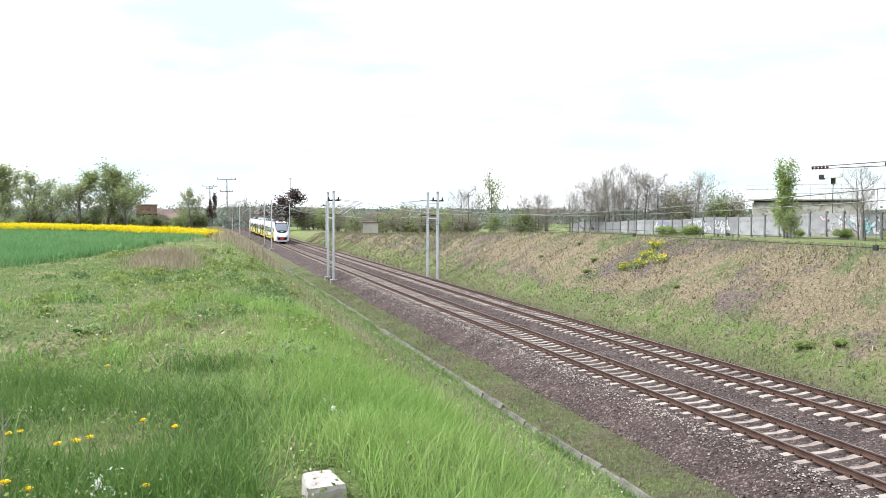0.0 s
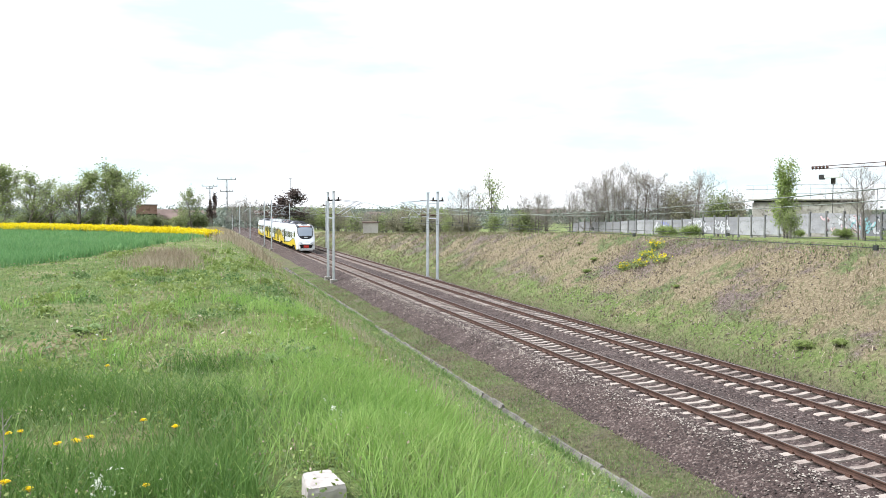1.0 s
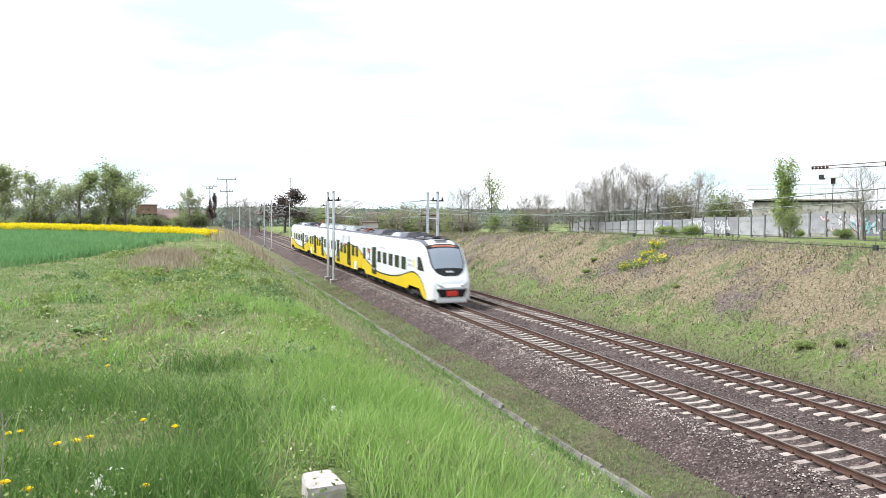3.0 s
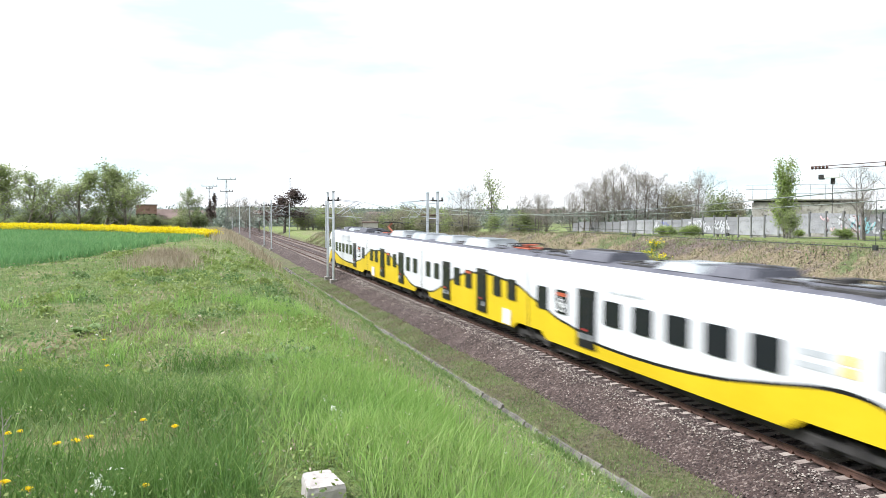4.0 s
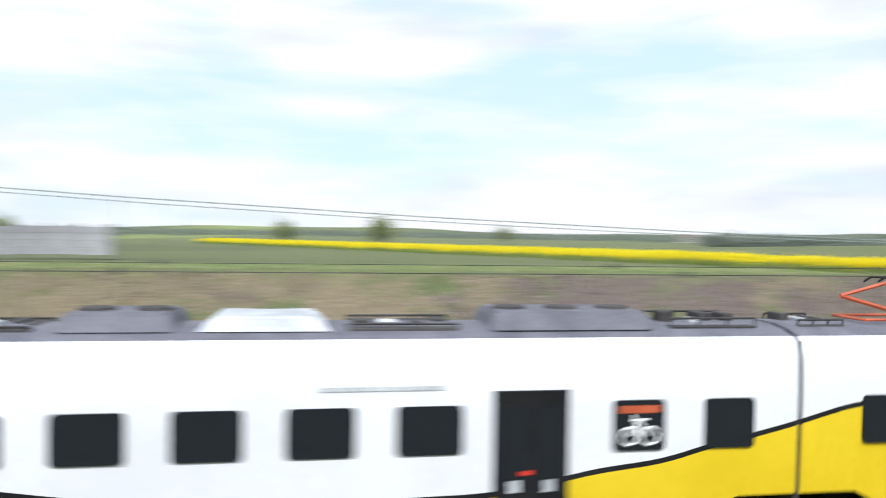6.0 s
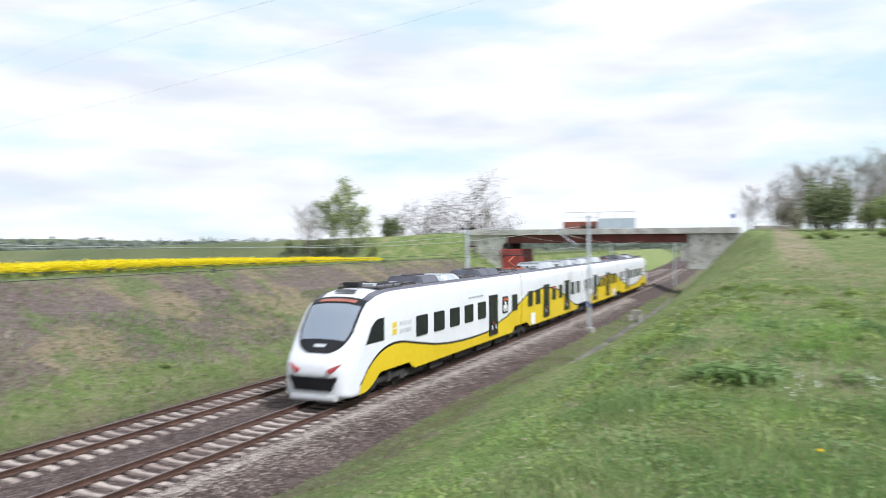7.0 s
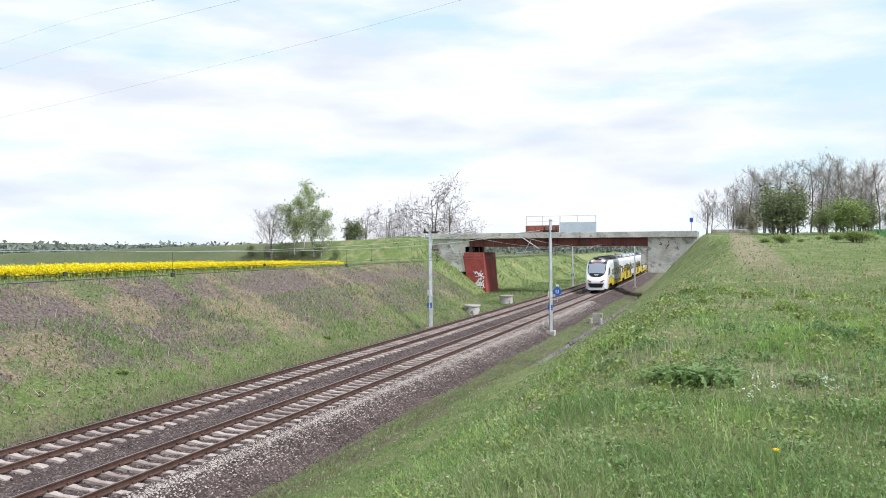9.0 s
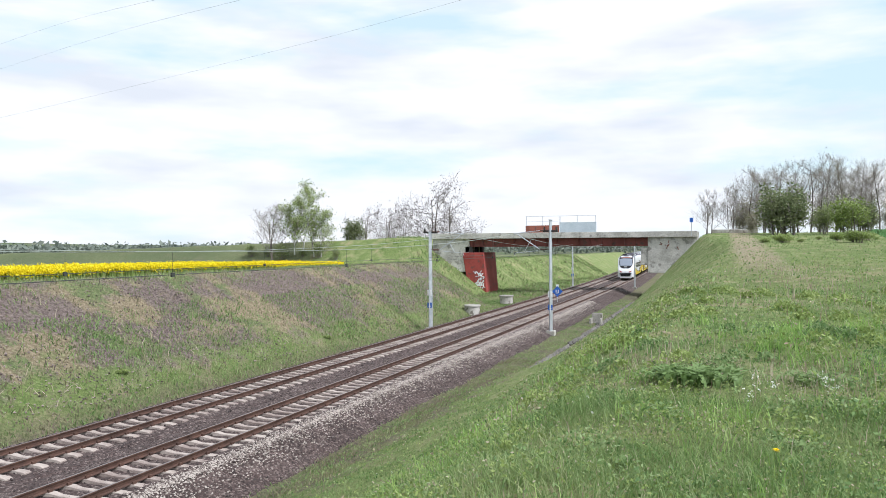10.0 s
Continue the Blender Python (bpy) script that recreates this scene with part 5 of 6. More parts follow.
def build_mounds():
    """Low mounds of leafy herbs standing out of the meadow."""
    rng = np.random.default_rng(77)
    for n, y0, y1, x0, x1, mat, lab in ((150, -24, -5, -5.5, 3.5, M_LEAF_N, "pale green herb mounds in the meadow"), (60, -14, -5, -3.0, 1.8, M_DOCK, "grey-green herb mounds in the meadow"), (120, 7, 34, -3.0, 3.2, M_LEAF_N, "pale green herb mounds in the meadow"), (30, 6, 22, -4.5, 2.0, M_DOCK, "grey-green herb mounds in the meadow")):
        cx, cy = rng.uniform(x0, x1, n), rng.uniform(y0, y1, n)
        ok = ~in_wheat(cx, cy)
        cx, cy = cx[ok], cy[ok]
        k = 130
        w = rng.uniform(0.12, 0.42, len(cx))[:, None]
        dx, dy = rng.normal(0, 0.55, (len(cx), k)) * w, rng.normal(0, 0.55, (len(cx), k)) * w
        x, y = cx[:, None] + dx, cy[:, None] + dy
        dome = np.clip(1 - (dx ** 2 + dy ** 2) / (w * w) * 0.8, 0.1, 1) * (0.05 + 0.45 * w)
        z = height(x, y) + dome * rng.uniform(0.4, 1.05, x.shape)
        C = np.stack([x.ravel(), y.ravel(), z.ravel()], -1)
        size = 0.010 + 0.0018 * np.hypot(C[:, 0], C[:, 1])
        ob = new("herb_mounds", leaf_mesh("herb_mounds", rng, C, 1, size[:, None], 0.004, mat))
        tagged(ob, lab, "herbs", kind="stuff")


def build_fields():
    rng = np.random.default_rng(21)
    n = 150000
    r = np.sqrt(rng.uniform(14 ** 2, 125 ** 2, n))
    near = rng.random(n) < 0.4
    r = np.where(near, rng.uniform(14, 50, n), r)
    b = np.radians(np.where(rng.random(n) < 0.72, rng.uniform(-20, 2.5, n), rng.uniform(182, 196, n)))
    x, y = r * np.sin(b), r * np.cos(b)
    ok = in_wheat(x, y) & ((y < 0) | (y < 69.5 - 1.93 * x))
    x, y = x[ok], y[ok]
    r = np.hypot(x, y)
    ob = new("wheat_field", blade_mesh("wheat_field", rng, x, y, height(x, y), rng.uniform(0.25, 0.48, len(x)), 0.006 + 0.0011 * r, M_WHEAT, 0.6))
    tagged(ob, "dark green young wheat field", "wheat field", kind="stuff")

    def rape(x, y, label, low=1.0):
        z = height(x, y)
        m = len(x)
        V, F = [], []
        top = rng.uniform(0.55, 1.0, m) * low
        s = rng.uniform(0.028, 0.062, m)
        c = np.stack([x, y, z + top], -1)
        for i in range(6):
            o = rng.normal(0, 1, (m, 4, 3)) * s[:, None, None]
            V.append(c[:, None] + rng.normal(0, 0.10, (m, 1, 3)) + o)
        V = np.concatenate(V)
        F = np.arange(len(V) * 4).reshape(-1, 4)
        f = thing("rapeseed_field", label, "rapeseed field", "rapeseed fields")
        part("flowers", from_arrays("flowers", V, F, [M_RAPE]), None, f, "bright yellow rapeseed flowers", "stuff")
        part("stems", blade_mesh("stems", rng, x, y, z, top, np.full(m, 0.07), M_LEAF_N, 0.2), None, f, "green rapeseed stems", "stuff")

    n = 26000
    t, q = rng.random(n), rng.random(n) ** 1.3
    x0 = 1.3 - 31 * t
    y0 = 68 + 60 * t + (1.5 + 9 * t) * q
    rape(x0 + rng.normal(0, 0.3, n), y0, "strip of bright yellow flowering rapeseed behind the wheat", 0.5 + 0.75 * t)
    n = 62000
    y = np.where(rng.random(n) < 0.5, rng.uniform(-85, -36, n), rng.uniform(-40, 22, n))
    x = 43.5 + rng.random(n) ** 1.3 * np.where(y < -38, 7, 34) + 0.3 * np.sin(y * 0.4) + 1.9 * np.maximum(0, y + 38)
    rape(x, y, "bright yellow flowering rapeseed field above the cutting", np.interp(y, [-85, -52], [0.30, 0.80]))


def build_clods():
    """Crumbly earth and dead stems on the far slope."""
    rng = np.random.default_rng(81)
    n = 26000
    y = rng.uniform(-85, 85, n)
    u = rng.uniform(23.2, 31.6, n)
    x = u + curve_shift(y)
    ok = rng.random(n) < np.clip(clump_noise(x, y, 0.35) * 1.6 - 0.35, 0, 1)
    x, y = x[ok], y[ok]
    n = len(x)
    s = rng.uniform(0.025, 0.085, n)
    octa = np.array([(1, 0, 0), (0, 1, 0), (-1, 0, 0), (0, -1, 0), (0, 0, 0.7), (0, 0, -0.6)])
    fa = np.array([(0, 1, 4), (1, 2, 4), (2, 3, 4), (3, 0, 4), (1, 0, 5), (2, 1, 5), (3, 2, 5), (0, 3, 5)])
    V = octa[None] * s[:, None, None] * rng.uniform(0.5, 1.3, (n, 6, 1)) + np.stack([x, y, height(x, y) + 0.02], -1)[:, None]
    F = fa[None] + (np.arange(n) * 6)[:, None, None]
    ob = new("earth_clods", from_arrays("earth_clods", V, F.reshape(-1, 3), [M_CLOD]))
    tagged(ob, "crumbly grey-brown earth clods on the far slope", "earth", kind="stuff")
    n = 9000
    y = rng.uniform(-80, 80, n)
    x = rng.uniform(23.5, 31.5, n) + curve_shift(y)
    ok = clump_noise(x, y, 0.6) > 0.5
    x, y = x[ok], y[ok]
    ob = new("dead_stems", blade_mesh("dead_stems", rng, x, y, height(x, y), rng.uniform(0.15, 0.5, len(x)), rng.uniform(0.02, 0.035, len(x)), M_DRY, 1.6))
    tagged(ob, "bleached dead stems lying on the far slope", "dry grass", kind="stuff")


M_CLOD = mottled("earth_clods", (0.085, 0.063, 0.056), (0.29, 0.235, 0.21), 0.8, 0.95, bump=0.2, island=0.9)
build_grass()
build_clods()
build_fields()


# ---- trees ----
def grow(rng, h, trunk_r, crown0, spread, n1, depth, upward=0.55, wig=0.25):
    """Limbs as (start, end, r0, r1) and the tips. crown0: where the crown begins, as a share of the height."""
    segs, tips = [], []

    def limb(p, d, length, r, lev):
        n = 5 if lev == 0 else 4 if lev == 1 else 3
        pts = [np.array(p, float)]
        dd = np.array(d, float)
        for i in range(n):
            dd = dd + rng.normal(0, wig * (0.35 if lev == 0 else 1.0), 3) * 0.5
            dd[2] += 0.12 * upward * (lev > 0)
            dd /= np.linalg.norm(dd)
            pts.append(pts[-1] + dd * length / n)
        for i in range(n):
            ra, rb = r * (1 - 0.75 * i / n), r * (1 - 0.75 * (i + 1) / n)
            segs.append((pts[i], pts[i + 1], ra, rb))
        if lev >= depth:
            tips.extend(pts[1:])
            return
        kids = n1 if lev == 0 else max(3, int(n1 * 0.55))
        for k in range(kids):
            t = (crown0 + (1 - crown0) * (k + rng.random()) / kids) if lev == 0 else rng.uniform(0.25, 1.0)
            i = min(n - 1, int(t * n))
            p0 = pts[i] + (pts[i + 1] - pts[i]) * (t * n - i)
            a = rng.uniform(0, 6.283)
            out = np.array((math.cos(a), math.sin(a), 0)) if lev == 0 else rng.normal(0, 1, 3)
            out /= np.linalg.norm(out)
            nd = out * (1 - upward * 0.6) + np.array((0, 0, upward)) + dd * 0.35 * (lev > 0)
            nd /= np.linalg.norm(nd)
            ln = spread * (1.15 - 0.6 * t) * rng.uniform(0.7, 1.15) if lev == 0 else length * rng.uniform(0.4, 0.62)
            limb(p0, nd, ln, r * (0.42 if lev == 0 else 0.5) * rng.uniform(0.8, 1.1), lev + 1)

    limb((0, 0, -0.3), (rng.normal(0, 0.04), rng.normal(0, 0.04), 1), h * 0.93, trunk_r, 0)
    return segs, np.array(tips)


def tube_mesh(name, segs, mat, min_r=0.0, sides=5):
    A = np.array([s[0] for s in segs])
    B = np.array([s[1] for s in segs])
    r0 = np.maximum(np.array([s[2] for s in segs]), min_r)
    r1 = np.maximum(np.array([s[3] for s in segs]), min_r * 0.7)
    D = B - A
    D /= np.linalg.norm(D, axis=1, keepdims=True) + 1e-9
    U = np.cross(D, np.where(np.abs(D[:, 2:3]) > 0.9, np.array([[1.0, 0, 0]]), np.array([[0, 0, 1.0]])))
    U /= np.linalg.norm(U, axis=1, keepdims=True)
    W = np.cross(D, U)
    V = []
    for C, r in ((A, r0), (B, r1)):
        for i in range(sides):
            t = 2 * math.pi * i / sides
            V.append(C + (U * math.cos(t) + W * math.sin(t)) * r[:, None])
    V = np.stack(V, 1)
    F = np.array([(i, (i + 1) % sides, sides + (i + 1) % sides, sides + i) for i in range(sides)])[None] + (np.arange(len(segs)) * 2 * sides)[:, None, None]
    return from_arrays(name, V, F.reshape(-1, 4), [mat], smooth=True)


def leaf_mesh(name, rng, tips, per, size, jitter, mat):
    C = np.repeat(tips, per, axis=0) + rng.normal(0, jitter, (len(tips) * per, 3))
    n = len(C)
    s = rng.uniform(0.6, 1.3, n)[:, None] * size
    a = rng.normal(0, 1, (n, 3))
    a /= np.linalg.norm(a, axis=1, keepdims=True)
    b = np.cross(a, rng.normal(0, 1, (n, 3)))
    b /= np.linalg.norm(b, axis=1, keepdims=True) + 1e-9
    V = np.stack([C - a * s, C - b * s * 0.5, C + a * s, C + b * s * 0.5], 1)
    return from_arrays(name, V, np.arange(n * 4).reshape(-1, 4), [mat])


TREE_KINDS = {}


def tree_kind(key, seed, h, trunk_r, crown0, spread, n1, depth, upward, leaf, per, size, jitter, bark=None, min_r=0.02, stems=1):
    rng = np.random.default_rng(seed)
    segs, tips, trunks = [], [], []
    for k in range(stems):
        s, t = grow(rng, h * (1 if k == 0 else rng.uniform(0.6, 0.95)), trunk_r, crown0, spread, n1, depth, upward)
        o = np.array((rng.normal(0, 0.09 * h), rng.normal(0, 0.09 * h), 0)) if k else np.zeros(3)
        s = [(a + o, b + o, p, q) for a, b, p, q in s]
        trunks.append(tube_mesh("trunk", s[:5], bark or M_BARK, min_r))
        segs += s[5:]
        tips.append(t + o)
    tips = np.concatenate(tips)
    TREE_KINDS[key] = (h, trunks, tube_mesh("branchwork", segs, M_TWIG if bark is None or bark is M_BIRCH else bark, min_r * 0.8, 3), leaf_mesh("crown", rng, tips, per, size, jitter, leaf) if per else None)


tree_kind("broad", 5, 12, 0.30, 0.10, 5.2, 13, 3, 0.62, M_LEAF, 3, 0.17, 0.42)
tree_kind("broad2", 8, 11, 0.28, 0.10, 4.6, 12, 3, 0.62, M_LEAF, 3, 0.16, 0.42)
tree_kind("airy", 15, 11, 0.26, 0.2, 4.4, 10, 3, 0.6, M_LEAF_N, 1, 0.20, 0.40)
tree_kind("purple", 19, 9, 0.25, 0.18, 3.8, 11, 3, 0.5, M_LEAF_P, 2, 0.28, 0.4)
tree_kind("bare", 25, 10, 0.13, 0.12, 4.6, 12, 3, 0.52, M_BUD, 1, 0.06, 0.25, min_r=0.011, stems=2)
tree_kind("bare2", 29, 9, 0.11, 0.10, 4.2, 10, 3, 0.5, M_BUD, 1, 0.06, 0.25, min_r=0.011, stems=3)
tree_kind("spread_bare", 31, 9, 0.14, 0.10, 5.4, 9, 3, 0.36, M_LEAF_P, 1, 0.09, 0.22, min_r=0.013, stems=2)
tree_kind("shrub", 35, 4.0, 0.08, 0.05, 1.9, 9, 2, 0.6, M_LEAF_D, 5, 0.15, 0.28, min_r=0.014, stems=5)
tree_kind("shrub_new", 37, 3.6, 0.08, 0.05, 1.7, 9, 2, 0.6, M_LEAF_N, 6, 0.13, 0.26, min_r=0.014, stems=5)
tree_kind("thicket", 39, 5.0, 0.05, 0.04, 2.2, 10, 2, 0.7, M_BUD, 6, 0.10, 0.34, bark=M_TWIG, min_r=0.012, stems=6)
tree_kind("thicket_green", 41, 5.0, 0.06, 0.04, 2.3, 9, 2, 0.7, M_LEAF, 4, 0.13, 0.32, bark=M_TWIG, min_r=0.016, stems=6)
tree_kind("slim", 43, 7.0, 0.09, 0.06, 1.7, 16, 2, 0.85, M_LEAF_N, 4, 0.10, 0.24, min_r=0.015, stems=3)
tree_kind("birch", 47, 11, 0.12, 0.14, 3.3, 13, 3, 0.5, M_LEAF_N, 1, 0.15, 0.34, bark=M_BIRCH, min_r=0.014, stems=2)


def bearing(b, r):
    return r * math.sin(radians(b)), r * math.cos(radians(b))


def plant(key, name, label, x, y, top, category="tree", group="", turn=None, wide=1.0, sink=0.0):
    """A tree whose top reaches the height top."""
    z = float(height(x, y)) - sink
    h, trunk, twigs, crown = TREE_KINDS[key]
    s = (top - z) / h
    ob = thing(name, label, category, group)
    ob.matrix_basis = pose(x, y, z, 0, 0, random.uniform(0, 360) if turn is None else turn) @ Matrix.Diagonal((s * wide, s * wide, s, 1))
    for tk in trunk:
        part("trunk", tk, None, ob)
    part("branchwork", twigs, None, ob, kind="stuff")
    if crown:
        part("crown", crown, None, ob, kind="stuff")
    return ob


def build_trees():
    L = "leafy green broad tree at the end of the field"
    for b, r, top, k in ((-12.4, 165, 13.0, "broad"), (-10.6, 172, 12.4, "broad2"), (-9.2, 178, 10.4, "airy"), (-7.6, 168, 12.6, "broad"), (-6.0, 172, 14.0, "broad2"), (-4.6, 168, 12.9, "broad"), (-14.6, 168, 12.0, "broad2")):
        plant(k, "tree", L if k != "airy" else "thin-leaved young green tree behind the field", *bearing(b, r), top - 0.9, group="field trees", wide=1.55)
    plant("broad2", "tree", "small leafy tree near the power line", *bearing(-0.3, 178), 9.4, group="field trees")
    plant("purple", "tree", "dark purple-brown leafed tree near the poles", *bearing(1.0, 178), 8.4, wide=0.45)
    for b in np.arange(-15.5, 1.0, 0.75):
        plant(random.choice(("shrub", "thicket_green", "shrub")), "bush", "dark green bush in a far hedge", *bearing(b, 182 + random.uniform(-8, 8)), 4.3 + random.uniform(-0.8, 1.2), "bush", "far hedge", wide=1.5)
    plant("purple", "tree", "dark purple-brown budding tree beyond the masts", *bearing(6.0, 225), 10.2, wide=1.5)
    for b, r, top in ((3.4, 250, 10.0), (4.2, 235, 9.0), (2.7, 280, 9.5)):
        plant("bare", "bare_tree", "leafless grey tree beside the railway", *bearing(b, r), top, "bare tree", "bare trees")
    for b, r, top in ((7.2, 228, 6.8), (8.0, 225, 7.4), (8.8, 220, 6.6), (9.6, 215, 7.2), (10.4, 205, 6.6), (11.0, 180, 6.4), (11.8, 165, 6.6), (12.6, 158, 5.8), (13.3, 155, 6.2), (14.0, 150, 7.0), (14.8, 148, 7.3), (15.6, 144, 6.6), (16.4, 138, 6.9), (17.2, 132, 6.4), (18.0, 128, 5.6), (18.8, 122, 6.0), (22.3, 118, 5.6), (23.4, 120, 6.2)):
        for db, dr in ((0.0, 0.0), (0.42, 7.0)):
            k = random.choice(("thicket", "thicket", "thicket_green", "bare2", "thicket_green"))
            plant(k, "thicket_bush", "brown-grey budding thicket bush behind the cutting", *bearing(b + db, r + dr), top - 0.9 + random.uniform(-0.8, 0.7), "bush", "thicket", wide=1.9)
    plant("bare", "bare_tree", "leafless grey tree on the brink", *bearing(19.4, 106), 9.3, "bare tree", "bare trees")
    plant("airy", "tree", "half-leaved green tree among bare ones", *bearing(20.9, 104), 9.7)
    plant("thicket_green", "bush", "green bush under a half-leaved tree", *bearing(21.2, 103), 5.6, "bush", wide=1.3)
    for b, r, top, k in ((23.2, 120, 8.2, "bare2"), (24.2, 118, 8.8, "bare"), (25.0, 121, 8.4, "bare2"), (26.8, 122, 8.8, "bare2"), (27.6, 120, 10.2, "bare"), (28.6, 124, 10.8, "bare2"), (29.4, 121, 12.0, "bare"), (30.4, 122, 12.8, "bare2"), (31.2, 120, 12.6, "bare"), (31.9, 124, 11.4, "bare2"), (32.8, 121, 10.4, "spread_bare"), (33.6, 122, 9.8, "bare2"), (34.5, 120, 9.2, "thicket"), (35.3, 118, 11.8, "bare"), (36.8, 116, 8.4, "thicket_green"), (37.6, 118, 8.2, "thicket")):
        plant(k, "bare_tree", "leafless grey tree behind the concrete wall", *bearing(b, r), top, "bare tree", "bare trees")
    plant("slim", "tree", "slim young tree with fresh green leaves before the wall", *bearing(41.2, 78), 10.7)
    plant("thicket_green", "bush", "green bush before the wall", *bearing(41.4, 76.5), 6.2, "bush")
    plant("bare2", "bare_tree", "leafless sapling before the wall", *bearing(45.7, 78), 9.9, "bare tree", "bare trees")
    for b in (35.0, 33.4, 41.9, 44.6, 47.5):
        r = 57.0 / math.sin(radians(b))
        plant("shrub_new", "bush", "low green bush at the foot of the wall", *bearing(b, r), 4.35 + random.uniform(-0.2, 0.3), "bush", "wall bushes", wide=2.2)
    # towards the bridge
    plant("birch", "birch_tree", "green birch with white trunks on the bank", 58.5, -101.5, 15.0, "birch", "birches", turn=20)
    plant("birch", "birch_tree", "green birch with white trunks on the bank", 56.0, -100.5, 13.8, "birch", "birches", turn=140)
    plant("bare", "bare_tree", "leafless grey tree beside the birches", 62.3, -99.5, 12.0, "bare tree", "bare trees")
    for dx in (-6, -3, 0, 3, 6, 9):
        plant("thicket_green", "bush", "dark green bush at the foot of the birches", 58 + dx, -100 + random.uniform(-1, 1), 6.0 + random.uniform(-0.6, 0.5), "bush", "bank bushes", wide=1.3)
    plant("shrub", "bush", "round dark green bush on the road bank", 55.8, -113.0, 9.7, "bush", wide=1.15)
    for x, y, top, k in ((57, -120, 12.0, "spread_bare"), (52.5, -119, 12.4, "spread_bare"), (49.0, -118, 10.8, "spread_bare"), (43.5, -117, 15.4, "spread_bare"), (40.5, -116, 13.2, "spread_bare"), (46.5, -118, 11.2, "spread_bare"), (41.0, -122, 10.6, "spread_bare"), (45.0, -125, 10.4, "spread_bare"), (53.5, -122, 10.0, "bare2")):
        plant(k, "bare_tree", "spreading bare tree with reddish buds on the road bank", x, y, top, "bare tree", "budding trees")
    for b, r, top, k in ((178.9, 100, 13.0, "bare2"), (180.6, 112, 14.4, "bare2"), (181.6, 108, 16.4, "bare"), (182.6, 114, 15.2, "bare2"), (183.6, 108, 16.8, "bare"), (184.6, 112, 15.8, "bare2"), (185.4, 108, 17.0, "bare"), (186.4, 111, 17.6, "bare2"), (187.3, 106, 16.6, "bare"), (188.3, 110, 16.6, "bare2"), (189.4, 107, 16.2, "bare"), (190.6, 110, 16.8, "bare2"), (192, 108, 16, "bare"), (194, 110, 15, "bare2"), (181.2, 116, 12.6, "thicket"), (183.0, 116, 12.4, "thicket"), (186.0, 116, 12.4, "thicket"), (188.8, 114, 12.0, "thicket")):
        plant(k, "bare_tree", "tall leafless grey-brown tree beside the road", *bearing(b, r), top - 0.8, "bare tree", "roadside trees")
    for b, r, top, k in ((183.4, 92, 11.6, "shrub"), (184.3, 90, 11.0, "shrub"), (187.6, 90, 10.4, "shrub_new"), (186.2, 93, 9.9, "thicket_green"), (188.6, 92, 9.8, "shrub"), (190.0, 92, 9.8, "thicket"), (191.6, 90, 9.6, "thicket_green"), (181.9, 96, 9.4, "thicket")):
        plant(k, "bush", "dense green bush under the roadside trees", *bearing(b, r), top, "bush", "roadside bushes", wide=1.1)
    for b in np.arange(182.6, 189.5, 0.55):
        plant("shrub_new", "bush", "low bramble mound on the bank", *bearing(b, 70 + random.uniform(-5, 5)), 6.35 + random.uniform(-0.35, 0.5), "bush", "brambles", wide=2.4)
    for b, r, top in ((95, 150, 11.0), (88, 170, 10.0), (104, 320, 11.0), (70, 140, 9.5), (62, 120, 9.0), (56, 110, 9.6)):
        plant("thicket_green", "bush", "green bush beyond the field", *bearing(b, r), top * 0.8, "bush", "field bushes", wide=1.6)
    # low plants on the far slope
    for x, y, d in ((27.8, 51.5, 0.5), (26.6, 50.2, 0.5), (29.2, 47, 0.5), (24.2, 26.5, 0.6), (24.8, 25.2, 0.5), (26.4, 39, 0.35), (27.5, 60, 0.4), (29.5, 57, 0.4), (24.4, -27, 0.35), (23.6, -44, 0.35)):
        plant("shrub_new", "weed_bush", "low green weeds on the dry slope", x, y, float(height(x, y)) + d * 0.5, "weeds", "slope weeds", wide=3.2)


build_trees()


def build_far_woods():
    """Hedges and woods towards the horizon, their haze carried by the leaf colour."""
    rng = np.random.default_rng(51)
    C = []
    for b0, b1, r0, r1, z0, z1, n in ((118, 160, 560, 720, 1.0, 7.3, 7500), (60, 125, 620, 900, 1.0, 6.4, 5500), (-18, 26, 650, 1000, -4.0, 11.0, 7000), (20, 62, 420, 560, -1.0, 8.0, 3500), (-4, 24, 300, 420, -2.0, 4.2, 2600), (118, 150, 300, 330, 2.0, 5.0, 2500), (162, 176, 420, 520, 3.0, 8.0, 1200)):
        b = np.radians(rng.uniform(b0, b1, n))
        r = rng.uniform(r0, r1, n)
        top = z0 + (z1 - z0) * (0.45 + 0.55 * clump_noise(np.degrees(b) * 3, r * 0.02, 1.3)) * rng.random(n) ** 0.5
        C.append(np.stack([r * np.sin(b), r * np.cos(b), top], -1))
    C = np.concatenate(C)
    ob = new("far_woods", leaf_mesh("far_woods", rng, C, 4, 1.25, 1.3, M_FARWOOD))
    tagged(ob, "green hedges and woods towards the horizon, haze mixed into their colour", "woods", kind="stuff")


build_far_woods()
build_herbs()
build_mounds()


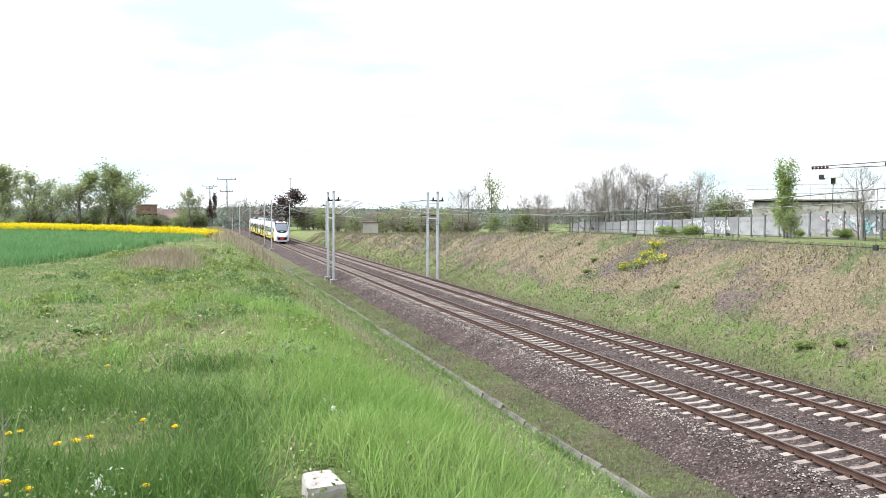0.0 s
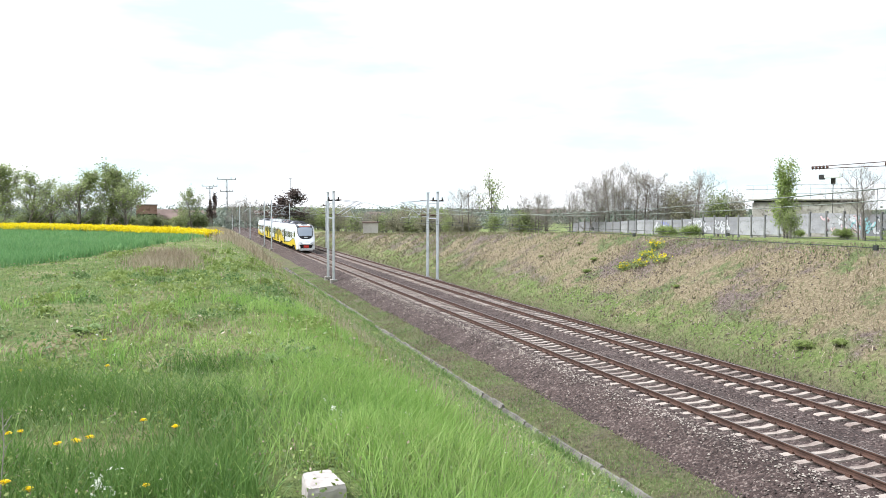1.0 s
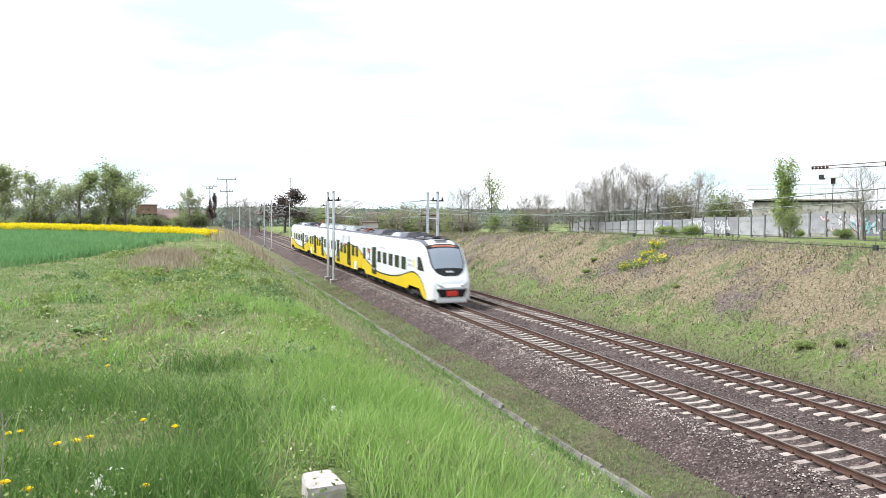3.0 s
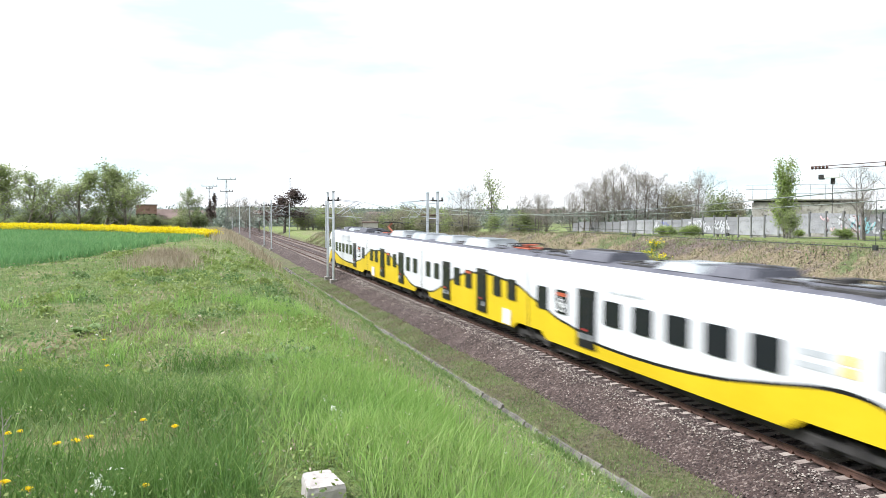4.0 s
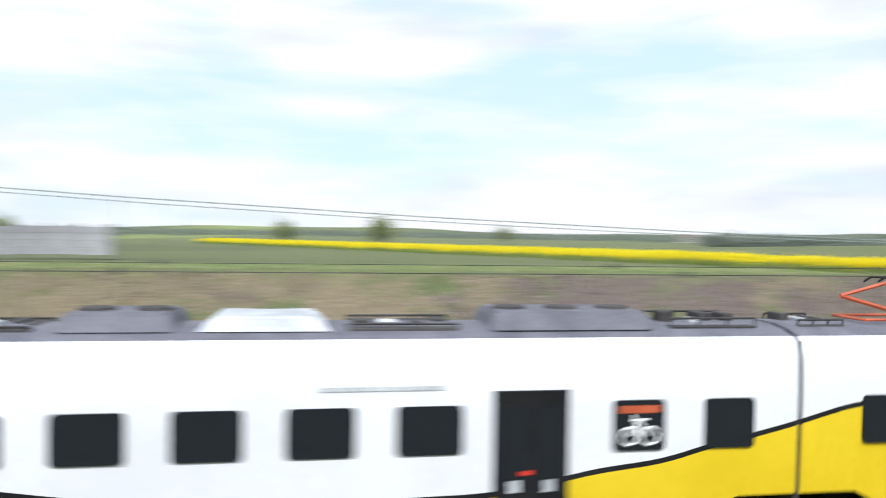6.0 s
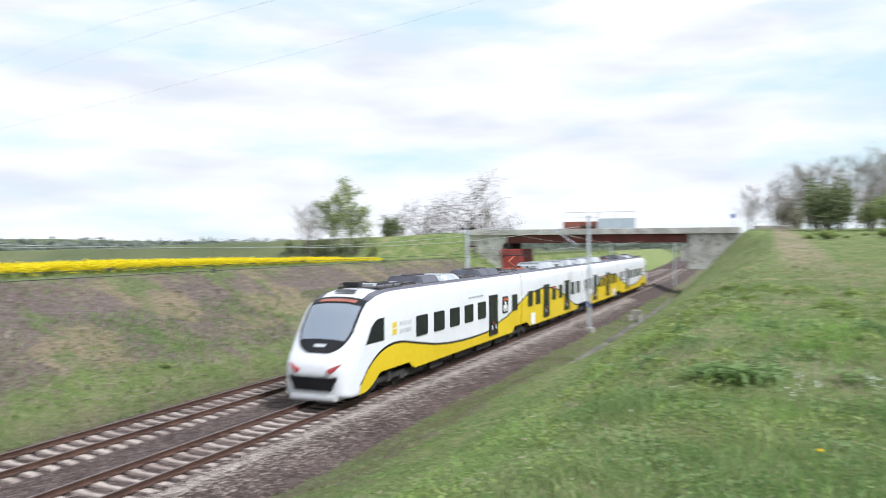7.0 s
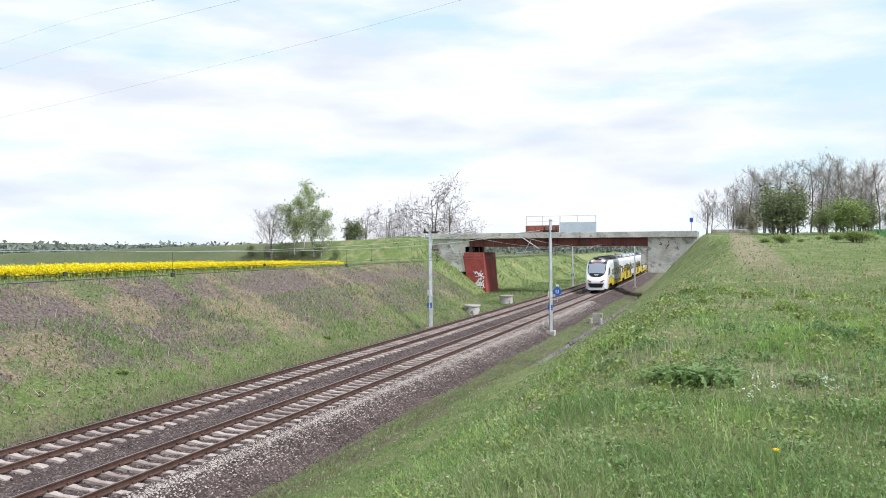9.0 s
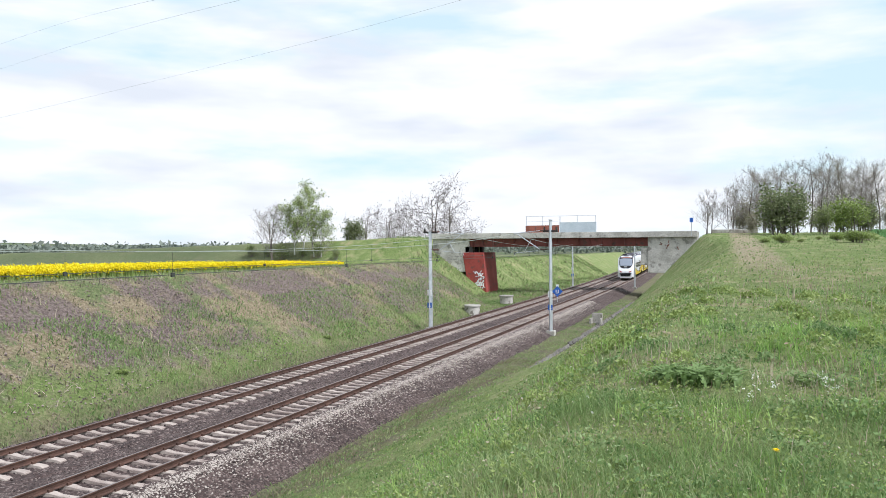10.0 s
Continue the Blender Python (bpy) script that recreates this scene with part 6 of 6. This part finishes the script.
# ---- flowers and near plants ----
def dandelion(x, y, h, s):
    z = float(height(x, y))
    ob = thing("dandelion", "yellow dandelion flower in the grass", "dandelion", "dandelions", x=x, y=y, z=z)
    part("stem", rod(bmesh.new(), (0, 0, 0), (0.01, 0.01, h), 0.003, sides=5), M_LEAF_D, ob)
    rng = np.random.default_rng(int(abs(x * 1000 + y * 77)))
    n = 60
    a, e = rng.uniform(0, 6.283, n), rng.uniform(0.1, 1.2, n)
    d = np.stack([np.cos(a) * np.cos(e), np.sin(a) * np.cos(e), np.sin(e) * 0.7], -1)
    sd = np.stack([-np.sin(a), np.cos(a), np.zeros(n)], -1) * 0.12
    c = np.array((0.01, 0.01, h))
    V = np.stack([c + sd * s * 0.4, c + d * s + sd * s, c + d * s * 1.1, c + d * s - sd * s], 1)
    part("flower", from_arrays("flower", V, np.arange(n * 4).reshape(-1, 4), [M_PETAL]), None, ob, "bright yellow flower head")


for x, y in ((-0.17, 5.68), (-0.39, 5.89), (-0.86, 5.34), (-0.77, 5.51), (-0.69, 5.46), (-0.79, 5.56), (-1.58, 7.97), (-0.87, 8.26), (-1.2, 5.64), (-1.15, 5.75), (-0.88, 4.54), (-0.29, 4.43), (-0.98, 4.5), (-1.62, 8.1), (-0.36, -6.23), (-2.2, 9.1), (-1.1, 10.2)):
    dandelion(x, y, 0.15 + random.uniform(-0.03, 0.03), 0.027 + random.uniform(-0.004, 0.004))


def build_small_flowers():
    rng = np.random.default_rng(61)
    x, y = ring_points(rng, 700, 4.2, 18)
    extra = np.array([(-0.5, 4.42), (-0.46, 4.46), (-0.53, 4.5), (0.97, 5.72), (0.95, 5.8), (-0.3, -8.6), (-0.45, -8.4), (-0.2, -8.2), (-1.0, -9.0), (-1.05, -8.8), (-0.95, -9.1)])
    extra = np.repeat(extra, 6, axis=0) + rng.normal(0, 0.03, (len(extra) * 6, 2))
    ok = (clump_noise(x, y, 1.1) > 0.62) & ~in_wheat(x, y)
    P = np.concatenate([np.stack([x[ok], y[ok]], -1), extra])
    z = height(P[:, 0], P[:, 1]) + rng.uniform(0.10, 0.26, len(P))
    C = np.concatenate([P, z[:, None]], 1)
    ob = new("white_flowers", leaf_mesh("white_flowers", rng, C, 4, 0.012, 0.008, M_WPETAL))
    tagged(ob, "tiny white wild flowers in the grass", "flowers", kind="stuff")


build_small_flowers()


def leafy_plant(name, label, x, y, n, length, width, rise, mat, group=""):
    """A rosette of long folded leaves."""
    ob = thing(name, label, "weed", group, x=x, y=y, z=float(height(x, y)))
    spread = length * (0.12 if n < 60 else 0.62)
    rng = np.random.default_rng(int(abs(x * 517 + y * 91)) + 3)
    for i in range(n):
        L, w = length * rng.uniform(0.6, 1.15), width * rng.uniform(0.7, 1.2)
        e = rise * rng.uniform(0.5, 1.2)
        V = []
        k = 6
        for j in range(k + 1):
            t = j / k
            ww = w * math.sin(math.pi * min(1, 0.12 + t * 0.9)) * 0.5
            yy = L * t * math.cos(e * (1 - 0.6 * t))
            zz = L * (math.sin(e) * t - 0.45 * t * t * math.sin(e)) + 0.02
            V += [(-ww, yy, zz + ww * 0.35 + 0.012 * math.sin(t * 14)), (0, yy, zz), (ww, yy, zz + ww * 0.35 + 0.012 * math.sin(t * 14 + 1))]
        F = []
        for j in range(k):
            a = j * 3
            F += [(a, a + 1, a + 4, a + 3), (a + 1, a + 2, a + 5, a + 4)]
        o = part("leaf", from_arrays("leaf", V, F, [mat], smooth=True), None, ob, m=pose(rng.normal(0, spread), rng.normal(0, spread), 0, 0, 0, rng.uniform(0, 360)))


leafy_plant("dock_plant", "large-leaved dark green dock plant in the grass", 0.25, -9.2, 110, 0.30, 0.055, 1.75, M_DOCK, "dock plants")
leafy_plant("dock_plant", "large-leaved green dock plant in the grass", 0.60, -9.4, 80, 0.27, 0.05, 1.75, M_DOCK, "dock plants")
leafy_plant("dock_plant", "grey-green broad-leaved plant in the grass", -0.95, -9.6, 90, 0.24, 0.035, 1.7, M_DOCK, "dock plants")
for x, y, n, s in ((-2.9, 10.9, 30, 0.36), (-3.25, 11.6, 24, 0.36), (-3.6, 10.6, 22, 0.32), (-1.45, 11.3, 18, 0.3), (-2.7, 8.8, 14, 0.2), (0.1, 4.75, 12, 0.14), (1.25, 6.2, 12, 0.16), (-0.2, 6.6, 12, 0.15), (0.75, 8.4, 12, 0.2), (-0.6, -6.9, 14, 0.16), (0.7, -5.9, 12, 0.16), (-1.3, -7.4, 12, 0.16)):
    leafy_plant("broadleaf_weed", "low broad-leaved green weed in the grass", x, y, n, s, s * 0.28, 0.8, M_DOCK, "broadleaf weeds")


# ---- things on the plateau ----
def build_marker():
    ob = thing("boundary_stone", "pale weathered concrete boundary stone in the grass", "boundary stone", x=0.63, y=4.25, z=float(height(0.63, 4.25)), rz=8)
    bm = bmesh.new()
    q = [(-0.115, -0.16), (0.10, -0.16), (0.095, 0.10), (0.085, 0.12), (-0.06, 0.125), (-0.075, 0.10)]
    rings = [[bm.verts.new((x * k, y * k, z)) for x, y in q] for k, z in ((1.05, -0.2), (1.0, 0.085), (0.94, 0.11))]
    for a, b in zip(rings, rings[1:]):
        for i in range(6):
            bm.faces.new((a[i], a[(i + 1) % 6], b[(i + 1) % 6], b[i]))
    bm.faces.new(rings[-1])
    bmesh.ops.recalc_face_normals(bm, faces=bm.faces)
    part("stone_body", bm, M_CONC_L, ob)
    # a bare stalk leaning beside the camera
    st = thing("dry_stalk", "grey dry weed stalk standing in the grass", "stalk", x=-1.02, y=4.6, z=float(height(-1.02, 4.6)))
    bm = bmesh.new()
    rod(bm, (0, 0, 0), (0.03, 0.0, 0.35), 0.004, 0.003)
    rod(bm, (0.03, 0, 0.35), (0.02, 0.02, 0.55), 0.003, 0.002)
    for i in range(7):
        z = 0.25 + i * 0.04
        rod(bm, (0.03, 0, z), (0.03 + random.uniform(-0.05, 0.05), random.uniform(-0.05, 0.05), z + 0.06), 0.002, sides=4)
    part("stem", bm, M_TWIG, st)


build_marker()


# ---- concrete wall and works behind the cutting ----
M_WALL = mottled("wall_concrete", (0.20, 0.20, 0.215), (0.33, 0.33, 0.345), 0.8, 0.9, bump=0.3, rand=0.35, spots=(0.20, 0.20, 0.20))
M_POST = mottled("post_concrete", (0.13, 0.13, 0.128), (0.23, 0.23, 0.225), 0.8, 0.9, bump=0.3, rand=0.35)
M_G1 = mottled("white_spray", (0.46, 0.46, 0.49), (0.60, 0.60, 0.63), 2.0, 0.7, bump=0.0)
M_G2 = mottled("turquoise_spray", (0.20, 0.42, 0.46), (0.30, 0.52, 0.56), 2.0, 0.7, bump=0.0)
M_G3 = mottled("blue_spray", (0.16, 0.18, 0.42), (0.26, 0.28, 0.55), 2.0, 0.7, bump=0.0)
M_G4 = mottled("pink_spray", (0.52, 0.36, 0.38), (0.62, 0.46, 0.48), 2.0, 0.7, bump=0.0)


def scribble(parent, x, y0, y1, z0, z1, n, mat, seed, name="spray_paint"):
    """Sprayed shapes that spell nothing: fat bent strokes, flat on the wall (facing -x)."""
    rng = random.Random(seed)
    bm = bmesh.new()
    for i in range(n):
        cy, cz = rng.uniform(y0, y1), rng.uniform(z0, z1)
        p = [(cy, cz)]
        for k in range(3):
            p.append((p[-1][0] + rng.uniform(-0.35, 0.35), max(z0, min(z1, p[-1][1] + rng.uniform(-0.45, 0.45)))))
        for (a, b), (c, d) in zip(p, p[1:]):
            l = math.hypot(c - a, d - b) + 1e-4
            nx, nz = -(d - b) / l * 0.09, (c - a) / l * 0.09
            vs = [bm.verts.new((x - 0.0008 * i, yy, zz)) for yy, zz in ((a + nx, b + nz), (a - nx, b - nz), (c - nx, d - nz), (c + nx, d + nz))]
            bm.faces.new(vs)
    return part(name, bm, mat, parent, "sprayed strokes")


def build_wall():
    WX = 58.5
    wa = thing("concrete_wall", "grey concrete panel wall with sprayed strokes beyond the cutting", "wall")
    panel = bmesh.new()
    for i in range(4):
        box(panel, -0.04, 0.04, -1.0, 1.0, i * 0.5 + 0.006, i * 0.5 + 0.494, bevel=0.012)
    panel = mesh_of(panel, M_WALL, "wall_panel")
    post = mesh_of(bars((-0.14, 0.10, -0.09, 0.09, -0.3, 2.2), bevel=0.015), M_POST, "wall_post")
    for i in range(47):
        y = 14 + i * 2.16
        z = float(height(WX, y)) - 0.02 + 0.35
        part("wall_panel", panel, None, wa, m=pose(WX, y + 1.08, z))
        part("wall_post", post, None, wa, m=pose(WX, y, z + 0.02))
    for y0, y1, n, mt, sd in ((76, 82, 34, M_G1, 1), (81, 84, 12, M_G1, 2), (55.5, 58.5, 16, M_G2, 3), (57, 62, 16, M_G4, 4), (54, 56, 8, M_G1, 5), (88, 90, 8, M_G3, 6), (89, 92, 10, M_G1, 7), (58, 61, 8, M_G1, 8)):
        zz = float(height(WX, (y0 + y1) / 2)) + 0.35
        scribble(wa, WX - 0.055 - 0.004 * sd, y0, y1, zz + 0.25, zz + 1.7, n, mt, sd)
    # concrete basin with railing behind the wall
    cx, cy = 84.6, 92.6
    w = thing("concrete_basin", "grey concrete basin with a steel railing behind the wall", "basin", x=cx, y=cy, z=float(height(cx, cy)), rz=-48)
    part("basin_wall", bars((-7, 7, -4, 4, -1, 5.0), bevel=0.08), M_CONC, w)
    part("slab", bars((-7.5, 7.0, -4.4, 4.4, 5.25, 5.5), bevel=0.05), M_CONC, w)
    part("joint", bars((-6.8, 6.8, -3.9, 3.9, 5.0, 5.25)), M_EQUIP_D, w)
    for i in range(8):
        part("railing_post", bars((-6.9 + i * 1.9, -6.86 + i * 1.9, -4.3, -4.26, 5.5, 7.5)), M_POST, w)
    for z in (6.2, 6.85, 7.47):
        part("railing", bars((-7.8, 6.7, -4.29, -4.25, z, z + 0.04)), M_POST, w)
    hb = thing("lamp_housing", "white box with dark underside on a pole above the basin", "floodlight", x=77.0, y=81.1, z=float(height(77.0, 81.1)) + 0.5, rz=-48)
    part("pole", rod(bmesh.new(), (0.7, 0, 0), (0.7, 0, 6.6), 0.05, sides=8), M_EQUIP_D, hb)
    part("housing", bars((-0.3, 1.5, -0.6, 0.6, 7.1, 7.8), bevel=0.05), M_WHITEP, hb)
    part("louvre", bars((-0.95, -0.28, -0.55, 0.55, 6.95, 7.55), bevel=0.04), M_EQUIP_D, hb)
    part("neck", bars((0.45, 0.95, -0.3, 0.3, 6.3, 7.1), bevel=0.02), M_EQUIP_D, hb)


build_wall()


# tensioned wire end with insulators above the far track
def build_tension_wire():
    tw = thing("tension_wire", "double tensioned wire with brown insulators near the mast", "tension wire")
    bm = bmesh.new()
    a, b = Vector((18.3, 19.9, 7.25)), Vector((19.9, 17.0, 7.33))
    for o in (-0.08, 0.08):
        rod(bm, a + Vector((0, 0, o * 0.4)), b + Vector((0, 0, o)), 0.013)
    rod(bm, b, Vector((21.5, 9.0, 7.75)), 0.015)
    part("rod", bm, M_RAIL, tw)
    for t in (0.0, 0.62, 0.85):
        p = a.lerp(b, t)
        q = a.lerp(b, t + 0.16)
        ins = bmesh.new()
        for k in range(5):
            rod(ins, p.lerp(q, k / 5), p.lerp(q, k / 5 + 0.1), 0.065, 0.045, sides=8)
        part("insulator", ins, M_INS, tw, "brown ribbed insulator")


build_tension_wire()


# ---- distance ----
M_BRICK = mottled("far_brick", (0.20, 0.115, 0.095), (0.29, 0.175, 0.15), 0.4, 0.9, bump=0.0, spots=(0.15, 0.09, 0.07))
M_PALE = mottled("pale_render", (0.48, 0.46, 0.42), (0.60, 0.58, 0.54), 0.4, 0.9, bump=0.0)
M_TILE = mottled("far_roof", (0.14, 0.10, 0.09), (0.22, 0.16, 0.14), 0.5, 0.9, bump=0.0)


def building(name, label, x, y, w, d, top, mat, rz, flat=False, n=4):
    z = float(height(x, y))
    ob = thing(name, label, "building", "far buildings", x=x, y=y, z=z, rz=rz)
    h = top - z
    part("wall", bars((-w / 2, w / 2, -d / 2, d / 2, -1, h)), mat, ob)
    if flat:
        part("roof", bars((-w / 2 - 0.2, w / 2 + 0.2, -d / 2 - 0.2, d / 2 + 0.2, h, h + 0.25)), M_TILE, ob)
    else:
        bm = bmesh.new()
        v = [bm.verts.new(p) for p in ((-w / 2 - 0.4, -d / 2 - 0.4, h), (w / 2 + 0.4, -d / 2 - 0.4, h), (w / 2 + 0.4, d / 2 + 0.4, h), (-w / 2 - 0.4, d / 2 + 0.4, h), (-w / 2, 0, h + d * 0.35), (w / 2, 0, h + d * 0.35))]
        for f in ((0, 1, 5, 4), (2, 3, 4, 5), (1, 2, 5), (3, 0, 4), (3, 2, 1, 0)):
            bm.faces.new([v[i] for i in f])
        part("roof", bm, M_TILE, ob)
    for i in range(n):
        x0 = -w / 2 + (i + 0.5) * w / n
        part("window", bars((x0 - 0.5, x0 + 0.5, -d / 2 - 0.06, -d / 2 + 0.02, h * 0.45, h * 0.45 + 1.3)), M_GLASS, ob)


building("brick_building", "old red brick works building beyond the trees", *bearing(-3.3, 215), 5, 6, 7.3, M_BRICK, 3, True)
building("brick_building", "low red brick shed beyond the trees", *bearing(-2.2, 220), 9, 7, 3.9, M_BRICK, 2)
building("shed", "pale flat-roofed shed beyond the thicket", *bearing(12.15, 139), 2.6, 3.0, 3.9, M_PALE, -12, True, 0)
for b, r, t in ((-0.9, 420, 3.0), (0.4, 470, 3.2), (-1.6, 380, 2.6), (4.6, 520, 3.5), (12.5, 620, 3.0), (24.5, 520, 5.0), (25.6, 540, 5.2), (128, 640, 4.6), (134, 620, 4.2), (117, 700, 5.0)):
    building("far_house", "small pale house far off among trees", *bearing(b, r), 14, 9, t, M_PALE, -b, False, 3)


def power_pole(b, r, top, label, wide, rungs):
    x, y = bearing(b, r)
    z = float(height(x, y))
    ob = thing("power_pole", label, "power pole", "power poles", x=x, y=y, z=z, rz=-b)
    h = top - z
    bm = bmesh.new()
    for s in (-1, 1):
        rod(bm, (s * 0.32, 0, 0), (s * 0.12, 0, h), 0.09, 0.07)
    for i in range(10):
        a, c = i / 10, (i + 1) / 10
        s = 1 if i % 2 else -1
        rod(bm, (s * (0.32 - 0.2 * a), 0, h * a), (-s * (0.32 - 0.2 * c), 0, h * c), 0.04, sides=4)
    part("lattice", bm, M_POST, ob)
    for z1, w1 in rungs:
        arm = bars((-wide * w1, wide * w1, -0.08, 0.08, h - z1 - 0.08, h - z1 + 0.08))
        ar = part("crossarm", arm, M_POST, ob)
        for s in (-1, 0.5, 1):
            part("insulator", rod(bmesh.new(), (s * wide * w1 * 0.95, 0, h - z1), (s * wide * w1 * 0.95, 0, h - z1 + 0.5), 0.09, sides=6), M_INS, ar)


power_pole(0.85, 262, 14.0, "grey lattice power pole with a crossarm", 2.4, ((0.1, 1.0), (0.9, 0.4)))
power_pole(2.0, 235, 15.2, "tall grey lattice power pole with two crossarms", 2.6, ((0.1, 1.0), (3.6, 0.7)))
power_pole(6.4, 480, 26.0, "thin far radio mast", 0.6, ((0.5, 1.0),))


# power lines high over the cutting
def power_line():
    pl = thing("power_line", "thin high power line crossing the sky", "power line")
    for k, (b0, e0, b1, e1) in enumerate(((130.7, 8.27, 157.57, 16.40), (130.7, 12.78, 139.7, 16.43), (132.3, 12.0, 143.96, 16.45))):
        bm = bmesh.new()
        pts = []
        for i in range(13):
            t = i / 12
            b, e, r = b0 + (b1 - b0) * t, e0 + (e1 - e0) * t + 0.25 * math.sin(math.pi * t), 150 - 70 * t
            x, y = bearing(b, r)
            pts.append((x, y, 5.82 + r * math.tan(radians(e))))
        d0, d1 = Vector(pts[0]) - Vector(pts[1]), Vector(pts[-1]) - Vector(pts[-2])
        pts = [tuple(Vector(pts[0]) + d0 * 12)] + pts + [tuple(Vector(pts[-1]) + d1 * 10)]
        for a, c in zip(pts, pts[1:]):
            rod(bm, a, c, 0.010, sides=4)
        part("wire", bm, M_WIRE_P, pl)


power_line()


# ---- bridge surroundings ----
def sign_on_post(x, y, label):
    x += float(curve_shift(y))
    sg = thing("track_sign", label, "track sign", "track signs", x=x, y=y, z=-0.6)
    part("post", rod(bmesh.new(), (0, 0, 0), (0, 0, 1.75), 0.035, sides=8), M_GALV, sg)
    part("board", bars((-0.42, 0.42, -0.02, 0.02, -0.42, 0.42), bevel=0.01), M_BLUE, sg, "blue diamond board", m=pose(0, 0.05, 1.45, 0, 45, 0))
    part("board_bars", bars((-0.16, -0.08, -0.01, 0.01, -0.15, 0.2), (0.08, 0.16, -0.01, 0.01, -0.15, 0.2), (-0.16, 0.16, -0.01, 0.01, -0.2, -0.12)), M_WHITEP, sg, "white bars", m=pose(0, 0.078, 1.45))
    part("cap_plate", bars((-0.14, 0.14, -0.015, 0.015, 1.98, 2.2), bevel=0.005), M_WHITEP, sg)


sign_on_post(16.97, -84.0, "blue diamond track sign with white bars between the tracks")
for x, y in ((22.6, -71.0), (23.2, -86.0)):
    wl_ = thing("concrete_ring", "grey concrete well ring beside the track", "well ring", "well rings", x=x + float(curve_shift(y)), y=y, z=-0.7)
    part("ring", rod(bmesh.new(), (0, 0, 0), (0, 0, 0.8), 0.75, 0.72, sides=24), M_CONC, wl_)
    part("lid", rod(bmesh.new(), (0, 0, 0.8), (0, 0, 0.92), 0.8, sides=24), M_CONC, wl_)

# track marks on the earth path over the hill, road blocks at its top
rb = thing("road_barrier", "low weathered concrete barrier at the top of the path", "barrier", x=-1.2, y=-101, z=float(height(-1.2, -101)))
part("beam", bars((-2.6, 2.6, -0.2, 0.2, 0.1, 0.55), bevel=0.05), M_CONC, rb)
gs = thing("road_sign", "small blue road sign on a post by the bridge", "road sign", x=3.9, y=-104.0, z=7.2)
part("post", rod(bmesh.new(), (0, 0, -0.3), (0, 0, 1.9), 0.04, sides=6), M_GALV, gs)
part("board", bars((-0.22, 0.22, 0.04, 0.07, 1.5, 2.05)), M_BLUE, gs)

# yellow broom on the far slope
def broom(x, y):
    z = float(height(x, y))
    rng = np.random.default_rng(int(x * 37 + y * 11))
    ob = thing("broom_bush", "low bush with bright yellow flowers on the dry slope", "bush", "flowering bushes", x=x, y=y, z=z)
    C = rng.normal(0, 1, (34, 3)) * np.array((0.22, 0.30, 0.10)) + np.array((0, 0, 0.3))
    part("blossom", leaf_mesh("blossom", rng, C, 3, 0.08, 0.07, M_RAPE), None, ob, "yellow flowers", "stuff")
    C = rng.normal(0, 1, (110, 3)) * np.array((0.32, 0.42, 0.10)) + np.array((0, 0, 0.2))
    part("foliage", leaf_mesh("foliage", rng, C, 3, 0.09, 0.08, M_LEAF), None, ob, "", "stuff")


for x, y in ((29.9, 46.6), (28.9, 46.0), (27.9, 45.4), (28.6, 43.9), (27.4, 46.4)):
    broom(x, y)


def motions():
    ts = [0.0, 1.0, 2.5, 3.8, 4.5, 5.2, 6.3, 6.5, 7.0, 7.5, 8.0, 8.5, 9.0, 9.5, 10.0]
    walk(TRAIN, [(t, train_pose(t)) for t in ts])


motions()
